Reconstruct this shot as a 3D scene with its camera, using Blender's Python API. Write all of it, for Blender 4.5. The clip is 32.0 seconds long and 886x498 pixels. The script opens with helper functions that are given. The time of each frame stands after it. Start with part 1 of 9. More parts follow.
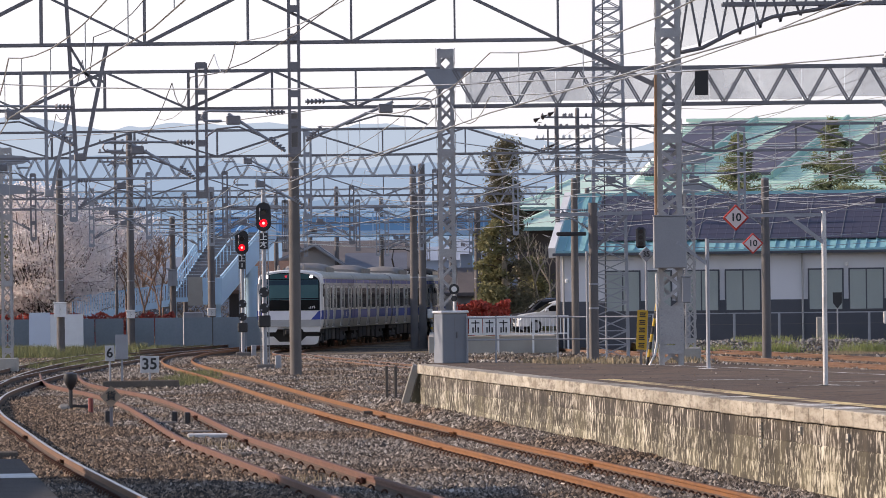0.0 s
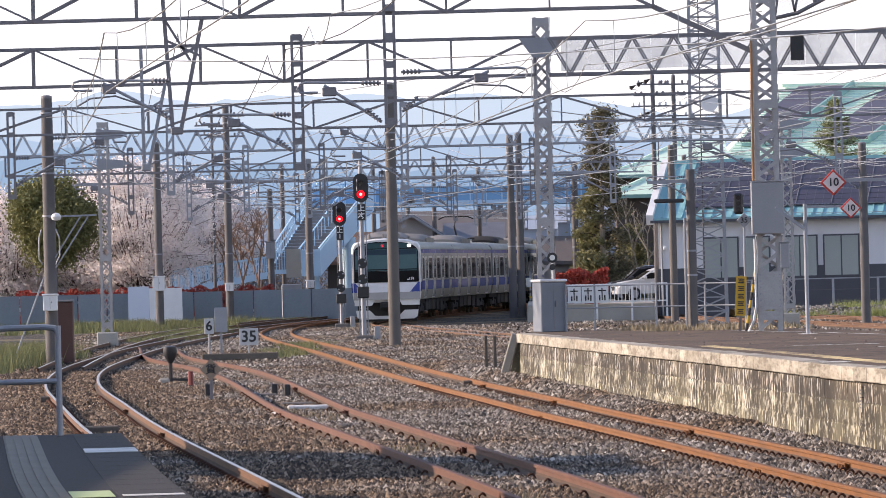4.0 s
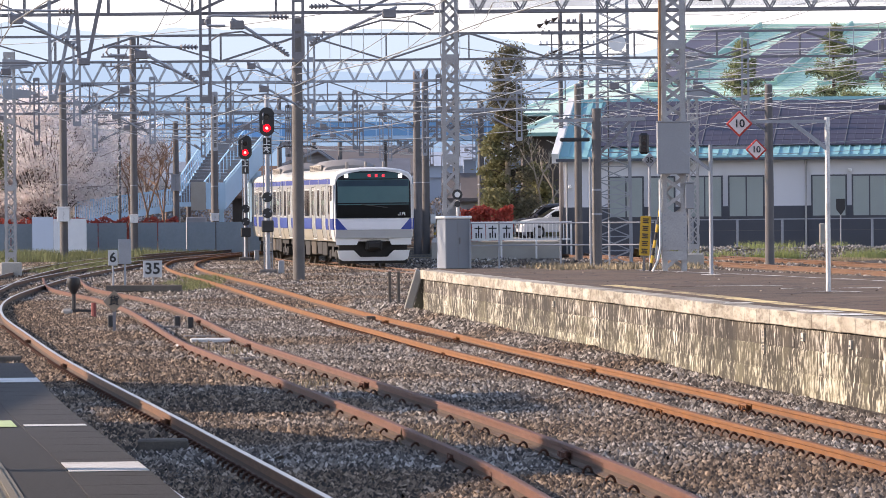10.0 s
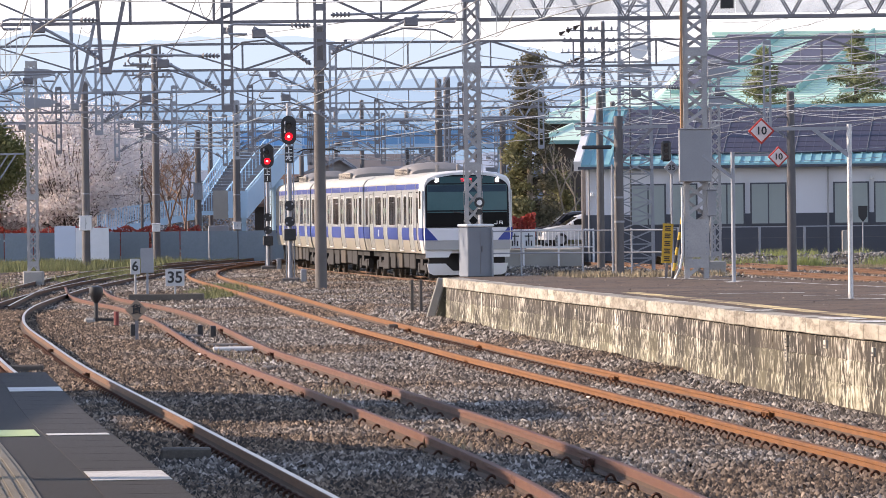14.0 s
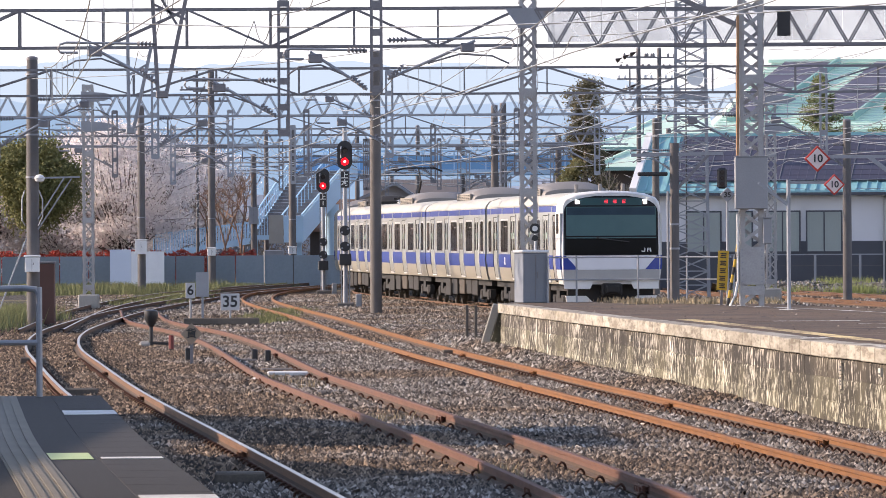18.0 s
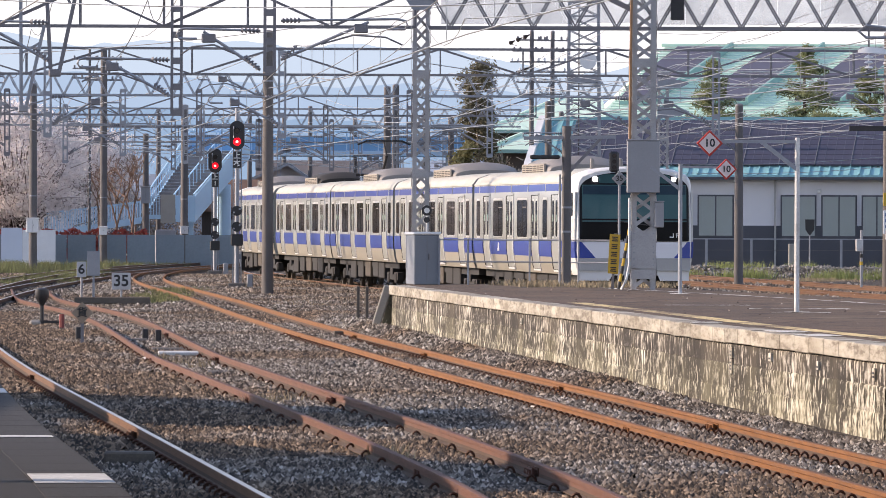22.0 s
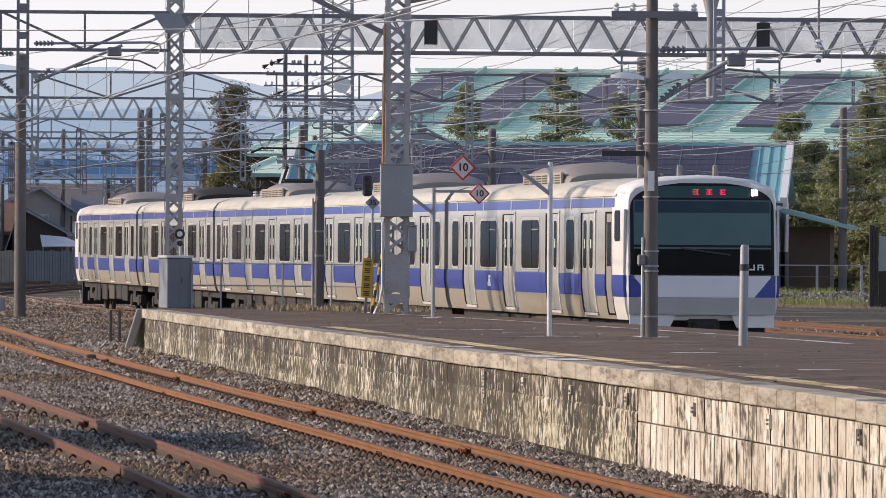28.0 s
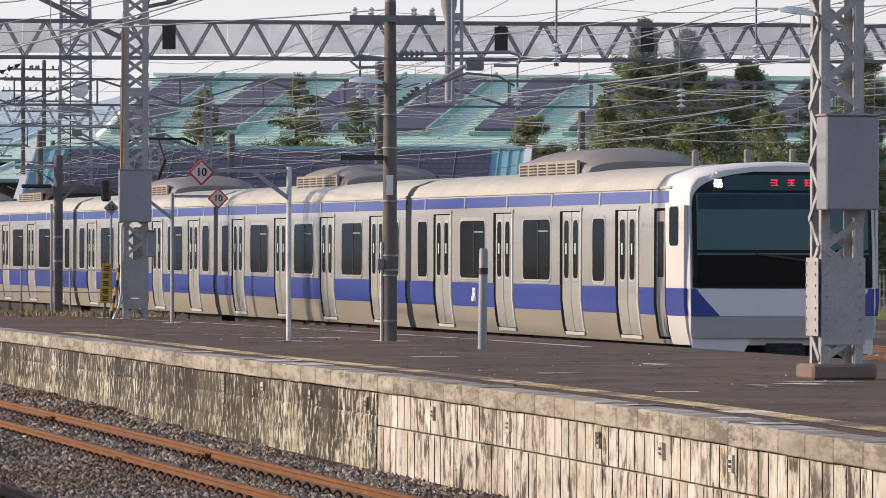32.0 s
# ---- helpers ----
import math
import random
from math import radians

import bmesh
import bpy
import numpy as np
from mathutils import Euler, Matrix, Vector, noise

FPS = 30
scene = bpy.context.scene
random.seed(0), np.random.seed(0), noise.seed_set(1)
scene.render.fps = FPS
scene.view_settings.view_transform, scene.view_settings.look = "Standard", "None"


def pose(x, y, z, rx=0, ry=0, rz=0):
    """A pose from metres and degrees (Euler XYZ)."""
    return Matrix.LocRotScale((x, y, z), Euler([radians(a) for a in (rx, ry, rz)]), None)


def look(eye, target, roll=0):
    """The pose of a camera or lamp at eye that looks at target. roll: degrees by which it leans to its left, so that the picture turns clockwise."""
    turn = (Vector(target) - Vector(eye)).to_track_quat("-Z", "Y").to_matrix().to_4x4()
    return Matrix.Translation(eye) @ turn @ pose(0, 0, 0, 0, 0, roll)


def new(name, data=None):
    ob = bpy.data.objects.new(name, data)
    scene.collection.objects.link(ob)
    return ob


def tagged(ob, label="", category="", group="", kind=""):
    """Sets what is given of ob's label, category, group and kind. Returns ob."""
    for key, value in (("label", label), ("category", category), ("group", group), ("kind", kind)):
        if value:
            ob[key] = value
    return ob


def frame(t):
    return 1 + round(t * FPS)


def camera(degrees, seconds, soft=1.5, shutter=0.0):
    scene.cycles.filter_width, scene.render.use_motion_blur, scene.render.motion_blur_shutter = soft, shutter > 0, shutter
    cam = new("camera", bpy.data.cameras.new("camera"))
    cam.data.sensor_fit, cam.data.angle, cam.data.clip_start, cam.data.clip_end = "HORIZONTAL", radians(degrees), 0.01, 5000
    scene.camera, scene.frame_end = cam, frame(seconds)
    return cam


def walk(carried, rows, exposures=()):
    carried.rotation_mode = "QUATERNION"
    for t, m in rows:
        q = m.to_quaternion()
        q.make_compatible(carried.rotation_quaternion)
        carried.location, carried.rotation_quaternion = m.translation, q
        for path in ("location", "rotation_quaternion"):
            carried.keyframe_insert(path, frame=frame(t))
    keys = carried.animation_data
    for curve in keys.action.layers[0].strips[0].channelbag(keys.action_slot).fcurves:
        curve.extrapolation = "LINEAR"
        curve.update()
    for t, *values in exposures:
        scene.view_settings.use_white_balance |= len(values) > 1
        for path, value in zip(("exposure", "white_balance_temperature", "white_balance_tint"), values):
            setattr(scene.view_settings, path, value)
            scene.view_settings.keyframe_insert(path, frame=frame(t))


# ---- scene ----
# The camera stands on a station platform; it pans and sways in the hand.
EYE = Vector((0.0, 0.0, 2.3))
cam = camera(8.54, 32.0, soft=0.75)
# seconds, heading to the right of +y, upward tilt, lean (degrees)
VIEW = (
    (0.0, 0.016, 0.457, -0.65), (0.5, 0.026, 0.486, -0.82), (1.0, -0.037, 0.478, -0.91),
    (1.5, -0.123, 0.457, -0.88), (2.0, -0.177, 0.347, -1.07), (2.5, -0.515, 0.288, -1.04),
    (3.0, -0.846, 0.266, -1.06), (3.5, -0.930, 0.219, -1.21), (5.5, -0.809, 0.138, -2.35),
    (6.0, -0.797, 0.179, -2.77), (6.5, -0.772, 0.158, -3.20), (7.0, -0.741, 0.124, -3.64),
    (7.5, 0.264, 0.164, -2.31), (8.0, -0.021, 0.241, -1.36), (8.5, -0.063, 0.168, -0.17),
    (9.0, -0.000, -0.256, -0.00), (9.5, 0.022, -0.425, -0.26), (10.0, -0.024, -0.456, -0.50),
    (10.5, -0.121, -0.457, -0.78), (11.0, -0.020, -0.492, -1.05), (11.5, 0.127, -0.457, -0.93),
    (12.0, -0.322, -0.415, -0.60), (12.5, -0.451, -0.415, -0.43), (13.0, -0.419, -0.344, -0.33),
    (13.5, -0.276, -0.356, -0.63), (15.5, -0.052, -0.441, -0.53), (16.0, 0.281, -0.456, -0.63),
    (16.5, 0.575, -0.443, -0.61), (17.0, 0.140, -0.411, -0.21), (17.5, -0.422, -0.245, -0.27),
    (18.0, -0.770, -0.124, -0.30), (18.5, -0.292, 0.072, -0.37), (19.0, -0.138, 0.162, -0.11),
    (19.5, -0.055, 0.154, 0.63), (20.0, 0.050, -0.163, 0.81), (20.5, 0.436, -0.250, 0.52),
    (21.0, 0.505, -0.262, 0.20), (21.5, 0.309, -0.269, 0.22), (22.0, 0.276, -0.303, 0.21),
    (22.5, 0.580, -0.328, 0.03), (23.0, 0.959, -0.339, 0.17), (23.5, 1.202, -0.262, 0.15),
    (24.0, 1.264, -0.226, 0.24), (24.5, 1.386, -0.217, 0.76), (25.0, 1.595, -0.158, 1.01),
    (25.5, 1.902, -0.153, 0.90), (26.0, 2.241, -0.141, 0.62), (26.5, 2.434, -0.117, 0.45),
    (28.5, 2.726, 0.009, 0.32), (29.0, 2.842, 0.213, 0.20), (29.5, 3.323, -0.076, 0.32),
    (30.0, 3.769, -0.105, 0.46), (30.5, 4.050, -0.143, 0.87), (31.0, 4.461, -0.169, 0.88),
    (31.5, 4.845, -0.020, 0.51), (32.0, 5.178, -0.006, 0.14),
)


def sight(heading, tilt):
    h, e = radians(heading), radians(tilt)
    return Vector((math.sin(h) * math.cos(e), math.cos(h) * math.cos(e), math.sin(e)))


walk(cam, [(t, look(EYE, EYE + sight(h, e), lean)) for t, h, e, lean in VIEW], [(0.0, 0.80, 7700.0, 22.0), (1.2, 0.86, 7700.0, 22.0), (2.0, 1.14, 7700.0, 22.0), (6.0, 1.17, 7700.0, 22.0), (7.2, 1.16, 7700.0, 22.0), (8.0, 1.02, 7700.0, 22.0), (9.0, 1.34, 7700.0, 22.0), (12.0, 1.34, 7700.0, 22.0), (16.0, 1.30, 7700.0, 22.0), (18.3, 1.22, 7700.0, 22.0), (19.0, 1.03, 7700.0, 22.0), (19.6, 1.08, 7700.0, 22.0), (20.3, 1.22, 7700.0, 22.0), (22.0, 1.13, 7700.0, 22.0), (24.0, 1.00, 7700.0, 22.0), (26.0, 0.90, 7700.0, 22.0), (29.0, 0.63, 7700.0, 20.5), (30.0, 0.66, 7700.0, 20.5), (32.0, 0.58, 7700.0, 20.5)])

# ---- light ----
SUN_FROM = Vector((-0.90, 0.16, 0.36)).normalized()
world = bpy.data.worlds.new("sky")
scene.world = world
world.use_nodes = True
sky = world.node_tree.nodes.new("ShaderNodeTexSky")
sky.sky_type, sky.sun_disc = "NISHITA", False
sky.sun_elevation = math.asin(SUN_FROM.z)
sky.sun_rotation = math.atan2(SUN_FROM.x, SUN_FROM.y)
sky.air_density, sky.dust_density, sky.ozone_density = 0.9, 0.35, 2.0
back = world.node_tree.nodes["Background"]
back.inputs["Strength"].default_value = 0.150
# haze pales the sky towards the horizon
wt = world.node_tree
lift, ramp_, pale = wt.nodes.new("ShaderNodeSeparateXYZ"), wt.nodes.new("ShaderNodeMapRange"), wt.nodes.new("ShaderNodeHueSaturation")
wt.links.new(wt.nodes.new("ShaderNodeTexCoord").outputs["Generated"], lift.inputs[0])
ramp_.inputs["From Min"].default_value, ramp_.inputs["From Max"].default_value = 0.04, 0.30
ramp_.inputs["To Min"].default_value, ramp_.inputs["To Max"].default_value = 0.06, 1.0
wt.links.new(lift.outputs["Z"], ramp_.inputs["Value"])
wt.links.new(ramp_.outputs["Result"], pale.inputs["Saturation"])
dim = wt.nodes.new("ShaderNodeMapRange")
dim.inputs["From Min"].default_value, dim.inputs["From Max"].default_value = 0.04, 0.30
dim.inputs["To Min"].default_value, dim.inputs["To Max"].default_value = 0.80, 1.0
wt.links.new(lift.outputs["Z"], dim.inputs["Value"])
wt.links.new(dim.outputs["Result"], pale.inputs["Value"])
wt.links.new(sky.outputs["Color"], pale.inputs["Color"])
inverse, cool = wt.nodes.new("ShaderNodeMath"), wt.nodes.new("ShaderNodeMixRGB")
inverse.operation, inverse.inputs[0].default_value = "SUBTRACT", 1.0
wt.links.new(ramp_.outputs["Result"], inverse.inputs[1])
cool.blend_type, cool.inputs["Color2"].default_value = "MULTIPLY", (0.80, 0.93, 1.08, 1)
wt.links.new(inverse.outputs[0], cool.inputs["Fac"])
wt.links.new(pale.outputs["Color"], cool.inputs["Color1"])
wt.links.new(cool.outputs["Color"], back.inputs["Color"])
sun = new("sun", bpy.data.lights.new("sun", "SUN"))
sun.data.energy, sun.data.angle, sun.data.color = 2.75, radians(0.6), (1.0, 0.91, 0.79)
sun.matrix_world = look(SUN_FROM * 200, (0, 0, 0))

# ---- materials ----
MATS = {}


def mat(name, a, b=None, scale=4.0, rough=0.7, metal=0.0, bump=0.0, fine=40.0, spread=0.5, stretch=(1, 1, 1), vary=0.0, glow=None, third=None, island=False, placed=False, bias=0.0, thin=0.0):
    """A surface with two scales of colour variation between a and b, patches of third, and fine relief."""
    if name in MATS:
        return MATS[name]
    m = bpy.data.materials.new(name)
    MATS[name] = m
    m.use_nodes = True
    nt = m.node_tree
    bs = nt.nodes["Principled BSDF"]
    bs.inputs["Roughness"].default_value, bs.inputs["Metallic"].default_value = rough, metal
    b = b or tuple(c * 0.75 for c in a)
    tc, mp = nt.nodes.new("ShaderNodeTexCoord"), nt.nodes.new("ShaderNodeMapping")
    mp.inputs["Scale"].default_value = stretch
    nt.links.new(nt.nodes.new("ShaderNodeNewGeometry").outputs["Position"] if placed else tc.outputs["Object"], mp.inputs["Vector"])
    n1, n2 = nt.nodes.new("ShaderNodeTexNoise"), nt.nodes.new("ShaderNodeTexNoise")
    for n, s, d in ((n1, scale, 5.0), (n2, fine, 3.0)):
        n.inputs["Scale"].default_value, n.inputs["Detail"].default_value = s, d
        nt.links.new(mp.outputs[0], n.inputs["Vector"])
    r = nt.nodes.new("ShaderNodeValToRGB")
    r.color_ramp.elements[0].position, r.color_ramp.elements[1].position = 0.5 + bias - spread / 2, 0.5 + bias + spread / 2
    r.color_ramp.elements[0].color, r.color_ramp.elements[1].color = (*b, 1), (*a, 1)
    mixed = nt.nodes.new("ShaderNodeMath")
    mixed.operation = "MULTIPLY_ADD"
    mixed.inputs[1].default_value = 0.45
    nt.links.new(n2.outputs["Fac"], mixed.inputs[0])
    half = nt.nodes.new("ShaderNodeMath")
    half.operation = "MULTIPLY_ADD"
    half.inputs[1].default_value, half.inputs[2].default_value = 0.55, 0.0
    nt.links.new(n1.outputs["Fac"], half.inputs[0])
    nt.links.new(half.outputs[0], mixed.inputs[2])
    nt.links.new(mixed.outputs[0], r.inputs["Fac"])
    colour = r.outputs["Color"]
    if third:
        n3, r3, mx = nt.nodes.new("ShaderNodeTexNoise"), nt.nodes.new("ShaderNodeValToRGB"), nt.nodes.new("ShaderNodeMixRGB")
        n3.inputs["Scale"].default_value, n3.inputs["Detail"].default_value = third[1], 4.0
        nt.links.new(mp.outputs[0], n3.inputs["Vector"])
        r3.color_ramp.elements[0].position, r3.color_ramp.elements[1].position = third[2], third[2] + 0.15
        nt.links.new(n3.outputs["Fac"], r3.inputs["Fac"])
        nt.links.new(r3.outputs["Color"], mx.inputs["Fac"])
        nt.links.new(colour, mx.inputs["Color1"])
        mx.inputs["Color2"].default_value = (*third[0], 1)
        colour = mx.outputs["Color"]
    if vary:
        info = nt.nodes.new("ShaderNodeNewGeometry" if island else "ShaderNodeObjectInfo")
        rnd = info.outputs["Random Per Island" if island else "Random"]
        hsv, sc = nt.nodes.new("ShaderNodeHueSaturation"), nt.nodes.new("ShaderNodeMath")
        sc.operation = "MULTIPLY_ADD"
        sc.inputs[1].default_value, sc.inputs[2].default_value = 2 * vary, 1 - vary
        nt.links.new(rnd, sc.inputs[0])
        nt.links.new(sc.outputs[0], hsv.inputs["Value"])
        nt.links.new(colour, hsv.inputs["Color"])
        colour = hsv.outputs["Color"]
    nt.links.new(colour, bs.inputs["Base Color"])
    if bump:
        bp = nt.nodes.new("ShaderNodeBump")
        bp.inputs["Strength"].default_value, bp.inputs["Distance"].default_value = bump, 0.02
        nt.links.new(n2.outputs["Fac"], bp.inputs["Height"])
        nt.links.new(bp.outputs["Normal"], bs.inputs["Normal"])
    if glow:
        bs.inputs["Emission Color"].default_value, bs.inputs["Emission Strength"].default_value = (*glow[0], 1), glow[1]
    if thin:
        # leaves and petals let part of the light through
        tl, ms = nt.nodes.new("ShaderNodeBsdfTranslucent"), nt.nodes.new("ShaderNodeMixShader")
        nt.links.new(colour, tl.inputs["Color"])
        ms.inputs["Fac"].default_value = thin
        nt.links.new(bs.outputs[0], ms.inputs[1])
        nt.links.new(tl.outputs[0], ms.inputs[2])
        nt.links.new(ms.outputs[0], nt.nodes["Material Output"].inputs["Surface"])
    return m


STEEL_GREY = mat("galvanised steel", (0.34, 0.36, 0.39), (0.24, 0.25, 0.27), 2.0, 0.55, 0.3, 0.1, third=((0.26, 0.17, 0.11), 1.3, 0.66))
# dark steel, its colour lightened to imitate haze over the far beams
STEEL_DARK = mat("dark steel lightened for haze", (0.235, 0.23, 0.24), (0.145, 0.14, 0.15), 2.0, 0.6, 0.2, 0.1)
CONCRETE_POLE = mat("pole concrete", (0.165, 0.15, 0.14), (0.10, 0.09, 0.084), 1.5, 0.9, 0, 0.3, 60)
DARK_POLE = mat("dark weathered pole", (0.15, 0.14, 0.14), (0.09, 0.085, 0.085), 1.5, 0.85, 0, 0.3, 60)
CONCRETE = mat("concrete", (0.42, 0.40, 0.36), (0.28, 0.26, 0.23), 1.2, 0.9, 0, 0.4, 50)
RUST_ORANGE = mat("orange rail rust", (0.27, 0.104, 0.024), (0.115, 0.044, 0.013), 2.0, 0.75, 0.1, 0.2, 60)
RUST_RED = mat("red-brown rail rust", (0.175, 0.075, 0.047), (0.085, 0.035, 0.024), 2.0, 0.75, 0.1, 0.2, 60)
RAIL_HEAD = mat("polished rail head", (0.52, 0.47, 0.44), (0.33, 0.27, 0.23), 1.0, 0.34, 0.9)
RAIL_SIDE = mat("brown rail web", (0.20, 0.098, 0.050), (0.085, 0.042, 0.026), 2.5, 0.75, 0.1, 0.2, 60)
CLIP_RUST = mat("rusted spring steel", (0.125, 0.050, 0.026), (0.05, 0.024, 0.016), 6, 0.7, 0.3)
BLACK_IRON = mat("black iron", (0.060, 0.040, 0.030), (0.03, 0.022, 0.018), 8, 0.6, 0.3)
WOOD_OLD = mat("old sleeper wood", (0.16, 0.135, 0.11), (0.08, 0.068, 0.058), 3, 0.9, 0, 0.4, 40, stretch=(1, 6, 1))
WHITE_PAINT = mat("white paint", (0.80, 0.80, 0.79), (0.68, 0.68, 0.67), 3, 0.5)
WHITE_WORN = mat("worn white paint", (0.72, 0.72, 0.70), (0.45, 0.44, 0.42), 3, 0.7, spread=0.3)
BLACK_PAINT = mat("black paint", (0.025, 0.025, 0.028), (0.018, 0.018, 0.02), 5, 0.45)
RED_PAINT = mat("red paint", (0.55, 0.045, 0.03), (0.45, 0.035, 0.025), 5, 0.5)
YELLOW_PAINT = mat("yellow paint", (0.62, 0.40, 0.04), (0.45, 0.28, 0.03), 5, 0.6)
ZINC_BOX = mat("grey cabinet paint", (0.31, 0.32, 0.335), (0.24, 0.245, 0.26), 1.5, 0.5, 0.1, third=((0.26, 0.25, 0.24), 2.2, 0.62))
COLUMN_STEEL = mat("pale galvanised column steel", (0.47, 0.465, 0.46), (0.29, 0.285, 0.285), 2.5, 0.6, 0.2, 0.1, third=((0.30, 0.21, 0.15), 1.7, 0.66))
WIRE = mat("bare wire", (0.5, 0.5, 0.48), (0.36, 0.36, 0.35), 1, 0.4, 0.7)
WIRE_DARK = mat("dark cable", (0.07, 0.07, 0.075), (0.05, 0.05, 0.055), 1, 0.6)
PORCELAIN = mat("white porcelain", (0.78, 0.78, 0.76), (0.66, 0.66, 0.64), 3, 0.25)


# ---- mesh tools ----
class Shape:
    """Vertices and faces of one mesh, gathered piece by piece."""

    def __init__(self):
        self.v, self.f, self.s = [], [], []

    def add(self, verts, faces, slot=0):
        n = len(self.v)
        self.v += [tuple(p) for p in verts]
        self.f += [tuple(i + n for i in face) for face in faces]
        self.s += [slot] * len(faces)
        return self

    def box(self, x0, x1, y0, y1, z0, z1, slot=0, m=None):
        p = [Vector((x, y, z)) for z in (z0, z1) for y in (y0, y1) for x in (x0, x1)]
        p = [m @ q for q in p] if m else p
        return self.add(p, [(0, 2, 3, 1), (4, 5, 7, 6), (0, 1, 5, 4), (2, 6, 7, 3), (0, 4, 6, 2), (1, 3, 7, 5)], slot)

    def soft(self, x0, x1, y0, y1, z0, z1, c=0.02, slot=0, m=None):
        """A box with chamfered edges."""
        o, faces = [], []
        for sx in (0, 1):
            for sy in (0, 1):
                for sz in (0, 1):
                    x, y, z = (x0, x1)[sx], (y0, y1)[sy], (z0, z1)[sz]
                    dx, dy, dz = (c, -c)[sx], (c, -c)[sy], (c, -c)[sz]
                    o += [(x, y + dy, z + dz), (x + dx, y, z + dz), (x + dx, y + dy, z)]
        k = lambda a, b, d, w: (a * 4 + b * 2 + d) * 3 + w
        for a in (0, 1):
            for w, q in ((0, [(a, 0, 0), (a, 0, 1), (a, 1, 1), (a, 1, 0)]), (1, [(0, a, 0), (1, a, 0), (1, a, 1), (0, a, 1)]), (2, [(0, 0, a), (0, 1, a), (1, 1, a), (1, 0, a)])):
                f = [k(*c3, w) for c3 in q]
                faces.append(f if a == 0 else f[::-1])
        for a in (0, 1):
            for b in (0, 1):
                faces += [[k(a, b, 0, 0), k(a, b, 0, 1), k(a, b, 1, 1), k(a, b, 1, 0)], [k(a, 0, b, 0), k(a, 0, b, 2), k(a, 1, b, 2), k(a, 1, b, 0)], [k(0, a, b, 1), k(0, a, b, 2), k(1, a, b, 2), k(1, a, b, 1)]]
                for d in (0, 1):
                    faces.append([k(a, b, d, 0), k(a, b, d, 1), k(a, b, d, 2)])
        p = [m @ Vector(q) for q in o] if m else o
        return self.add(p, faces, slot)

    def bar(self, a, b, w, h=None, slot=0, n=4, end=None):
        """A straight bar from a to b: n = 4 a square bar of width w and height h, else a tube of that diameter."""
        a, b = Vector(a), Vector(b)
        d = (b - a).normalized()
        up = Vector((0, 0, 1)) if abs(d.z) < 0.95 else Vector((0, 1, 0))
        s = d.cross(up).normalized()
        u = s.cross(d)
        h = h or w
        ends = end or 1.0
        if n == 4:
            ring = [(-.5, -.5), (.5, -.5), (.5, .5), (-.5, .5)]
        else:
            ring = [(0.5 * math.cos(2 * math.pi * i / n), 0.5 * math.sin(2 * math.pi * i / n)) for i in range(n)]
        p = [a + s * x * w + u * y * h for x, y in ring] + [b + (s * x * w + u * y * h) * ends for x, y in ring]
        f = [(i, (i + 1) % n, n + (i + 1) % n, n + i) for i in range(n)] + [tuple(range(n))[::-1], tuple(range(n, 2 * n))]
        return self.add(p, f, slot)

    def tube(self, pts, dia, n=5, slot=0):
        pts = [Vector(p) for p in pts]
        verts, faces = [], []
        for i, p in enumerate(pts):
            d = (pts[min(i + 1, len(pts) - 1)] - pts[max(i - 1, 0)]).normalized()
            up = Vector((0, 0, 1)) if abs(d.z) < 0.9 else Vector((0, 1, 0))
            s = d.cross(up).normalized()
            u = s.cross(d)
            verts += [p + (s * math.cos(2 * math.pi * k / n) + u * math.sin(2 * math.pi * k / n)) * dia / 2 for k in range(n)]
            if i:
                o = (i - 1) * n
                faces += [(o + k, o + (k + 1) % n, o + n + (k + 1) % n, o + n + k) for k in range(n)]
        faces += [tuple(range(n))[::-1], tuple(range(len(verts) - n, len(verts)))]
        return self.add(verts, faces, slot)

    def turned(self, prof, n=12, base=(0, 0, 0), slot=0):
        """Rings of (radius, z) about an upright axis at base."""
        bx, by, bz = base
        v = [(bx + r * math.cos(2 * math.pi * i / n), by + r * math.sin(2 * math.pi * i / n), bz + z) for r, z in prof for i in range(n)]
        f = [(j * n + i, j * n + (i + 1) % n, (j + 1) * n + (i + 1) % n, (j + 1) * n + i) for j in range(len(prof) - 1) for i in range(n)]
        f += [tuple(range(n))[::-1], tuple(range((len(prof) - 1) * n, len(prof) * n))]
        return self.add(v, f, slot)

    def loft(self, rings, slot=0, closed=True, caps=True):
        n = len(rings[0])
        v = [p for ring in rings for p in ring]
        f = []
        for j in range(len(rings) - 1):
            for i in range(n if closed else n - 1):
                f.append((j * n + i, j * n + (i + 1) % n, (j + 1) * n + (i + 1) % n, (j + 1) * n + i))
        if caps and closed:
            f += [tuple(range(n))[::-1], tuple(range((len(rings) - 1) * n, len(rings) * n))]
        return self.add(v, f, slot)

    def mesh(self, name, mats, smooth=False):
        me = bpy.data.meshes.new(name)
        me.from_pydata(self.v, [], self.f)
        for m in mats if isinstance(mats, (list, tuple)) else [mats]:
            me.materials.append(m)
        if max(self.s, default=0) > 0:
            me.polygons.foreach_set("material_index", self.s)
        if smooth:
            me.polygons.foreach_set("use_smooth", [True] * len(self.f))
        me.update()
        if len(self.f) > 6:
            me.shade_smooth()
            me.set_sharp_from_angle(angle=0.6)
        return me


def part(name, shape, material, parent, label="", smooth=False, m=None):
    ob = new(name, shape.mesh(name, material, smooth) if isinstance(shape, Shape) else shape)
    ob.parent = parent
    if m is not None:
        ob.matrix_basis = m
    return tagged(ob, label)


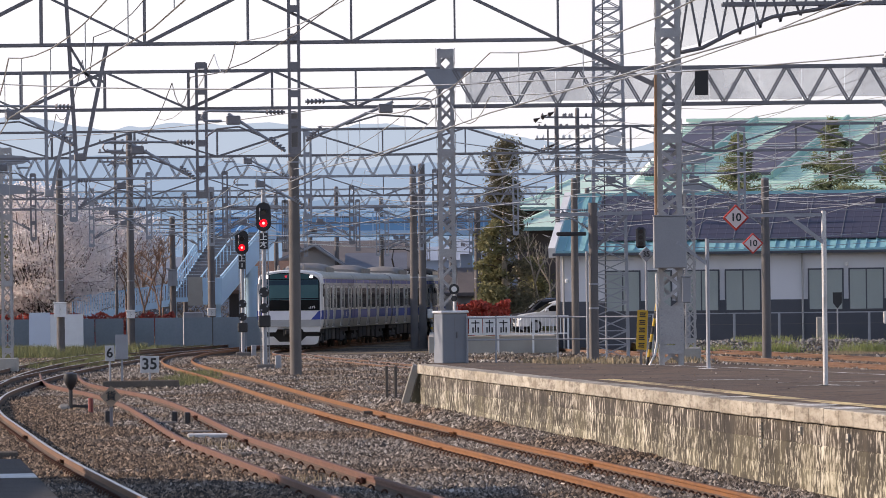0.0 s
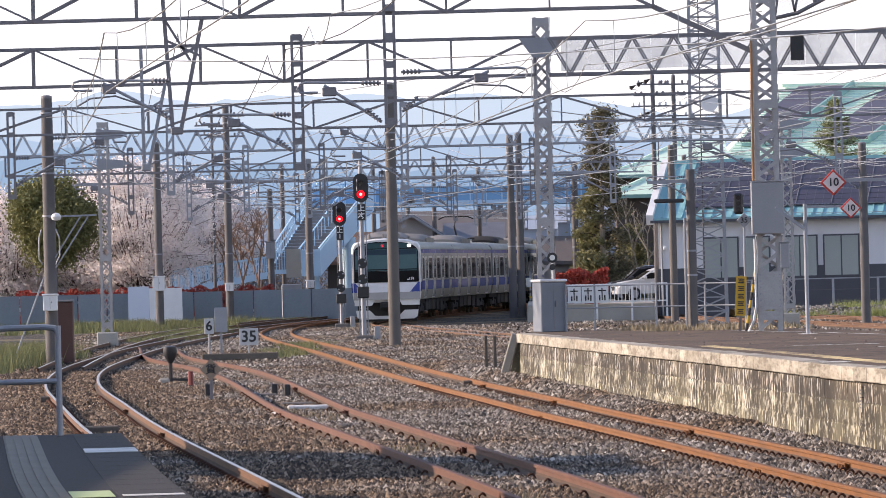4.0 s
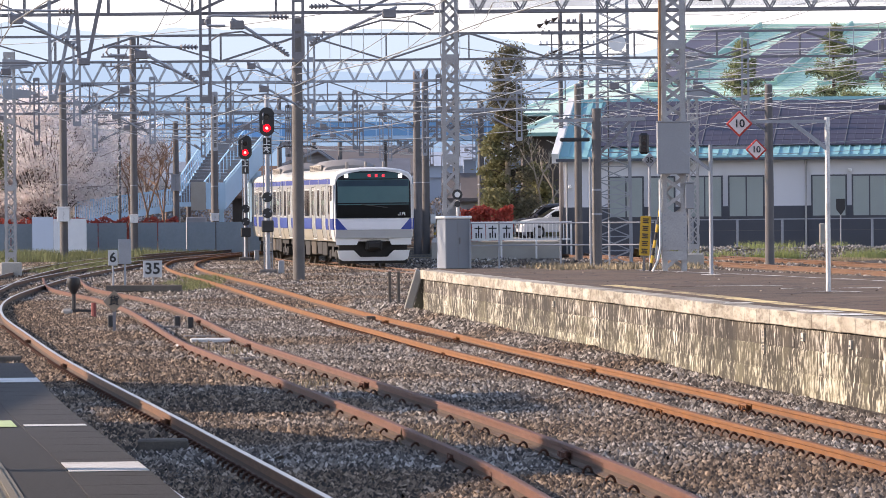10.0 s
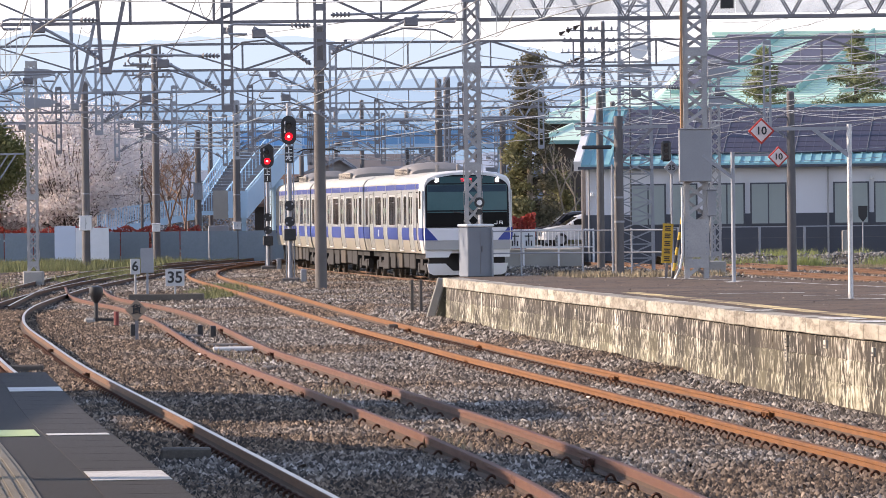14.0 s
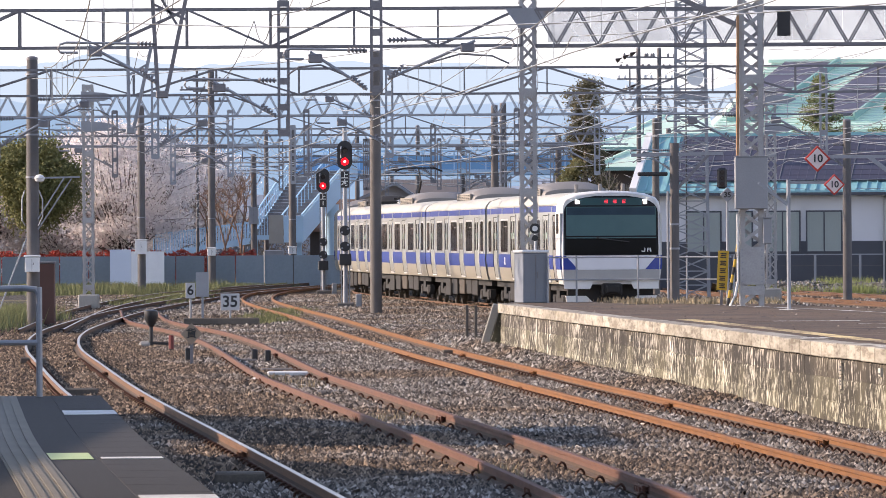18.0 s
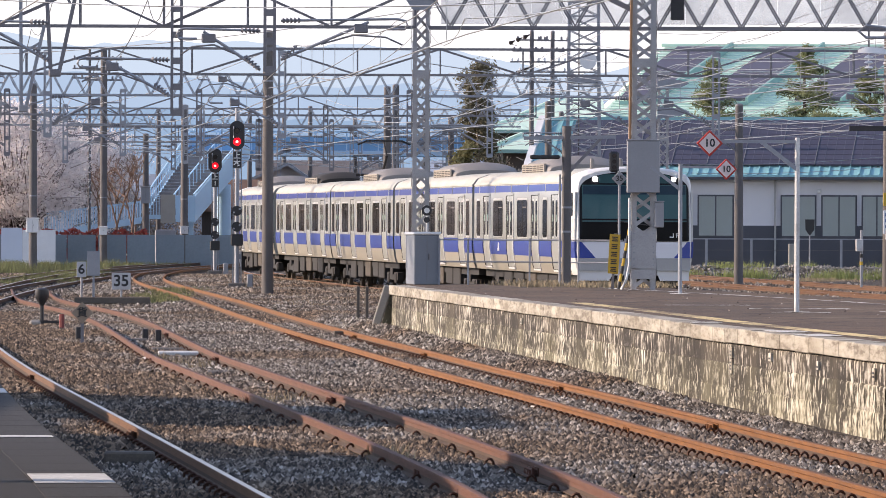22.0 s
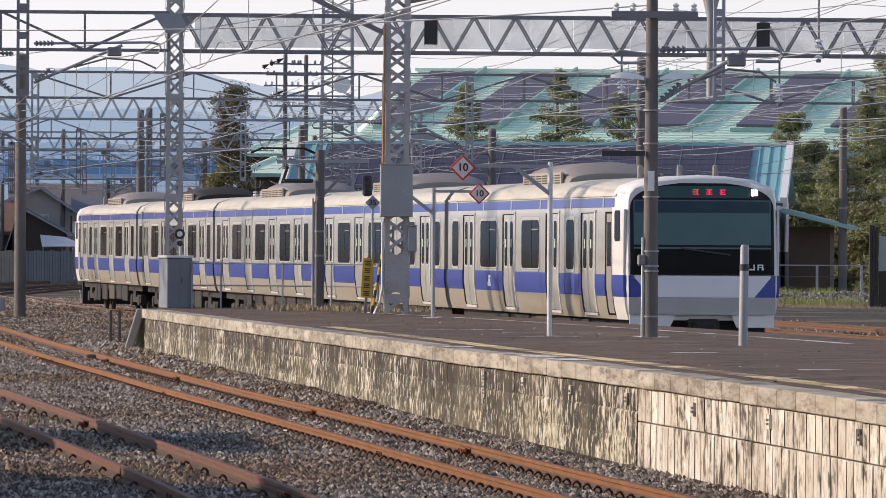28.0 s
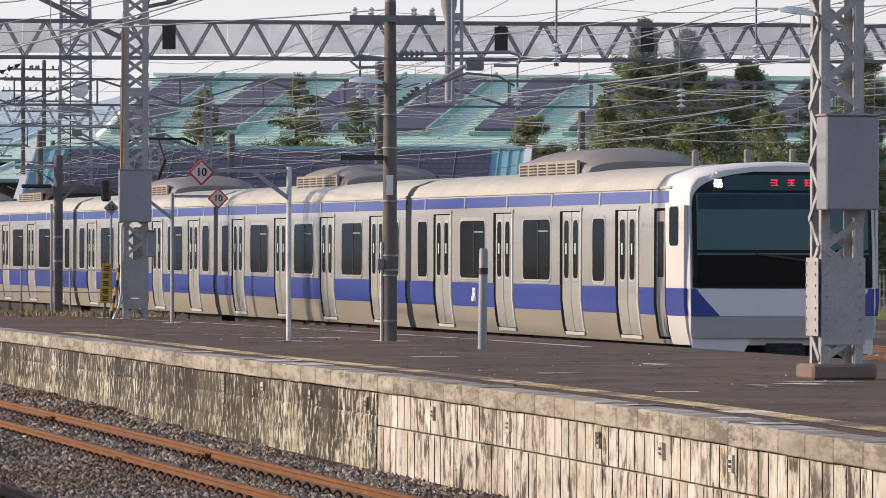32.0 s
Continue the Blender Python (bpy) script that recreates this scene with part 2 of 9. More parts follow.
def thing(name, label, category, m=None, shape=None, material=None, group="", kind="", smooth=False):
    ob = new(name, shape.mesh(name, material, smooth) if shape else None)
    if m is not None:
        ob.matrix_basis = m
    return tagged(ob, label, category, group, kind)


def course(points):
    """x as a smooth function of y through (y, x) points."""
    ys, xs = [p[0] for p in points], [p[1] for p in points]
    slopes = []
    for i in range(len(ys)):
        a, b = max(i - 1, 0), min(i + 1, len(ys) - 1)
        slopes.append((xs[b] - xs[a]) / (ys[b] - ys[a]))

    def at(y):
        i = max(0, min(len(ys) - 2, sum(1 for v in ys if v <= y) - 1))
        h = ys[i + 1] - ys[i]
        t = (y - ys[i]) / h
        if t < 0:
            return xs[0] + slopes[0] * (y - ys[0])
        if t > 1:
            return xs[-1] + slopes[-1] * (y - ys[-1])
        return (2 * t**3 - 3 * t**2 + 1) * xs[i] + (t**3 - 2 * t**2 + t) * h * slopes[i] + (3 * t**2 - 2 * t**3) * xs[i + 1] + (t**3 - t**2) * h * slopes[i + 1]
    return at


def steps(a, b, d):
    n = max(1, round((b - a) / d))
    return [a + (b - a) * i / n for i in range(n + 1)]


# ---- the plan: courses of tracks and platform edges, x over y ----
NEAR_TRACK = course([(20, 1.4), (35, -0.25), (49.7, -1.88), (65, -3.6), (88, -6.2), (106, -8.05), (126, -10.0), (145, -11.3), (165, -12.0), (191, -12.5), (222, -12.4), (250, -11.6), (275, -9.7), (300, -7.0), (340, -2.0), (420, 9.0)])
RED_TRACK = course([(20, 3.3), (40, 1.75), (51, 1.0), (61, 0.1), (68, -0.6), (77.6, -1.6), (91, -3.0), (100, -3.9), (122, -5.7), (133, -6.65), (145, -7.9), (165, -10.4), (188, -12.2)])
ORANGE_TRACK = course([(20, 6.9), (45, 4.95), (54, 4.2), (61, 3.53), (70.6, 2.66), (83, 1.5), (93.4, 0.5), (105, -0.53), (118, -1.7), (142, -3.7), (166, -5.55), (204, -8.73), (228, -10.2), (254, -10.5), (280, -9.2), (310, -6.4), (350, -1.4), (420, 9.5)])
TRAIN_TRACK = course([(0, 23.4), (20, 20.9), (60, 15.9), (86, 13.0), (108, 10.3), (137, 6.75), (159, 4.08), (190, 0.47), (215, -2.41), (238, -5.12), (263, -6.95), (290, -5.75), (320, -3.2), (350, -0.5), (400, 4.5), (460, 12.0)])
FAR_EDGE = course([(20, 18.2), (60, 13.6), (73, 12.2), (86, 10.75), (96, 9.3), (108, 7.3), (118, 5.3), (130, 3.1)])
EDGE = course([(20, 8.6), (42, 7.0), (52.5, 6.33), (62.4, 5.5), (70, 4.72), (77.6, 3.85), (90, 2.7), (105, 1.17), (122.4, -0.5), (130, -1.2)])
PLATFORM_Z = 0.9

# ---- ground ----
def ballast_material():
    m = bpy.data.materials.new("ballast ground")
    m.use_nodes = True
    nt = m.node_tree
    bs = nt.nodes["Principled BSDF"]
    bs.inputs["Roughness"].default_value = 0.95
    tc = nt.nodes.new("ShaderNodeTexCoord")
    vo, big, mid = nt.nodes.new("ShaderNodeTexVoronoi"), nt.nodes.new("ShaderNodeTexNoise"), nt.nodes.new("ShaderNodeTexNoise")
    vo.inputs["Scale"].default_value = 17.0
    big.inputs["Scale"].default_value, big.inputs["Detail"].default_value = 0.16, 5.0
    mid.inputs["Scale"].default_value, mid.inputs["Detail"].default_value = 1.6, 4.0
    for n in (vo, big, mid):
        nt.links.new(tc.outputs["Object"], n.inputs["Vector"])
    sep = nt.nodes.new("ShaderNodeSeparateColor")
    nt.links.new(vo.outputs["Color"], sep.inputs[0])
    stones, patch, mx = nt.nodes.new("ShaderNodeValToRGB"), nt.nodes.new("ShaderNodeValToRGB"), nt.nodes.new("ShaderNodeMixRGB")
    # near-black tones paint in the shade of gaps between loose stones
    e = stones.color_ramp.elements
    e[0].position, e[0].color = 0.0, (0.014, 0.011, 0.009, 1)
    e[1].position, e[1].color = 1.0, (0.15, 0.118, 0.09, 1)
    mid_e = e.new(0.55)
    mid_e.color = (0.040, 0.031, 0.024, 1)
    patch.color_ramp.elements[0].position, patch.color_ramp.elements[1].position = 0.52, 0.66
    nt.links.new(sep.outputs[0], stones.inputs["Fac"])
    nt.links.new(big.outputs["Fac"], patch.inputs["Fac"])
    nt.links.new(patch.outputs["Color"], mx.inputs["Fac"])
    nt.links.new(stones.outputs["Color"], mx.inputs["Color1"])
    grass = nt.nodes.new("ShaderNodeValToRGB")
    grass.color_ramp.elements[0].color, grass.color_ramp.elements[1].color = (0.14, 0.10, 0.055, 1), (0.24, 0.19, 0.11, 1)
    nt.links.new(mid.outputs["Fac"], grass.inputs["Fac"])
    nt.links.new(grass.outputs["Color"], mx.inputs["Color2"])
    nt.links.new(mx.outputs["Color"], bs.inputs["Base Color"])
    bp = nt.nodes.new("ShaderNodeBump")
    bp.inputs["Strength"].default_value, bp.inputs["Distance"].default_value = 1.0, 0.05
    nt.links.new(vo.outputs["Distance"], bp.inputs["Height"])
    nt.links.new(bp.outputs["Normal"], bs.inputs["Normal"])
    return m


GROUND_Z, LOT_Z = -0.17, 0.58
ground = Shape()
ground.add([(-900, -300, GROUND_Z), (900, -300, GROUND_Z), (900, 1500, GROUND_Z), (-900, 1500, GROUND_Z)], [(0, 1, 2, 3)])
thing("ground", "grey and brown ballast ground with dry grass patches", "ground", None, ground, ballast_material(), kind="structure")


def stone_material():
    m = bpy.data.materials.new("crushed stone")
    m.use_nodes = True
    nt = m.node_tree
    bs = nt.nodes["Principled BSDF"]
    bs.inputs["Roughness"].default_value = 0.9
    g, r = nt.nodes.new("ShaderNodeNewGeometry"), nt.nodes.new("ShaderNodeValToRGB")
    e = r.color_ramp.elements
    e[0].color, e[1].position, e[1].color = (0.030, 0.025, 0.022, 1), 1.0, (0.60, 0.555, 0.50, 1)
    for p, c in ((0.25, (0.064, 0.052, 0.043, 1)), (0.5, (0.147, 0.125, 0.105, 1)), (0.75, (0.262, 0.23, 0.195, 1)), (0.92, (0.42, 0.38, 0.335, 1))):
        n = e.new(p)
        n.color = c
    nt.links.new(g.outputs["Random Per Island"], r.inputs["Fac"])
    big, mx, rr = nt.nodes.new("ShaderNodeTexNoise"), nt.nodes.new("ShaderNodeMixRGB"), nt.nodes.new("ShaderNodeValToRGB")
    big.inputs["Scale"].default_value, big.inputs["Detail"].default_value = 0.15, 4
    nt.links.new(g.outputs["Position"], big.inputs["Vector"])
    rr.color_ramp.elements[0].position, rr.color_ramp.elements[1].position = 0.45, 0.62
    rr.color_ramp.elements[0].color, rr.color_ramp.elements[1].color = (1.08, 1.07, 1.05, 1), (0.80, 0.635, 0.49, 1)
    # brown iron dust lies along the running track
    dot, dust, most = nt.nodes.new("ShaderNodeVectorMath"), nt.nodes.new("ShaderNodeMapRange"), nt.nodes.new("ShaderNodeMath")
    dot.operation, dot.inputs[1].default_value = "DOT_PRODUCT", (1.0, 0.105, 0.0)
    nt.links.new(g.outputs["Position"], dot.inputs[0])
    dust.inputs["From Min"].default_value, dust.inputs["From Max"].default_value = 7.0, 4.6
    dust.inputs["To Min"].default_value, dust.inputs["To Max"].default_value = 0.0, 0.18
    nt.links.new(dot.outputs["Value"], dust.inputs["Value"])
    most.operation = "ADD"
    nt.links.new(big.outputs["Fac"], most.inputs[0])
    nt.links.new(dust.outputs["Result"], most.inputs[1])
    nt.links.new(most.outputs[0], rr.inputs["Fac"])
    mx.blend_type, mx.inputs["Fac"].default_value = "MULTIPLY", 1.0
    nt.links.new(r.outputs["Color"], mx.inputs["Color1"])
    nt.links.new(rr.outputs["Color"], mx.inputs["Color2"])
    nt.links.new(mx.outputs["Color"], bs.inputs["Base Color"])
    return m


def scatter(name, label, count, y0, y1, left, right, size, material, keep_off, lift=0.0, rise=None):
    """Loose stones strewn over the ground between the courses left and right, thinner with distance."""
    rng = np.random.default_rng(5)
    y = y0 + (y1 - y0) * rng.random(count) ** 1.5
    lo = np.array([left(v) for v in np.linspace(y0, y1, 200)])
    hi = np.array([right(v) for v in np.linspace(y0, y1, 200)])
    grid = np.linspace(y0, y1, 200)
    a, b = np.interp(y, grid, lo), np.interp(y, grid, hi)
    x = a + (b - a) * rng.random(count)
    ok = np.ones(count, bool)
    for c in keep_off:
        cx = np.interp(y, grid, np.array([c(v) for v in grid]))
        for s in (-0.534, 0.534):
            ok &= np.abs(x - cx - s) > 0.10
    x, y = x[ok], y[ok]
    n = len(x)
    r = (size[0] + (size[1] - size[0]) * rng.random(n) ** 1.6) * (1 + (y - y0) / 160)
    octa = np.array([(1, 0, 0), (0, 1, 0), (-1, 0, 0), (0, -1, 0), (0, 0, 1)], float)
    tris = np.array([(0, 1, 4), (1, 2, 4), (2, 3, 4), (3, 0, 4)])
    turn = rng.random(n) * 6.283
    lean = rng.normal(0, 0.35, (n, 2))
    p = octa[None] * (0.65 + 0.7 * rng.random((n, 5, 1)))
    p[:, :, 2] *= 0.75
    p[:, :, 2] += p[:, :, 0] * lean[:, :1] + p[:, :, 1] * lean[:, 1:]
    p[:, :4, 2] -= 0.25 + 0.3 * rng.random((n, 4))
    c, s = np.cos(turn)[:, None], np.sin(turn)[:, None]
    px, py = p[:, :, 0] * c - p[:, :, 1] * s, p[:, :, 0] * s + p[:, :, 1] * c
    heap = 0.03 * np.sin(x * 1.7 + 0.4 * y) + 0.02 * np.sin(0.9 * y)
    if rise is not None:
        heap = heap * 0.5 + rise(x, y)
    v = np.stack([px * r[:, None] + x[:, None], py * r[:, None] + y[:, None], p[:, :, 2] * r[:, None] + (GROUND_Z + 0.010 + lift + heap + r * 0.15)[:, None]], -1).reshape(-1, 3)
    f = (tris[None] + 5 * np.arange(n)[:, None, None]).reshape(-1)
    me = bpy.data.meshes.new(name)
    me.vertices.add(len(v))
    me.vertices.foreach_set("co", v.astype(np.float32).ravel())
    me.loops.add(len(f))
    me.loops.foreach_set("vertex_index", f.astype(np.int32))
    me.polygons.add(len(f) // 3)
    me.polygons.foreach_set("loop_start", np.arange(0, len(f), 3, dtype=np.int32))
    me.materials.append(material)
    me.update(calc_edges=True)
    return tagged(new(name, me), label, "gravel", kind="stuff")


# ---- ballast heaped against the platform ----
BANK_Y = np.arange(66.0, 166.0, 2.0)
BANK_L = np.array([ORANGE_TRACK(v) + 0.72 for v in BANK_Y])
BANK_H = np.interp(BANK_Y, (66, 96, 124, 140, 164), (0.0, 0.17, 0.24, 0.20, 0.0))


def heaped(x, y):
    """Height of the heaped ballast over the ground."""
    return np.interp(y, BANK_Y, BANK_H, 0.0, 0.0) * np.clip((x - np.interp(y, BANK_Y, BANK_L)) / 0.55, 0, 1) * np.clip((np.interp(y, BANK_Y, BANK_R) - x) / 0.3 + 1, 0, 1)


BANK_R = np.array([EDGE(v) + 0.12 if v < 124 else TRAIN_TRACK(v) - 1.15 for v in BANK_Y])
heap_shape = Shape()
hv = []
for v, a, b, h_ in zip(BANK_Y, BANK_L, BANK_R, BANK_H):
    hv += [(a, v, GROUND_Z - 0.02), (a + 0.5, v, GROUND_Z + h_), (b, v, GROUND_Z + h_), (b + 0.4, v, GROUND_Z - 0.02)]
heap_shape.add(hv, [(4 * i + k, 4 * i + 1 + k, 4 * i + 5 + k, 4 * i + 4 + k) for i in range(len(BANK_Y) - 1) for k in range(3)])
thing("ballast_heap", "ballast heaped up against the platform wall", "gravel", None, heap_shape, bpy.data.materials["ballast ground"], kind="structure")

# ---- tracks ----
RAIL_FOOT = mat("dark brown rail foot", (0.10, 0.062, 0.04), (0.055, 0.035, 0.025), 3, 0.9)
GAUGE = 1.067
RAIL_PROFILE = [(-.064, -.153), (.064, -.153), (.064, -.142), (.012, -.12), (.011, -.088), (.010, -.045), (.034, -.035), (.034, -.004), (.028, 0), (-.028, 0), (-.034, -.004), (-.034, -.035), (-.010, -.045), (-.011, -.088), (-.012, -.12), (-.064, -.142)]


def rail(path, y0, y1, side):
    out = Shape()
    rings = []
    for y in steps(y0, y1, 2.0):
        slope = (path(y + 0.5) - path(y - 0.5))
        n = math.hypot(slope, 1)
        cx, cy = path(y) + side * GAUGE / 2 / n * 1.063, y - side * slope * GAUGE / 2 / n * 1.063
        rings.append([(cx + px / n, cy - slope * px / n, pz) for px, pz in RAIL_PROFILE])
    n = len(RAIL_PROFILE)
    for j in range(len(rings) - 1):
        k = len(out.v)
        out.v += rings[j] + rings[j + 1]
        for i in range(n):
            out.f.append((k + i, k + (i + 1) % n, k + n + (i + 1) % n, k + n + i))
            # slot 2: darker brown for the foot and lower web
            out.s.append(1 if i == 8 else (2 if i in (1, 2, 3, 13, 14, 15) else 0))
    return out


SLEEPER = Shape().soft(-1.0, 1.0, -0.11, 0.11, -0.14, 0.0, 0.02).mesh("sleeper", WOOD_OLD)


def clip_loops(path, y0, y1, pitch):
    """Bent spring clips that hold the rails, on both sides of each."""
    out = Shape()
    for y in steps(y0, y1, pitch):
        for side in (-1, 1):
            for off in (-0.09, 0.09):
                cx = path(y) + side * GAUGE / 2 + off
                pts = [(cx + 0.042 * math.cos(a), y, -0.150 + 0.062 * math.sin(a)) for a in (0, 0.5, 1.1, 1.57, 2.04, 2.64, 3.14)]
                out.tube(pts, 0.026, 4)
    return out


def joint(path, y, side):
    s = Shape()
    cx = path(y) + side * GAUGE / 2
    slope = path(y + 0.5) - path(y - 0.5)
    turn = Matrix.Translation((cx, y, 0)) @ Matrix.Rotation(-math.atan(slope), 4, "Z")
    for off in (-0.03, 0.03):
        s.box(off - 0.012, off + 0.012, -0.28, 0.28, -0.125, -0.045, 0, turn)
        for k in (-0.2, -0.07, 0.07, 0.2):
            s.box(off - 0.035, off + 0.035, k - 0.022, k + 0.022, -0.105, -0.062, 0, turn)
    return s


def track(name, label, path, y0, y1, side_mat, head_mat, near=0, joints=()):
    t = thing(name, label, "railway track", kind="structure")
    for side in (-1, 1):
        part("rail", rail(path, y0, y1, side), [side_mat, head_mat, RAIL_FOOT], t)
    for y, side in joints:
        part("rail_joint", joint(path, y, side), side_mat, t, "bolted rail joint")
    if near:
        part("rail_clips", clip_loops(path, max(y0, 44), near, 1.86 if side_mat == RUST_RED else 0.62), CLIP_RUST, t, "rust-brown bent spring clips")["kind"] = "stuff"
        for y in steps(max(y0, 44), near, 0.62):
            slope = path(y + 0.5) - path(y - 0.5)
            part("sleeper", SLEEPER, None, t, m=Matrix.Translation((path(y), y, -0.162)) @ Matrix.Rotation(-math.atan(slope), 4, "Z"))
    return t


def beside(path, d):
    return lambda y: path(y) + d


track("track_1", "curved platform track with shiny running rails", NEAR_TRACK, 24, 420, RAIL_SIDE, RAIL_HEAD, 118, [(65.1, 1), (88.0, 1), (104.0, 1), (90.0, -1)])
track("track_2", "rusty red-brown siding track", RED_TRACK, 24, 188, RUST_RED, RUST_RED, 118, [(55.5, -1), (55.8, 1), (77.6, -1), (77.6, 1), (99.0, -1), (99.4, 1), (120.0, 1)])
track("track_3", "rusty orange track along the platform", ORANGE_TRACK, 24, 420, RUST_ORANGE, RUST_ORANGE, 122, [(67.0, -1), (68.0, 1), (83.0, 1), (93.0, -1), (103.0, 1), (118.0, -1), (118.3, 1)])
train_rails = track("track_4", "brown rails of the track that the train runs on", TRAIN_TRACK, 10, 455, RAIL_SIDE, RAIL_HEAD)
track("track_5", "brown rusty rails beyond the platform", beside(TRAIN_TRACK, 12.4), 70, 420, RAIL_SIDE, RAIL_FOOT)
track("track_6", "brown rusty siding rails beyond the platform", beside(TRAIN_TRACK, 16.4), 70, 420, RAIL_SIDE, RAIL_FOOT)
crossing = course([(150, -12.2), (165, -12.9), (191, -14.0), (222, -14.6), (250, -14.4), (290, -12.0), (340, -7.0), (420, 4.0)])
track("track_7", "dark rails curving off through points", crossing, 150, 420, RAIL_SIDE, RAIL_HEAD)
scatter("ballast_stones", "grey and brown crushed ballast stones", 350000, 44, 150, course([(44, -4.5), (53, -5.0), (80, -8.0), (150, -16.0)]), beside(EDGE, -0.15), (0.016, 0.049), stone_material(), (NEAR_TRACK, RED_TRACK, ORANGE_TRACK), rise=heaped)
scatter("ballast_stones", "grey and brown crushed stones on the far tracks", 115000, 122, 250, course([(122, -14.0), (165, -17.0), (250, -19.0)]), beside(TRAIN_TRACK, 2.6), (0.026, 0.055), bpy.data.materials["crushed stone"], (NEAR_TRACK, ORANGE_TRACK, TRAIN_TRACK), rise=heaped)

scatter("ballast_stones", "brown and grey stones beyond the platform", 45000, 112, 246, beside(TRAIN_TRACK, 2.6), beside(TRAIN_TRACK, 19.0), (0.03, 0.07), bpy.data.materials["crushed stone"], (beside(TRAIN_TRACK, 12.4), beside(TRAIN_TRACK, 16.4)))

# ---- the far platform ----
def platform_asphalt():
    """Brown-black asphalt with paler dusty patches, dark seams and fine speckle."""
    m = mat("worn platform asphalt", (0.135, 0.079, 0.046), (0.050, 0.031, 0.019), 0.55, 0.88, 0, 0.6, 28, 0.30, third=((0.19, 0.132, 0.088), 0.45, 0.60), placed=True)
    nt = m.node_tree
    bs = nt.nodes["Principled BSDF"]
    old = bs.inputs["Base Color"].links[0].from_socket
    vo, nz, add, r, mx = nt.nodes.new("ShaderNodeTexVoronoi"), nt.nodes.new("ShaderNodeTexNoise"), nt.nodes.new("ShaderNodeMixRGB"), nt.nodes.new("ShaderNodeValToRGB"), nt.nodes.new("ShaderNodeMixRGB")
    pos = nt.nodes.new("ShaderNodeNewGeometry").outputs["Position"]
    vo.feature = "DISTANCE_TO_EDGE"
    vo.inputs["Scale"].default_value, nz.inputs["Scale"].default_value = 0.55, 1.4
    nt.links.new(pos, nz.inputs["Vector"])
    add.blend_type, add.inputs["Fac"].default_value = "ADD", 0.9
    nt.links.new(pos, add.inputs["Color1"])
    nt.links.new(nz.outputs["Color"], add.inputs["Color2"])
    nt.links.new(add.outputs["Color"], vo.inputs["Vector"])
    r.color_ramp.elements[0].position, r.color_ramp.elements[1].position = 0.012, 0.035
    r.color_ramp.elements[0].color, r.color_ramp.elements[1].color = (0.45, 0.42, 0.40, 1), (1, 1, 1, 1)
    nt.links.new(vo.outputs["Distance"], r.inputs["Fac"])
    mx.blend_type, mx.inputs["Fac"].default_value = "MULTIPLY", 1.0
    nt.links.new(old, mx.inputs["Color1"])
    nt.links.new(r.outputs["Color"], mx.inputs["Color2"])
    nt.links.new(mx.outputs["Color"], bs.inputs["Base Color"])
    return m


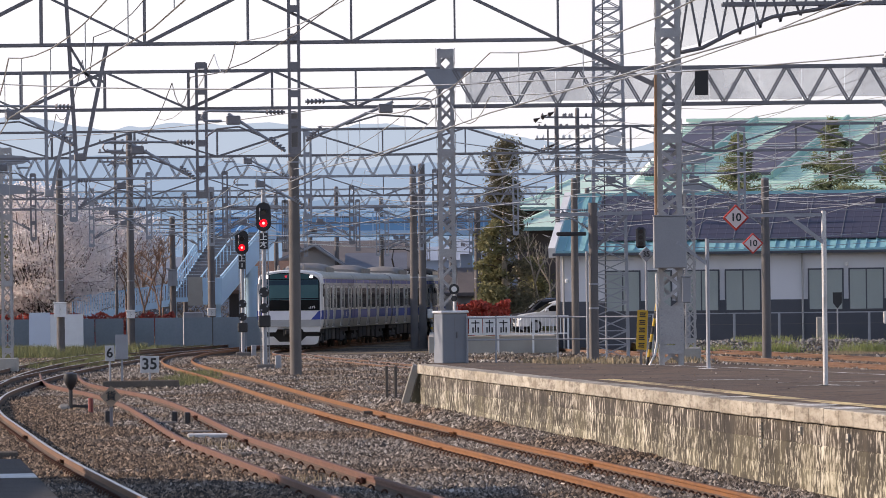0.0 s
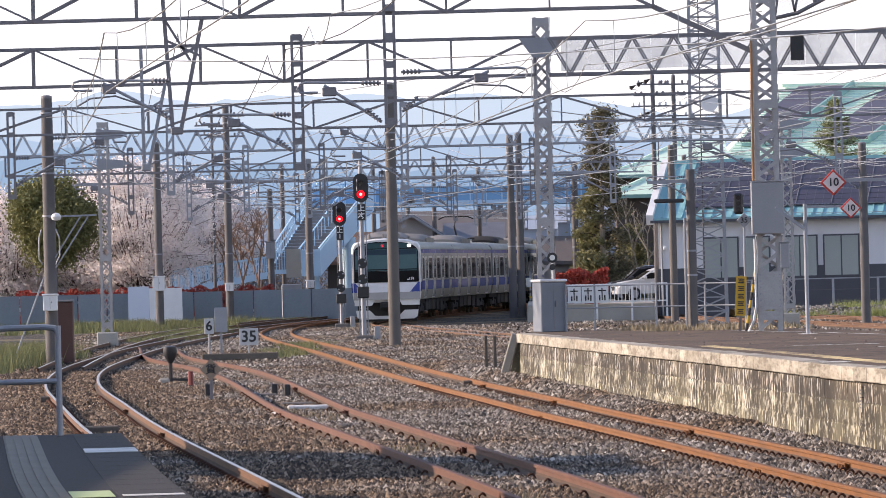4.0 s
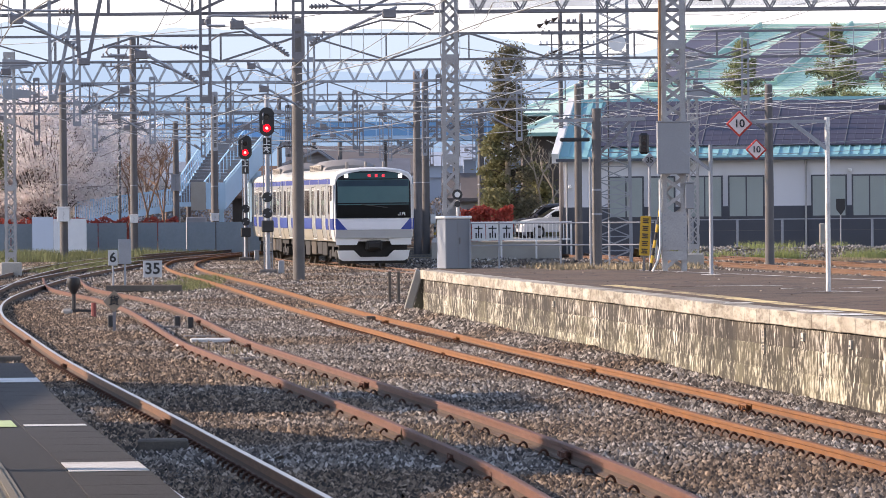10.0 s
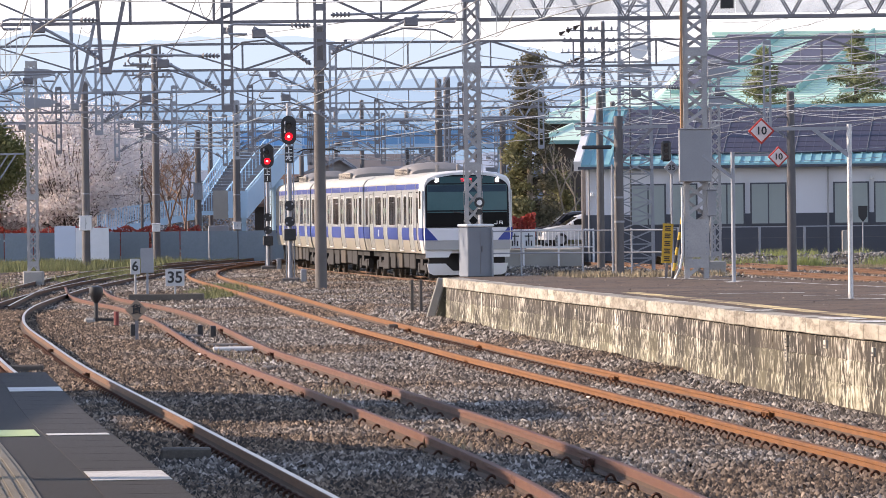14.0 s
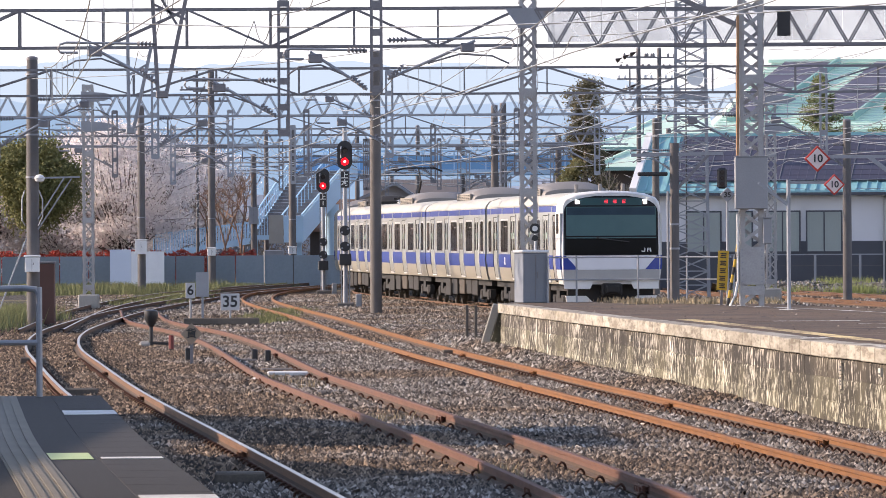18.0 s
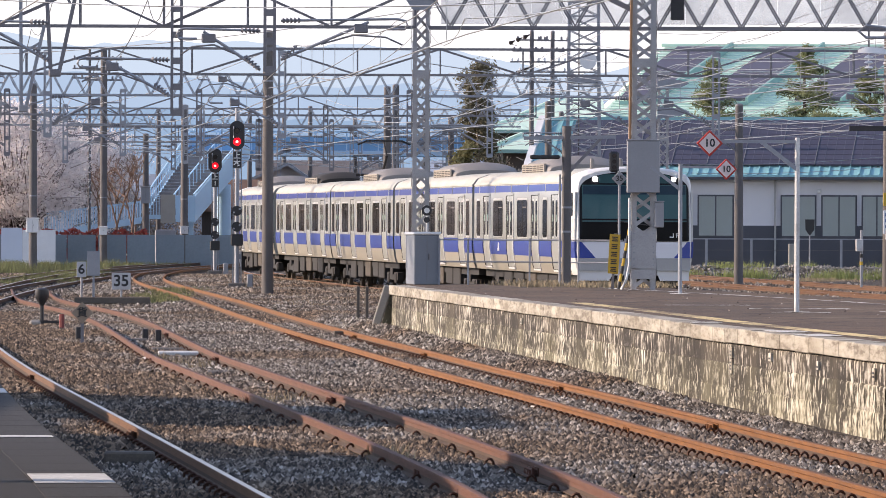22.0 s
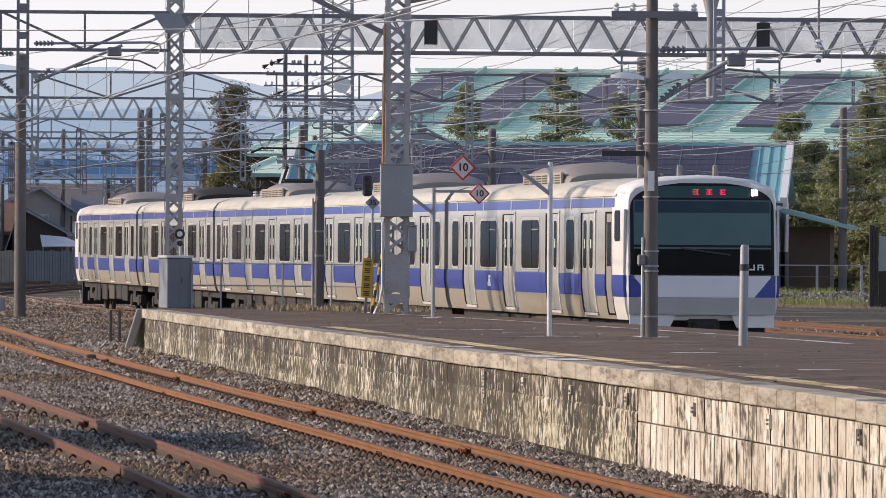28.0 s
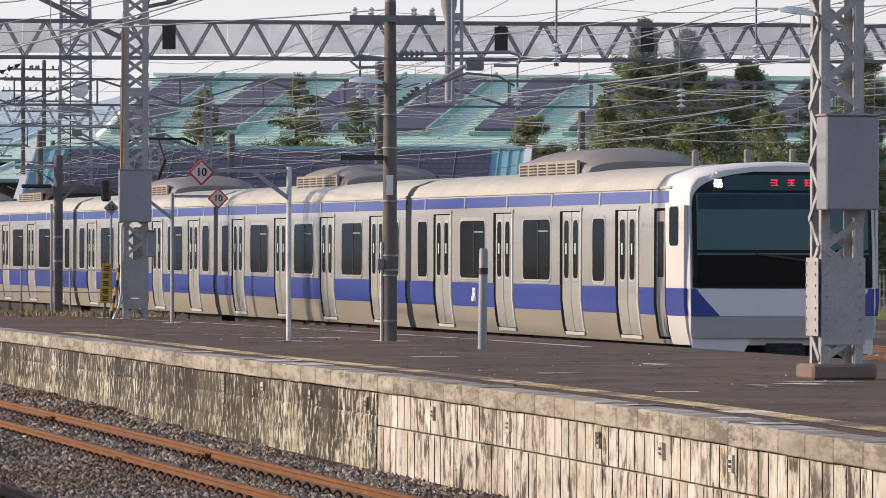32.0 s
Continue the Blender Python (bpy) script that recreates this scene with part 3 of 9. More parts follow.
def grimy(name, pale, clean, dirt, moss, bias, mossy, vary, flat=0.45, size=5.0, run=0.3, edge=(0.10, 0.15)):
    """Old concrete with broken dark runs, pale rubbed spots and patches of moss."""
    m = bpy.data.materials.new(name)
    m.use_nodes = True
    nt = m.node_tree
    bs = nt.nodes["Principled BSDF"]
    bs.inputs["Roughness"].default_value = 0.95
    mp = nt.nodes.new("ShaderNodeMapping")
    mp.inputs["Scale"].default_value = (run, run, flat)
    nt.links.new(nt.nodes.new("ShaderNodeNewGeometry").outputs["Position"], mp.inputs["Vector"])
    outs = []
    for sc, det in ((size, 6.0), (1.1, 3.0), (24.0, 4.0), (1.7, 6.0)):
        n = nt.nodes.new("ShaderNodeTexNoise")
        n.inputs["Scale"].default_value, n.inputs["Detail"].default_value, n.inputs["Roughness"].default_value = sc, det, 0.66
        nt.links.new(mp.outputs[0], n.inputs["Vector"])
        outs.append(n.outputs["Fac"])
    value = outs[0]
    for o, k in ((outs[1], 0.50), (outs[2], 0.50)):
        q = nt.nodes.new("ShaderNodeMath")
        q.operation = "MULTIPLY_ADD"
        q.inputs[1].default_value = k
        nt.links.new(o, q.inputs[0])
        nt.links.new(value, q.inputs[2])
        value = q.outputs[0]
    r = nt.nodes.new("ShaderNodeValToRGB")
    e = r.color_ramp.elements
    c0 = 1.0 + bias
    half = nt.nodes.new("ShaderNodeMath")
    half.operation = "MULTIPLY"
    half.inputs[1].default_value = 0.5
    nt.links.new(value, half.inputs[0])
    e[0].position, e[0].color = (c0 - edge[0]) / 2, (*dirt, 1)
    e[1].position, e[1].color = (c0 + edge[1]) / 2, (*pale, 1)
    k = e.new((c0 + 0.0) / 2)
    k.color = (*clean, 1)
    nt.links.new(half.outputs[0], r.inputs["Fac"])
    rm, mx = nt.nodes.new("ShaderNodeValToRGB"), nt.nodes.new("ShaderNodeMixRGB")
    rm.color_ramp.elements[0].position, rm.color_ramp.elements[1].position = 0.47, 0.62
    rm.color_ramp.elements[1].color = (mossy, mossy, mossy, 1)
    nt.links.new(outs[3], rm.inputs["Fac"])
    nt.links.new(rm.outputs["Color"], mx.inputs["Fac"])
    nt.links.new(r.outputs["Color"], mx.inputs["Color1"])
    mx.inputs["Color2"].default_value = (*moss, 1)
    hsv, sc = nt.nodes.new("ShaderNodeHueSaturation"), nt.nodes.new("ShaderNodeMath")
    sc.operation = "MULTIPLY_ADD"
    sc.inputs[1].default_value, sc.inputs[2].default_value = 2 * vary, 1 - vary
    nt.links.new(nt.nodes.new("ShaderNodeObjectInfo").outputs["Random"], sc.inputs[0])
    nt.links.new(sc.outputs[0], hsv.inputs["Value"])
    nt.links.new(mx.outputs["Color"], hsv.inputs["Color"])
    nt.links.new(hsv.outputs["Color"], bs.inputs["Base Color"])
    bp = nt.nodes.new("ShaderNodeBump")
    bp.inputs["Strength"].default_value, bp.inputs["Distance"].default_value = 0.6, 0.018
    nt.links.new(half.outputs[0], bp.inputs["Height"])
    nt.links.new(bp.outputs["Normal"], bs.inputs["Normal"])
    return m


ASPHALT = platform_asphalt()
COPING = grimy("platform coping", (0.42, 0.39, 0.325), (0.325, 0.298, 0.245), (0.185, 0.16, 0.125), (0.26, 0.225, 0.17), -0.01, 0.5, 0.16, 1.1, 7.0, 0.25)
STAINED = grimy("streaked mossy concrete", (0.66, 0.63, 0.555), (0.31, 0.283, 0.235), (0.028, 0.023, 0.018), (0.14, 0.116, 0.08), 0.085, 0.35, 0.05, 0.17, 27.0, 0.36, (0.065, 0.115))
STAINED_MID = grimy("streaked and mossy middle course", (0.64, 0.615, 0.525), (0.33, 0.306, 0.24), (0.034, 0.029, 0.020), (0.19, 0.17, 0.105), 0.07, 0.35, 0.05, 0.21, 27.0, 0.36, (0.065, 0.115))
STAINED_LOW = grimy("mossy lower concrete", (0.60, 0.58, 0.475), (0.33, 0.308, 0.23), (0.042, 0.036, 0.025), (0.22, 0.20, 0.125), 0.055, 0.4, 0.05, 0.25, 27.0, 0.36, (0.065, 0.115))
BOARDED = grimy("board-marked concrete", (0.64, 0.62, 0.555), (0.44, 0.41, 0.345), (0.085, 0.07, 0.055), (0.40, 0.35, 0.27), -0.015, 0.5, 0.14, 0.32, 9.0, 0.45)
JOINT = mat("dark board edges", (0.115, 0.095, 0.075), (0.055, 0.045, 0.036), 6, 0.95, placed=True)
WALL_CORE = mat("dark joint mortar", (0.10, 0.09, 0.075), (0.06, 0.055, 0.048), 2, 0.95, placed=True)

platform = thing("platform_far", "island platform with dark asphalt, pale coping and stained wall", "platform", kind="structure")
ys = steps(18, 122.4, 2.0)
top = Shape()
left = [(EDGE(y) + 0.36, y) for y in ys] + [(-0.34, 124.5)]
right = [(FAR_EDGE(y), y) for y in ys] + [(FAR_EDGE(126), 126.0)]
n = len(left)
top.add([(x, y, PLATFORM_Z) for x, y in left] + [(x, y, PLATFORM_Z) for x, y in right], [(i, n + i, n + i + 1, i + 1) for i in range(n - 1)])
part("surface", top, ASPHALT, platform)
core = Shape()
for i in range(n - 1):
    (x0, y0), (x1, y1) = left[i], left[i + 1]
    core.add([(x0 - 0.22, y0, GROUND_Z - .1), (x1 - 0.22, y1, GROUND_Z - .1), (x1 - 0.22, y1, PLATFORM_Z - 0.02), (x0 - 0.22, y0, PLATFORM_Z - 0.02)], [(0, 3, 2, 1)])
    (a0, b0), (a1, b1) = right[i], right[i + 1]
    core.add([(a0, b0, GROUND_Z - .1), (a1, b1, GROUND_Z - .1), (a1, b1, PLATFORM_Z - 0.004), (a0, b0, PLATFORM_Z - 0.004)], [(0, 1, 2, 3)])
core.add([(*left[-1], GROUND_Z - .1), (*right[-1], GROUND_Z - .1), (*right[-1], PLATFORM_Z - .004), (*left[-1], PLATFORM_Z - .004)], [(0, 1, 2, 3)])
part("core", core, WALL_CORE, platform)


def along(path, y, z):
    slope = path(y + 0.5) - path(y - 0.5)
    return Matrix.Translation((path(y), y, z)) @ Matrix.Rotation(-math.atan(slope), 4, "Z")


# end slab that leans against the head of the platform
ramp = Shape().soft(-0.09, 0.09, -0.30, 0.30, -0.05, 1.10, 0.02)
part("end_slab", ramp, CONCRETE, platform, "leaning concrete end slab", m=Matrix.Translation((-0.86, 122.85, GROUND_Z)) @ Matrix.Rotation(radians(17), 4, "Y"))


wedge = [(-0.76, GROUND_Z - 0.05), (-0.36, GROUND_Z - 0.05), (-0.36, PLATFORM_Z - 0.19), (-0.50, PLATFORM_Z - 0.19)]
part("end_wedge", Shape().loft([[(x, q, z) for x, z in wedge] for q in (122.28, 123.2)]), STAINED_LOW, platform, "stained wedge behind the end slab")


def line(path, d, y0, y1, w, z=PLATFORM_Z):
    s = Shape()
    q = steps(y0, y1, 1.5)
    v = []
    for y in q:
        v += [(path(y) + d - w / 2, y, z + 0.004), (path(y) + d + w / 2, y, z + 0.004)]
    return s.add(v, [(2 * i, 2 * i + 1, 2 * i + 3, 2 * i + 2) for i in range(len(q) - 1)])


LINE_YELLOW = mat("worn yellow line", (0.74, 0.57, 0.27), (0.14, 0.09, 0.055), 0.7, 0.85, 0, 0.3, 11, 0.14, (1, 1, 1), bias=-0.005, placed=True)
part("yellow_line", line(EDGE, 0.80, 20, 98, 0.32), LINE_YELLOW, platform, "worn yellow safety line")
WHITE_FADED = mat("faded white line paint", (0.70, 0.68, 0.63), (0.10, 0.072, 0.05), 0.8, 0.85, 0, 0.3, 9, 0.10, bias=0.0, placed=True)
part("white_line", line(FAR_EDGE, -1.3, 84, 124, 0.16), WHITE_FADED, platform, "faded white line")
for y, d, a, b in ((62.0, 0.9, 0.5, 0.12), (57.5, 1.6, 0.4, 0.10), (71.5, 0.30, 0.42, 0.6), (73.6, 0.34, 0.42, 0.55), (80.0, 0.30, 0.4, 0.3), (50.5, 0.75, 0.42, 0.35), (47.2, 0.26, 0.34, 0.3), (48.5, 0.25, 0.34, 0.3), (52.8, 0.3, 0.3, 0.2), (76.0, 2.8, 0.6, 0.14), (88.3, 2.9, 0.9, 0.2), (92, 3.5, 1.6, 0.12), (66.0, 2.2, 0.5, 0.1), (95.5, 2.4, 1.8, 0.10)):
    part("mark", Shape().box(d - a / 2, d + a / 2, -b * 1.1, b * 1.1, 0.003, 0.005), WHITE_FADED, platform, "faded white paint mark", m=along(EDGE, y, PLATFORM_Z))

for x, y, rx, ry in ((5.74, 89.0, 0.22, 0.9), (7.26, 89.0, 0.30, 1.0), (4.95, 110.5, 0.2, 1.1), (9.05, 71.5, 0.2, 0.5), (9.3, 61.0, 0.35, 0.35), (8.75, 60.4, 0.25, 0.2), (9.7, 62.0, 0.5, 0.25)):
    ring = [(x + rx * math.cos(a) * (0.8 + 0.3 * math.sin(3 * a + y)), y + ry * math.sin(a) * (0.8 + 0.3 * math.cos(2 * a + x))) for a in [math.pi * k / 8 for k in range(16)]]
    part("mark", Shape().add([(px_, py_, PLATFORM_Z + 0.005) for px_, py_ in ring], [tuple(range(16))]), WHITE_FADED, platform, "pale blotch on the asphalt")

scatter("litter", "small pale stone chips strewn on the platform", 420, 42, 122, beside(EDGE, 0.45), beside(FAR_EDGE, -0.3), (0.008, 0.022), bpy.data.materials["crushed stone"], (), PLATFORM_Z - GROUND_Z - 0.012, rise=lambda x, y: -0.5 * (0.03 * np.sin(x * 1.7 + 0.4 * y) + 0.02 * np.sin(0.9 * y)))


def near_platform():
    """The end of the platform on which the camera stands, with its safety strip and edge slabs."""
    # shade over the near platform painted in as near-black paving and slabs
    PAVE = mat("shade-darkened platform paving", (0.017, 0.0145, 0.015), (0.010, 0.0088, 0.009), 0.8, 0.85, 0, 0.4, 30, placed=True)
    SLAB = mat("shade-darkened edge slabs", (0.024, 0.0205, 0.020), (0.015, 0.013, 0.0125), 1.2, 0.85, 0, 0.4, 30, vary=0.08, placed=True)
    TACTILE = mat("pale ribbed tactile tiles", (0.205, 0.185, 0.15), (0.145, 0.13, 0.105), 1.5, 0.8, placed=True)
    edge = course([(10, 0.55), (30.1, -1.45), (41.0, -2.62), (52.9, -3.78)])
    p = thing("platform_near", "near platform end with shade-darkened paving and pale tactile strip", "platform", kind="structure")
    body = Shape()
    v = []
    for y in steps(-12, 52.6, 4):
        v += [(-9.0, y, PLATFORM_Z), (edge(y) - 0.44, y, PLATFORM_Z)]
    k = len(v) // 2
    body.add(v, [(2 * i, 2 * i + 1, 2 * i + 3, 2 * i + 2) for i in range(k - 1)])
    e = edge(52.6) - 0.44
    body.add([(-9, 52.6, GROUND_Z), (e, 52.6, GROUND_Z), (e, 52.6, PLATFORM_Z), (-9, 52.6, PLATFORM_Z)], [(0, 1, 2, 3)])
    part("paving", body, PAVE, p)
    wall = Shape()
    for a, b in zip(steps(-12, 52.6, 4)[:-1], steps(-12, 52.6, 4)[1:]):
        wall.add([(edge(a) - 0.1, a, GROUND_Z), (edge(b) - 0.1, b, GROUND_Z), (edge(b) - 0.1, b, PLATFORM_Z - 0.1), (edge(a) - 0.1, a, PLATFORM_Z - 0.1)], [(0, 3, 2, 1)])
    part("wall", wall, CONCRETE, p)
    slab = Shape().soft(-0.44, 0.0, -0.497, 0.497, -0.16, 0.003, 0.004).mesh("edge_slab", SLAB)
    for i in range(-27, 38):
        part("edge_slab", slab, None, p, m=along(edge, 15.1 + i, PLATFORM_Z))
    tile = Shape().box(-0.15, 0.15, -0.147, 0.147, -0.03, 0.006)
    for i in range(4):
        tile.box(-0.135 + i * 0.072, -0.095 + i * 0.072, -0.147, 0.147, 0.006, 0.012)
    tile = tile.mesh("tactile_tile", TACTILE)
    for i in range(105):
        part("tactile_tile", tile, None, p, m=along(edge, 21.0 + 0.3 * i, PLATFORM_Z) @ Matrix.Translation((-0.90, 0, 0)))
    for y in (15.6, 31.6, 47.4):
        part("edge_mark", Shape().box(-0.43, -0.01, -0.55, 0.55, 0.005, 0.008), WHITE_WORN, p, "white painted edge mark", m=along(edge, y, PLATFORM_Z))
    part("edge_mark", Shape().box(-0.74, -0.47, -0.55, 0.55, 0.003, 0.006), mat("pale green paint", (0.50, 0.62, 0.30), (0.40, 0.52, 0.25), 2, 0.7), p, "pale yellow-green painted mark", m=along(edge, 38.0, PLATFORM_Z))
    part("edge_mark", Shape().box(-0.42, -0.03, -0.14, 0.14, 0.005, 0.008), WHITE_WORN, p, "thin white painted line", m=along(edge, 37.6, PLATFORM_Z))
    r = thing("end_railing", "grey steel pipe railing at the platform end", "railing")
    y = 52.3
    part("post", Shape().bar((-4.27, y, PLATFORM_Z), (-4.27, y, PLATFORM_Z + 0.97), 0.055, n=10), STEEL_GREY, r)
    part("post", Shape().bar((-6.5, y, PLATFORM_Z), (-6.5, y, PLATFORM_Z + 0.97), 0.055, n=10), STEEL_GREY, r)
    part("rail", Shape().tube([(-6.8, y, PLATFORM_Z + 0.93), (-4.4, y, PLATFORM_Z + 0.96), (-4.3, y, PLATFORM_Z + 0.95), (-4.27, y, PLATFORM_Z + 0.90)], 0.055, 8), STEEL_GREY, r)
    part("rail", Shape().bar((-6.8, y, PLATFORM_Z + 0.48), (-4.27, y, PLATFORM_Z + 0.48), 0.05, n=8), STEEL_GREY, r)


near_platform()

# ---- overhead line structures ----
def lacing(w, d, z0, z1, pitch, th=0.012, bw=0.045):
    """Flat bars in a zigzag on the four faces of a column."""
    faces = []
    k = max(1, round((z1 - z0) / pitch))
    for axis, at in ((0, -d / 2 - 0.015), (0, d / 2 + 0.015), (1, -w / 2 - 0.015), (1, w / 2 + 0.015)):
        s = Shape()
        half = (w if axis == 0 else d) / 2 - 0.03
        for i in range(k):
            a, b = z0 + (z1 - z0) * i / k, z0 + (z1 - z0) * (i + 1) / k
            q = 1 if (i % 2 == 0) == (at < 0) else -1
            lift = at + (0.013 if at > 0 else -0.013) * (i % 2)
            p0, p1 = (-half * q, lift, a), (half * q, lift, b)
            if axis:
                p0, p1 = (p0[1], p0[0], p0[2]), (p1[1], p1[0], p1[2])
            s.bar(p0, p1, th, bw)
        faces.append(s)
    return faces


def lattice_column(label, x, y, z0, z1, w, d, pitch, turn=0.0, material=COLUMN_STEEL, leg=0.080, name="lattice_column", taper=1.0, plates=()):
    c = thing(name, label, "steel column", pose(x, y, z0, 0, 0, turn))
    h = z1 - z0
    leg = 0.092 if w > 0.4 else leg
    for sx in (-1, 1):
        for sy in (-1, 1):
            s = Shape()
            s.box(sx * w / 2 - (leg if sx > 0 else 0), sx * w / 2 + (leg if sx < 0 else 0), sy * d / 2 - 0.006, sy * d / 2 + 0.006, 0, h)
            s.box(sx * w / 2 - 0.006, sx * w / 2 + 0.006, sy * d / 2 - (leg if sy > 0 else 0), sy * d / 2 + (leg if sy < 0 else 0), 0, h)
            part("leg", s, material, c)
    for s in lacing(w, d, 0.05, h, pitch, bw=leg * 0.75):
        part("lacing", s, material, c)
    for a, b in plates:
        pl = part("riveted_plate", Shape().box(-w / 2 - 0.012, w / 2 + 0.012, -d / 2 - 0.058, -d / 2 - 0.052, a, b).box(-w / 2 - 0.050, -w / 2 - 0.040, -d / 2 - 0.050, d / 2, a, b), material, c, "pale riveted steel plate")
        rivets = Shape()
        for z in steps(a + 0.06, b - 0.06, 0.13):
            for q in (-1, 1):
                rivets.bar((q * (w / 2 - 0.04), -d / 2 - 0.070, z), (q * (w / 2 - 0.04), -d / 2 - 0.056, z), 0.034, n=6)
                rivets.bar((-w / 2 - 0.062, q * (d / 2 - 0.04), z), (-w / 2 - 0.048, q * (d / 2 - 0.04), z), 0.034, n=6)
        part("rivets", rivets, STEEL_GREY, pl)
    for z in steps(0.3, h - 0.1, 2.2):
        part("batten", Shape().box(-w / 2 - 0.01, w / 2 + 0.01, -d / 2 - 0.050, -d / 2 - 0.038, z - 0.09, z + 0.09), material, c)
    return c


def round_pole(label, x, y, z1, r=0.16, z0=GROUND_Z, material=CONCRETE_POLE, name="concrete_pole", lean=0.0, bands=()):
    p = thing(name, label, "pole", pose(x, y, z0, 0, lean, 0))
    h = z1 - z0
    part("shaft", Shape().turned([(r * 1.12, 0), (r * 1.05, h * 0.5), (r * 0.92, h), (r * 0.8, h + 0.02)], 14), material, p, smooth=False)
    part("cap", Shape().turned([(r * 0.95, h + 0.0), (r * 0.95, h + 0.06), (r * 0.4, h + 0.10)], 14), STEEL_DARK, p)
    for z in bands:
        part("band", Shape().turned([(r * 1.16, z - z0), (r * 1.16, z - z0 + 0.05)], 14), STEEL_GREY, p, "steel clamp band")
    return p


def insulator(a, b, n=5, r=0.065):
    """A string of porcelain discs from a to b."""
    s = Shape()
    a, b = Vector(a), Vector(b)
    d = b - a
    s.bar(a, b, 0.03, n=6)
    for i in range(n):
        p = a + d * (i + 0.5) / n
        q = d.normalized() * min(0.03, d.length / n * 0.3)
        s.bar(p - q, p + q, 2 * r, n=10, end=0.6)
    return s


def cantilever(label, x, y, z, reach, parent_gap=0.1, name="cantilever_bracket"):
    """A hinged bracket that holds a contact wire: tubes, strut, insulators, registration arm."""
    c = thing(name, label, "wire bracket", pose(x, y, z))
    g = 1 if reach > 0 else -1
    r = abs(reach)
    part("top_tube", Shape().tube([(g * 0.1, 0, 0.62), (g * r * 0.94, 0, 0.66), (g * (r + 0.02), 0, 0.62), (g * (r + 0.05), 0, 0.53), (g * r, 0, 0.46), (g * (r - 0.35), 0, 0.46)], 0.05, 8), STEEL_GREY, c)
    part("strut", Shape().bar((g * 0.1, 0, -0.15), (g * r * 0.72, 0, 0.6), 0.06, n=8), STEEL_GREY, c)
    part("registration_arm", Shape().tube([(g * r * 0.35, 0, 0.16), (g * r * 0.6, 0, 0.34), (g * r * 0.85, 0, 0.30), (g * r * 0.98, 0, 0.15)], 0.04, 6), STEEL_DARK, c)
    part("insulator", insulator((g * 0.12, 0, 0.62), (g * 0.5, 0, 0.63)), STEEL_DARK, c, "dark ribbed insulator")
    part("insulator", insulator((g * 0.13, 0, -0.13), (g * 0.42, 0, 0.12)), STEEL_DARK, c, "dark ribbed insulator")
    part("clamp", Shape().soft(g * r * 0.66 - 0.14, g * r * 0.66 + 0.14, -0.05, 0.05, 0.38, 0.56, 0.02), STEEL_DARK, c)
    return c


def light_truss(name, label, x0, x1, y, z0, z1, bay, material=STEEL_DARK, th=0.056, depth=0.45, flip=0):
    """A portal beam: four chords, posts and long diagonals."""
    t = thing(name, label, "portal beam")
    for yy in (y - depth / 2, y + depth / 2):
        for z in (z0, z1):
            part("chord", Shape().bar((x0, yy, z), (x1, yy, z), th * 0.5, th), material, t)
    k = max(1, round((x1 - x0) / bay))
    for i in range(k + 1):
        x = x0 + (x1 - x0) * i / k
        s = Shape()
        for yy in (y - depth / 2, y + depth / 2):
            s.bar((x, yy, z0), (x, yy, z1), 0.038)
        s.bar((x, y - depth / 2, z0), (x, y + depth / 2, z0), 0.04)
        s.bar((x, y - depth / 2, z1), (x, y + depth / 2, z1), 0.04)
        part("post", s, material, t)
        if i < k:
            xn = x0 + (x1 - x0) * (i + 1) / k
            up = (i + flip) % 2 == 0
            s = Shape()
            for yy in (y - depth / 2, y + depth / 2):
                s.bar((x, yy, z0 if up else z1), (xn, yy, z1 if up else z0), 0.042)
            part("diagonal", s, material, t)
    return t


def zigzag_truss(name, label, x0, x1, y, z0, z1, pitch, material=STEEL_DARK, th=0.07, depth=0.5, bar=0.05):
    t = thing(name, label, "portal beam")
    for yy in (y - depth / 2, y + depth / 2):
        for z in (z0, z1):
            part("chord", Shape().bar((x0, yy, z), (x1, yy, z), th * 0.7, th), material, t)
    k = round((x1 - x0) / pitch)
    for i in range(k):
        a, b = x0 + (x1 - x0) * i / k, x0 + (x1 - x0) * (i + 1) / k
        m = (a + b) / 2
        s = Shape()
        # each diagonal is a pair of narrow angles
        for q in (-0.50 * bar, 0.50 * bar):
            s.bar((a + q, y - depth / 2, z1), (m + q, y - depth / 2, z0), bar * 0.68)
            s.bar((m + q, y - depth / 2 + 0.05, z0), (b + q, y - depth / 2 + 0.05, z1), bar * 0.68)
        s.bar((m, y - depth / 2, z0), (m, y + depth / 2, z0), bar * 0.7)
        part("web_bar", s, material, t)
    return t


def ladder_post(label, x, y, z0, z1, w=0.20, material=STEEL_DARK, lean=0.0):
    """A drop post of two angle bars with battens, hung from a portal beam."""
    p = thing("drop_post", label, "drop post", pose(x, y - 0.27, z0, 0, lean, 0))
    h = z1 - z0
    for s in (-1, 1):
        part("bar", Shape().box(s * w / 2 - 0.029, s * w / 2 + 0.029, -0.05, 0.05, 0, h), material, p)
    for z in steps(0.05, h - 0.05, 0.55):
        part("batten", Shape().box(-w / 2, w / 2, -0.055, -0.048, z - 0.07, z + 0.07), material, p)
    return p


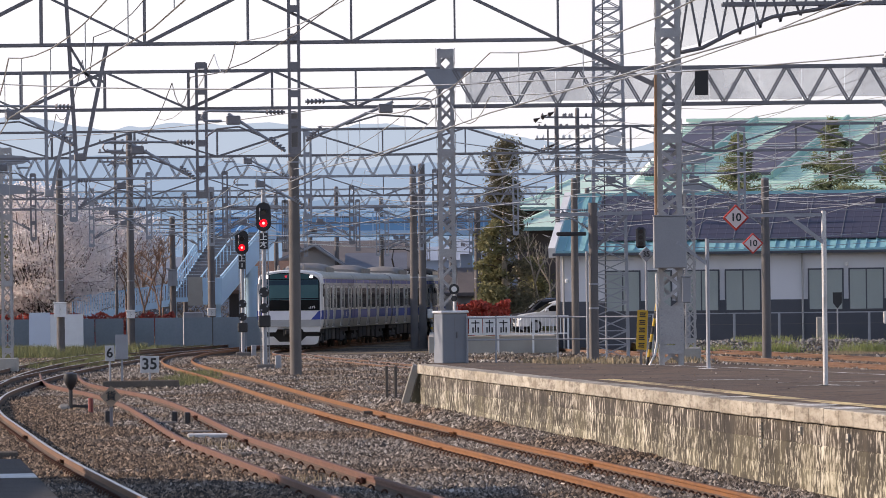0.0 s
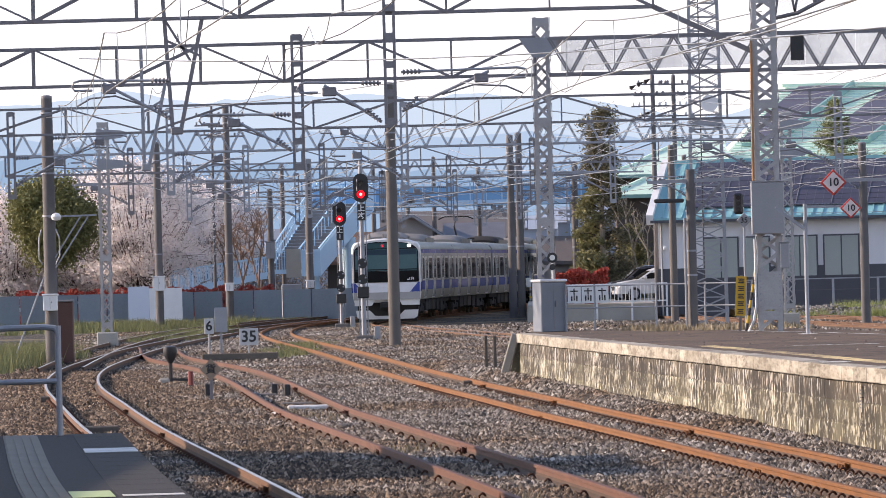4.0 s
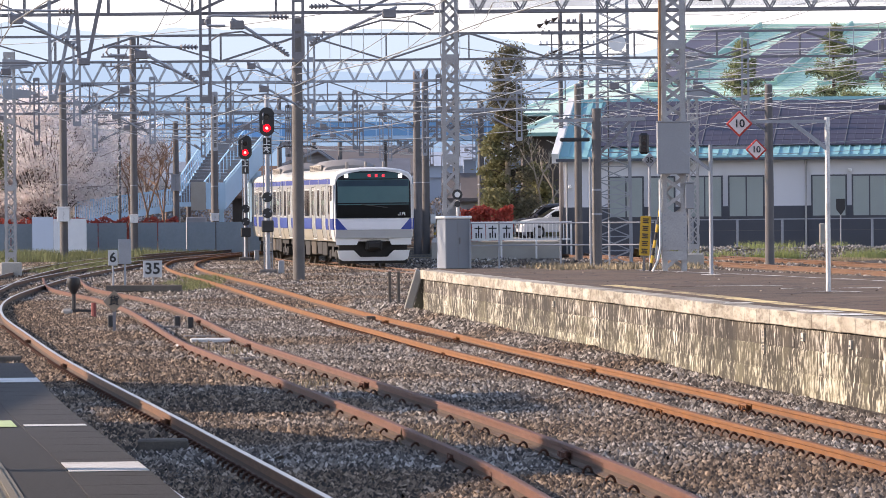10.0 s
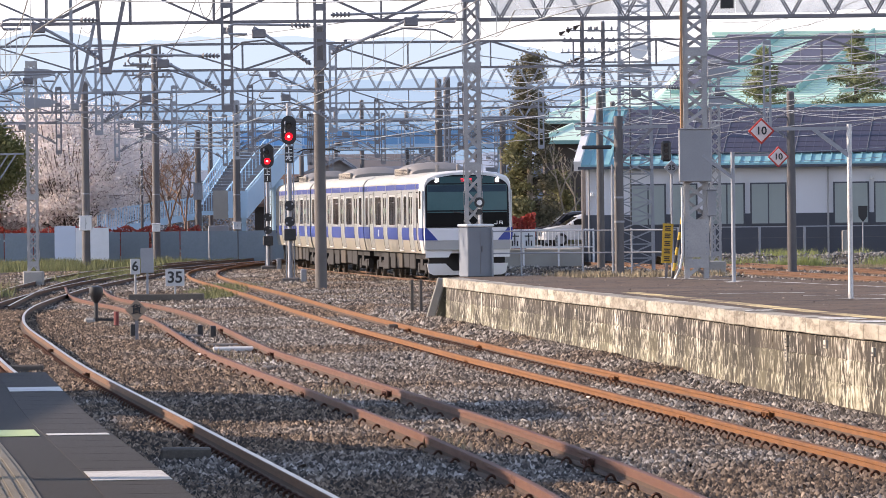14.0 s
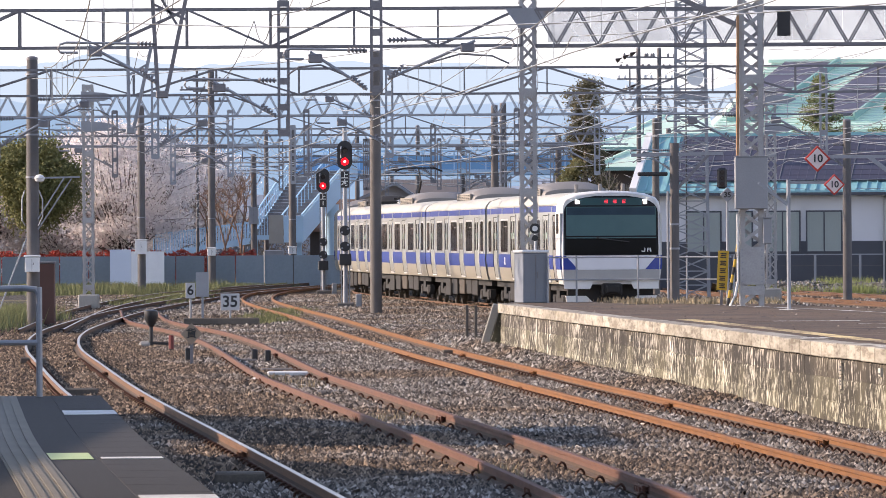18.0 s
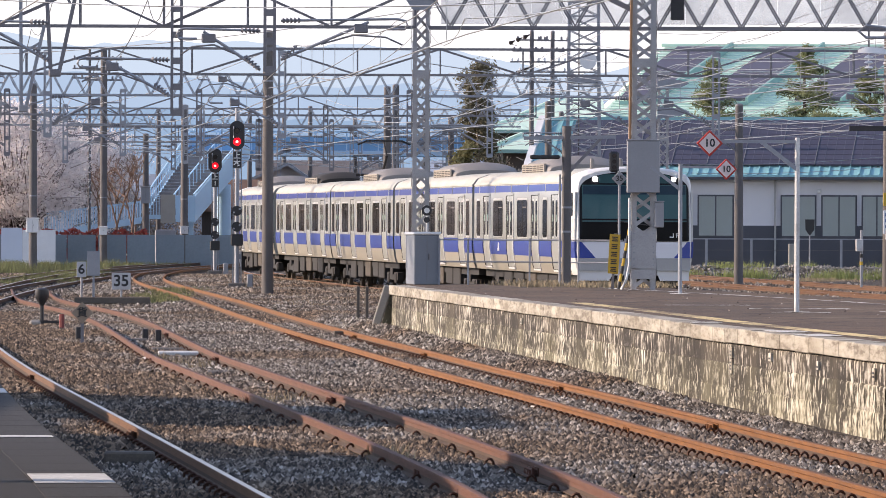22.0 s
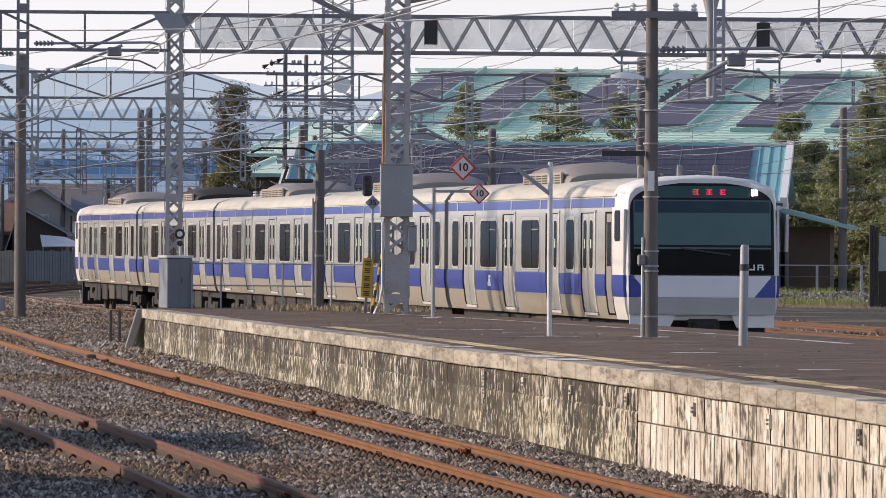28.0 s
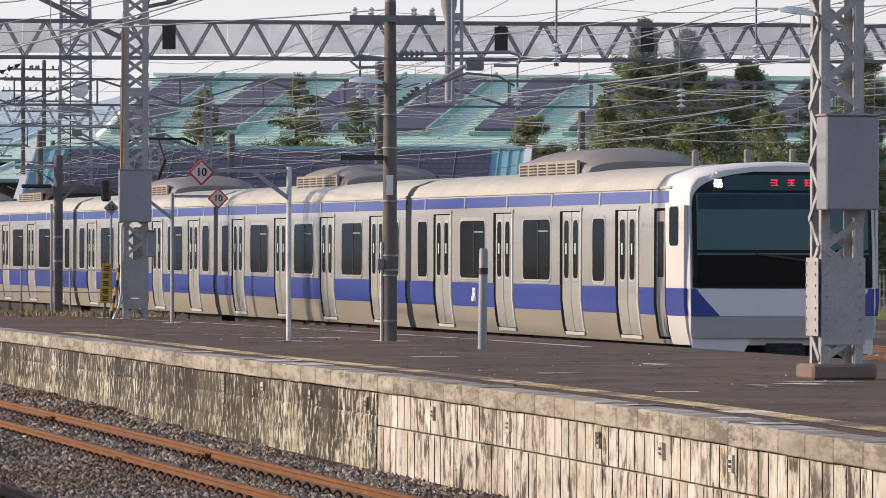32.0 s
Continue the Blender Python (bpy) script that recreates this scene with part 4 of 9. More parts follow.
# first portal, at the head of the far platform
lattice_column("grey riveted lattice column at the platform head", 0.13, 126, PLATFORM_Z - 0.1, 7.55, 0.34, 0.36, 0.30)
zigzag_truss("portal_beam", "steel zigzag portal beam hung with pale netting", 0.3, 25.0, 126, 6.33, 7.10, 0.875)
NET = mat("pale netting", (0.66, 0.67, 0.69), (0.56, 0.57, 0.60), 1.0, 0.9)
nt_ = NET.node_tree
thin_, veil = nt_.nodes.new("ShaderNodeTexNoise"), nt_.nodes.new("ShaderNodeMapRange")
thin_.inputs["Scale"].default_value, thin_.inputs["Detail"].default_value = 0.8, 6.0
veil.inputs["From Min"].default_value, veil.inputs["From Max"].default_value = 0.35, 0.65
veil.inputs["To Min"].default_value, veil.inputs["To Max"].default_value = 0.22, 0.42
nt_.links.new(nt_.nodes.new("ShaderNodeNewGeometry").outputs["Position"], thin_.inputs["Vector"])
nt_.links.new(thin_.outputs["Fac"], veil.inputs["Value"])
nt_.links.new(veil.outputs["Result"], nt_.nodes["Principled BSDF"].inputs["Alpha"])
netting = thing("safety_netting", "pale grey translucent netting sheets on the portal beam", "netting")
random.seed(4)
x = 0.55
while x < 24.5:
    w = 0.8 + random.random() * 0.5
    s = Shape()
    s.box(x, x + w - 0.004, 125.98, 125.986, 6.40 + random.random() * 0.06, 7.06)
    part("sheet", s, NET, netting)
    x += w
for x in (5.55, 12.62, 15.75):
    part("opening_flap", Shape().box(x - 0.14, x + 0.14, 125.66, 125.70, 6.50, 7.02), BLACK_PAINT, netting, "black rectangular flap")
light_truss("portal_beam", "dark steel portal beam with long diagonals", -16.0, 0.0, 126, 6.34, 7.14, 1.8)
part("gusset", Shape().add([(-0.35, 125.75, 7.12), (0.65, 125.75, 7.12), (0.3, 125.75, 6.7), (-0.05, 125.75, 6.7), (-0.35, 125.79, 7.12), (0.65, 125.79, 7.12), (0.3, 125.79, 6.7), (-0.05, 125.79, 6.7)], [(0, 3, 2, 1), (4, 5, 6, 7), (0, 1, 5, 4), (1, 2, 6, 5), (2, 3, 7, 6), (3, 0, 4, 7)]), STEEL_GREY, bpy.data.objects["portal_beam"], "grey gusset plate")
ladder_post("dark ladder-like drop post under the portal beam", -5.05, 126, 4.45, 7.3)
cantilever("grey wire bracket with dark insulators on a drop post", -5.1, 125.73, 5.0, -2.0)
# second portal, a little nearer
lattice_column("grey lattice column with cabinets on the platform", 4.50, 116.7, PLATFORM_Z, 9.6, 0.46, 0.42, 0.30, plates=((0.42, 1.16),))
light_truss("portal_beam", "dark steel portal beam with long diagonals", -16.0, 2.35, 117, 7.34, 8.35, 2.04, flip=1)
brace = thing("portal_brace", "steel brace from the portal beam to its column", "brace")
part("bar", Shape().bar((2.35, 117, 7.34), (4.3, 117, 6.40), 0.08, 0.10), STEEL_DARK, brace)
part("bar", Shape().bar((2.35, 117, 8.35), (4.3, 117, 8.35), 0.08, 0.10), STEEL_DARK, brace)
zigzag_truss("portal_beam", "steel zigzag portal beam over the platform", 5.6, 24.0, 117.2, 8.0, 8.9, 0.9)
haunch = thing("portal_haunch", "curved steel haunch with mesh beside the column", "haunch")
part("bar", Shape().tube([(4.7, 117.2, 7.05), (5.2, 117.2, 7.15), (5.8, 117.2, 7.45), (6.6, 117.2, 7.75), (8.2, 117.2, 8.0)], 0.09, 6), STEEL_DARK, haunch)
for k in range(9):
    a, b = 4.75 + 0.4 * k, 4.95 + 0.4 * k
    za, zb = 7.05 + 0.12 * k, 7.1 + 0.12 * k
    part("web_bar", Shape().bar((a, 117.2, za), (b, 117.2, 8.3), 0.045).bar((b, 117.2, 8.3), (a + 0.4, 117.2, za + 0.12), 0.045), STEEL_DARK, haunch)
part("sheet", Shape().add([(4.75, 117.25, 7.15), (5.2, 117.25, 7.25), (5.8, 117.25, 7.5), (6.6, 117.25, 7.8), (8.2, 117.25, 8.05), (8.2, 117.25, 8.8), (4.75, 117.25, 8.8)], [(0, 1, 2, 3, 4, 5, 6)]), NET, haunch, "pale translucent netting")
ladder_post("dark ladder-like drop post under the portal beam", -2.86, 117, 5.15, 8.6, 0.19)
cantilever("grey wire bracket with loop end and dark insulators", -2.75, 117, 5.55, 2.55)
cantilever("grey wire bracket with dark insulators", -2.95, 117, 5.35, -1.7)
v1 = thing("drop_bracket", "V-shaped steel drop bracket under the portal beam", "drop bracket")
part("bar", Shape().bar((-7.35, 117, 8.3), (-7.18, 117, 5.12), 0.075, 0.075), STEEL_DARK, v1)
part("bar", Shape().bar((-6.55, 117, 7.34), (-7.02, 117, 5.12), 0.075, 0.075), STEEL_DARK, v1)
part("foot", Shape().soft(-7.22, -6.98, 116.93, 117.07, 5.05, 5.2, 0.02), STEEL_DARK, v1)
part("tie", Shape().bar((-7.25, 117, 6.9), (-6.62, 117, 6.6), 0.05), STEEL_DARK, v1)
part("tie", Shape().bar((-7.3, 117, 7.34), (-6.8, 117, 6.5), 0.05), STEEL_DARK, v1)
cantilever("grey wire bracket with dark insulators", -7.1, 117, 5.5, -2.0)
v2 = thing("drop_bracket", "narrow V-shaped grey drop bracket under the portal beam", "drop bracket")
part("bar", Shape().bar((-8.36, 125.775, 7.1), (-8.34, 125.775, 4.60), 0.07, 0.07), STEEL_GREY, v2)
part("bar", Shape().bar((-7.86, 125.775, 6.34), (-8.24, 125.775, 4.60), 0.07, 0.07), STEEL_GREY, v2)
part("foot", Shape().soft(-8.40, -8.20, 125.70, 125.83, 4.50, 4.66, 0.02), STEEL_GREY, v2)
part("tie", Shape().bar((-8.34, 125.775, 5.75), (-7.94, 125.775, 5.98), 0.045), STEEL_GREY, v2)
ladder_post("grey post hung from the portal beam", 10.2, 110, 5.0, 8.2, 0.16, STEEL_GREY)

# farther portals, one behind the other over the curve
light_truss("portal_beam", "dark steel portal beam with long diagonals", -20.0, 26.0, 165, 6.26, 6.98, 2.35)
zigzag_truss("portal_beam", "grey steel zigzag portal beam", -21.0, 9.0, 215, 6.70, 7.46, 0.78, STEEL_GREY)
light_truss("portal_beam", "dark steel portal beam", -22.0, 5.0, 245, 6.5, 7.3, 2.4, th=0.075)
zigzag_truss("portal_beam", "grey steel zigzag portal beam", -22.0, 5.0, 280, 6.6, 7.4, 0.9, STEEL_GREY)
light_truss("portal_beam", "dark steel portal beam", -22.0, 6.0, 318, 6.3, 7.1, 2.4, th=0.08)
light_truss("portal_beam", "dark steel portal beam", -20.0, 12.0, 365, 6.4, 7.2, 2.6, th=0.085)
for x, y, z in ((-14.99, 204.7, 7.6), (9.0, 215, 7.6)):
    c = lattice_column("slim grey lattice column on a concrete foot", x, y, 0.3, z, 0.36, 0.36, 0.34, leg=0.065)
    part("foot", Shape().soft(-0.35, 0.35, -0.35, 0.35, -0.5, 0.05, 0.04), CONCRETE, c, "concrete foot")
    for zz in (5.62, 6.64):
        part("gusset", Shape().loft([[(-0.22, q, zz), (0.62, q, zz + 0.10), (0.95, q, zz + 0.26), (0.62, q, zz + 0.36), (-0.22, q, zz + 0.42)] for q in (-0.26, -0.22)]), STEEL_GREY, c, "grey pointed gusset plate")
# poles along the tracks
round_pole("tall grey concrete pole beside the rusty track", -4.67, 188.7, 8.15, 0.17, bands=(6.6, 5.4))
round_pole("dark pole near the curve", -13.82, 167.3, 7.34, 0.17, material=DARK_POLE, bands=(6.9, 5.2, 4.0))
for x, y, z, r in ((-17.42, 271, 8.27, 0.17), (-15.2, 290, 10.4, 0.17), (-14.41, 318, 6.66, 0.16), (-12.4, 319, 7.87, 0.17), (-12.1, 312, 8.1, 0.17), (-1.31, 281, 8.42, 0.17), (-0.91, 283, 8.56, 0.17), (1.94, 318, 7.72, 0.17)):
    round_pole("dark weathered concrete pole by the tracks", x, y, z, r, material=DARK_POLE, bands=(z - 0.8, 3.2))
round_pole("slim concrete pole with wire bracket", 5.77, 226, 5.64, 0.16, bands=(4.2, 3.5, 1.5))
round_pole("slim grey concrete pole beside the mast", 5.35, 238, 6.9, 0.14)
round_pole("grey concrete utility pole before the building", 11.68, 213.7, 6.35, 0.15, material=DARK_POLE)
round_pole("grey concrete utility pole with yellow warning band", 16.15, 202.4, 8.6, 0.16, bands=(7.6, 6.9, 6.2, 2.9))
round_pole("grey utility pole among pine trees", 29.39, 257.5, 8.25, 0.17, bands=(7.4, 6.6, 3.9))
for x, y, z, r in ((-4.67, 188.7, 6.2, -2.2), (-17.4, 271, 6.3, 2.4), (-13.8, 167.3, 5.6, 2.2), (-12.4, 319, 6.0, 2.4), (-1.31, 281, 6.0, -2.6), (5.77, 226, 4.9, -1.6), (-15.2, 290, 6.2, 2.5), (16.1, 202.4, 6.0, -1.9), (7.28, 89, 4.6, 1.9), (11.68, 213.7, 4.9, -1.8), (-1.0, 283, 5.7, 2.4), (1.94, 318, 5.8, -2.3)):
    cantilever("grey wire bracket with dark insulators", x, y, z, r)


# fittings of the dark pole by the curve
for a, b in (((-12.7, 167.0, 3.98), (-13.66, 167.15, 2.55)), ((-12.92, 167.0, 3.98), (-13.66, 167.15, 2.85)), ((-13.98, 167.0, 2.3), (-14.9, 166.6, GROUND_Z))):
    guy = thing("guy_wire", "pale steel stay at a dark pole", "stay")
    part("rod", Shape().bar(a, b, 0.045, n=6), STEEL_GREY, guy)
fa = thing("side_arm", "grey steel arm with round lamp on a dark pole", "bracket", pose(-13.82, 167.1, 4.0))
part("bar", Shape().bar((0, 0, 0), (1.35, 0, 0.02), 0.05), STEEL_GREY, fa)
part("lamp", Shape().turned([(0.03, 0.0), (0.12, 0.03), (0.15, 0.12), (0.09, 0.2), (0.02, 0.22)], 12, (0.22, -0.1, -0.12)), WHITE_PAINT, fa, "white round lamp")
part("cable_loop", Shape().tube([(-0.2, -0.1, -0.35), (-0.28, -0.1, -0.6), (-0.28, -0.1, -1.2), (-0.18, -0.1, -1.35)], 0.04, 6).tube([(0.2, -0.1, -0.35), (0.3, -0.1, -0.6), (0.3, -0.1, -1.1), (0.18, -0.1, -1.35)], 0.04, 6), STEEL_GREY, fa, "grey cable loops")
bc = thing("relay_cabinet", "dull red-brown cabinet beside a dark pole", "cabinet", pose(-13.5, 168.2, GROUND_Z))
part("body", Shape().soft(-0.22, 0.22, -0.2, 0.2, 0.0, 1.75, 0.02), mat("dull red-brown paint", (0.13, 0.062, 0.05), (0.09, 0.045, 0.038), 3, 0.7), bc)
part("lid", Shape().soft(-0.25, 0.25, -0.23, 0.23, 1.75, 1.81, 0.02), STEEL_DARK, bc)


# tall lattice mast
def lattice_mast():
    m = thing("lattice_mast", "tall grey four-legged lattice mast with dishes", "mast", pose(6.48, 228, GROUND_Z))
    H0, W0, W1 = 14.0, 1.32, 1.05
    w = lambda z: W0 + (W1 - W0) * z / H0
    for sx in (-1, 1):
        for sy in (-1, 1):
            part("leg", Shape().bar((sx * w(0) / 2, sy * w(0) / 2, 0), (sx * w(H0) / 2, sy * w(H0) / 2, H0), 0.095), STEEL_GREY, m)
    k = 26
    for i in range(k):
        a, b = H0 * i / k, H0 * (i + 1) / k
        for axis in (0, 1):
            for q in (-1, 1):
                s = Shape()
                for d in (-1, 1):
                    p0, p1 = (d * w(a) / 2, q * w(a) / 2, a), (-d * w(b) / 2, q * w(b) / 2, b)
                    if axis:
                        p0, p1 = (p0[1], p0[0], p0[2]), (p1[1], p1[0], p1[2])
                    s.bar(p0, p1, 0.036)
                p0, p1 = (-w(b) / 2, q * w(b) / 2, b), (w(b) / 2, q * w(b) / 2, b)
                if axis:
                    p0, p1 = (p0[1], p0[0], p0[2]), (p1[1], p1[0], p1[2])
                s.bar(p0, p1, 0.04)
                part("brace", s, STEEL_GREY, m)
    part("platform", Shape().soft(-0.6, 0.6, -0.6, 0.6, 7.65, 7.95, 0.03), STEEL_GREY, m, "small grey platform plate")
    part("dish", Shape().turned([(0.05, 0.0), (0.25, 0.08), (0.33, 0.2)], 14), WHITE_PAINT, m, "white round dish", m=pose(0.15, -0.75, 8.5, 90, 0, 0))
    part("cable", Shape().bar((-0.2, -0.6, 0), (-0.2, -0.5, H0), 0.05, n=6), WIRE_DARK, m)


lattice_mast()


# ---- wires ----
def wire(label, pts, dia=0.02, material=WIRE, sag=0.0, group="overhead wires", name="overhead_wire", seg=6):
    out = []
    for (a, b) in zip(pts[:-1], pts[1:]):
        for i in range(seg):
            t = i / seg
            p = Vector(a).lerp(Vector(b), t)
            p.z -= sag * 4 * t * (1 - t)
            out.append(p)
    out.append(Vector(pts[-1]))
    return thing(name, label, "wire", None, Shape().tube(out, dia, 4), material, group)


SUPPORTS = (30, 60, 89, 117, 126, 165, 215, 245, 280, 318, 365, 410)
for path, d in ((NEAR_TRACK, 0), (ORANGE_TRACK, 0), (TRAIN_TRACK, 0), (TRAIN_TRACK, 12.4)):
    ct = thing("contact_line", "contact wire and carrier with thin droppers over a track", "wire")
    pts = [(path(y) + d + (0.15 if i % 2 else -0.15), y, 5.05) for i, y in enumerate(SUPPORTS)]
    part("contact_wire", Shape().tube(pts, 0.022, 4), WIRE, ct)
    carrier = []
    for a, b in zip(pts[:-1], pts[1:]):
        for i in range(8):
            t = i / 8
            p = Vector(a).lerp(Vector(b), t)
            z = 5.95 - 0.55 * 4 * t * (1 - t) * min(1, (b[1] - a[1]) / 45)
            carrier.append((p.x, p.y, z))
            if i % 2:
                part("dropper", Shape().bar((p.x, p.y, 5.06), (p.x, p.y, z), 0.012), WIRE, ct)
    part("carrier_wire", Shape().tube(carrier, 0.022, 4), WIRE, ct)
random.seed(11)
for d, z, s in ((1.6, 6.9, 0.5), (2.1, 7.4, 0.6), (3.4, 6.2, 0.5), (3.9, 6.6, 0.45), (4.6, 7.0, 0.6), (5.6, 7.9, 0.7), (6.4, 7.2, 0.5), (7.6, 6.7, 0.5), (9.0, 5.9, 0.4), (10.2, 7.4, 0.7), (14.5, 6.4, 0.5), (7.0, 5.6, 0.5), (8.3, 8.3, 0.8), (9.6, 6.6, 0.5), (11.2, 5.4, 0.4), (11.6, 6.9, 0.6), (12.9, 5.9, 0.5), (13.6, 7.6, 0.7), (15.8, 5.5, 0.5), (16.9, 7.0, 0.6), (18.0, 6.1, 0.5), (19.5, 7.8, 0.7)):
    wire("pale sagging feeder wire along the tracks", [(TRAIN_TRACK(y) + d, y, z + 0.25 * math.sin(y * 0.11 + d)) for y in (20, 58, 89, 126, 165, 202, 238, 280, 330)], 0.017, WIRE, s)
for d, z, s in ((-3.3, 6.8, 0.5), (-2.4, 7.3, 0.5), (2.6, 6.4, 0.5), (-5.2, 7.6, 0.6)):
    wire("pale sagging feeder wire over the curve", [(ORANGE_TRACK(y) + d, y, z + 0.2 * math.sin(y * 0.13 + d)) for y in (60, 117, 126, 165, 215, 245, 280, 318, 365)], 0.02, WIRE_DARK if d < -3 else WIRE, s)
for a, b, s in (((-9, 117, 6.6), (7.3, 89, 5.9), 0.3), ((-13.8, 167, 6.8), (4.5, 117, 7.2), 0.4), ((0.1, 126, 5.6), (16.1, 202, 7.4), 0.6), ((-4.7, 189, 6.4), (0.1, 126, 6.9), 0.4), ((-17.4, 271, 7.2), (-4.67, 189, 7.6), 0.5), ((6.5, 228, 6.5), (29.4, 257, 7.6), 0.8), ((6.5, 228, 5.9), (29.4, 257, 7.1), 0.8), ((5.8, 226, 4.6), (29.4, 257, 6.6), 0.9), ((5.8, 226, 4.3), (29.4, 257, 6.1), 0.9), ((11.7, 214, 6.1), (29.4, 257, 5.6), 0.6), ((-20, 300, 6.2), (-1.3, 281, 6.9), 0.5), ((-17, 271, 6.0), (6.5, 228, 5.4), 0.8)):
    wire("thin pale span wire between poles", [a, b], 0.022, WIRE, s, seg=12)

# drop posts and brackets under the far portals
random.seed(31)
for y in (165, 215, 245, 280, 318, 365):
    for path, d in ((NEAR_TRACK, 2.1), (ORANGE_TRACK, 2.0), (TRAIN_TRACK, 2.4), (TRAIN_TRACK, 5.2), (NEAR_TRACK, -2.4)):
        x = path(y) + d + random.uniform(-0.3, 0.3)
        ladder_post("ladder-like drop post under a far portal beam", x, y, 4.5, 6.9, 0.17, random.choice((STEEL_GREY, STEEL_DARK)))
        cantilever("grey wire bracket with dark insulators", x, y - 0.27, 5.0, random.choice((-2.0, 2.0)))
for x, y, z in ((-9.6, 345, 8.4), (-6.2, 352, 8.8), (-3.4, 338, 7.9), (0.6, 348, 8.6), (3.6, 342, 8.2), (-15.2, 352, 8.6), (-20.5, 330, 8.2), (-23.0, 318, 8.0), (-8.2, 372, 8.6), (-1.6, 380, 8.9), (7.4, 300, 7.6)):
    round_pole("thin dark pole far along the tracks", x, y, z, 0.13, material=DARK_POLE, bands=(z - 0.9,))

# ---- the train ----
DOOR_STEEL = mat("brighter door steel", (0.54, 0.55, 0.50), (0.40, 0.40, 0.36), 1.1, 0.38, 0.3, 0.06, 30, stretch=(1, 0.3, 2))
STAINLESS = mat("brushed stainless steel", (0.41, 0.417, 0.39), (0.295, 0.298, 0.275), 1.1, 0.45, 0.25, 0.08, 30, stretch=(1, 0.3, 2))
STAIN_LOW = mat("dusty stainless skirt panel", (0.36, 0.33, 0.265), (0.25, 0.22, 0.17), 1.1, 0.5, 0.3, 0.08, 30, stretch=(1, 0.3, 2))
ROOF_PALE = mat("pale dusty roof paint", (0.50, 0.495, 0.445), (0.34, 0.33, 0.29), 1.0, 0.75, 0, 0.1, 20, third=((0.40, 0.37, 0.33), 0.9, 0.62))
BAND_BLUE = mat("deep blue band", (0.026, 0.058, 0.30), (0.021, 0.048, 0.25), 2.0, 0.6)
BAND_BLUE.node_tree.nodes["Principled BSDF"].inputs["Specular IOR Level"].default_value = 0.2
MASK_WHITE = mat("white cab mask", (0.72, 0.715, 0.70), (0.63, 0.625, 0.61), 1.5, 0.35)
GLASS_DARK = mat("dark tinted glass", (0.016, 0.016, 0.016), (0.011, 0.011, 0.011), 2, 0.08)
GLASS_DARK.node_tree.nodes["Principled BSDF"].inputs["Specular IOR Level"].default_value = 0.08
GLASS_DARK.node_tree.nodes["Principled BSDF"].inputs["IOR"].default_value = 1.25
GLASS_TEAL = mat("green tinted windscreen", (0.042, 0.125, 0.135), (0.032, 0.098, 0.11), 2, 0.06)
GLASS_TEAL.node_tree.nodes["Principled BSDF"].inputs["Specular IOR Level"].default_value = 0.25
GREY_FRONT = mat("grey bumper paint", (0.40, 0.39, 0.375), (0.33, 0.32, 0.31), 2, 0.5)
PALE_FRONT = mat("pale grey front band", (0.76, 0.75, 0.77), (0.70, 0.69, 0.71), 2, 0.45)
DISPLAY_GLASS = mat("dim green display glass", (0.032, 0.09, 0.098), (0.026, 0.074, 0.08), 2, 0.1)
CAB_BLACK = mat("glossy black front paint", (0.012, 0.013, 0.016), (0.009, 0.010, 0.013), 2, 0.15)
SUN_BAND = mat("dark blue glass band", (0.026, 0.058, 0.085), (0.016, 0.036, 0.055), 2, 0.08)
for m_ in (SUN_BAND, CAB_BLACK, DISPLAY_GLASS):
    m_.node_tree.nodes["Principled BSDF"].inputs["Specular IOR Level"].default_value = 0.1
FRAME_GREY = mat("grey window frame", (0.62, 0.61, 0.57), (0.48, 0.47, 0.44), 2, 0.3, 0.5)
STICKER = mat("pale green sticker", (0.45, 0.62, 0.52), (0.38, 0.54, 0.45), 2, 0.6)
CAB_SIDE = mat("pale grey cab paint", (0.64, 0.63, 0.595), (0.56, 0.55, 0.515), 1.5, 0.4)
# flat black that stands for the shade in a door recess
DOOR_SHADE = mat("black door jamb shade", (0.008, 0.008, 0.008), (0.006, 0.006, 0.006), 3, 0.95)
DOOR_SHADE.node_tree.nodes["Principled BSDF"].inputs["Specular IOR Level"].default_value = 0.05
RUBBER = mat("black gangway rubber", (0.02, 0.02, 0.02), (0.015, 0.015, 0.015), 3, 0.8)
AC_GREY = mat("grey roof unit", (0.26, 0.245, 0.235), (0.18, 0.17, 0.16), 1.3, 0.7, 0.1)
AC_TAN = mat("dusty roof unit side", (0.36, 0.325, 0.28), (0.24, 0.21, 0.17), 1.3, 0.8)
UNDER = mat("dark underframe", (0.030, 0.027, 0.025), (0.017, 0.015, 0.014), 3, 0.8, 0.1)
UNDER_BROWN = mat("dusty brown underframe box", (0.090, 0.072, 0.055), (0.045, 0.036, 0.028), 3, 0.85)
LAMP_WHITE = mat("lit headlamp", (1, 1, 1), (1, 1, 1), 1, 0.4, glow=((1.0, 0.97, 0.95), 14.0))
LED_RED = mat("red lit display", (0.5, 0.03, 0.05), (0.5, 0.03, 0.05), 1, 0.5, glow=((1.0, 0.05, 0.09), 0.5))
# a clear film over the sides, which mirrors the surroundings at a flat angle
for film_ in (STAINLESS, DOOR_STEEL, BAND_BLUE):
    film_.node_tree.nodes["Principled BSDF"].inputs["Coat Weight"].default_value = 0.6
    film_.node_tree.nodes["Principled BSDF"].inputs["Coat Roughness"].default_value = 0.12

HULL = [(1.37, 0.95), (1.425, 1.15), (1.475, 1.55), (1.475, 2.90), (1.462, 3.24), (1.43, 3.36), (1.34, 3.47), (1.02, 3.585), (0.48, 3.65), (0.0, 3.67)]


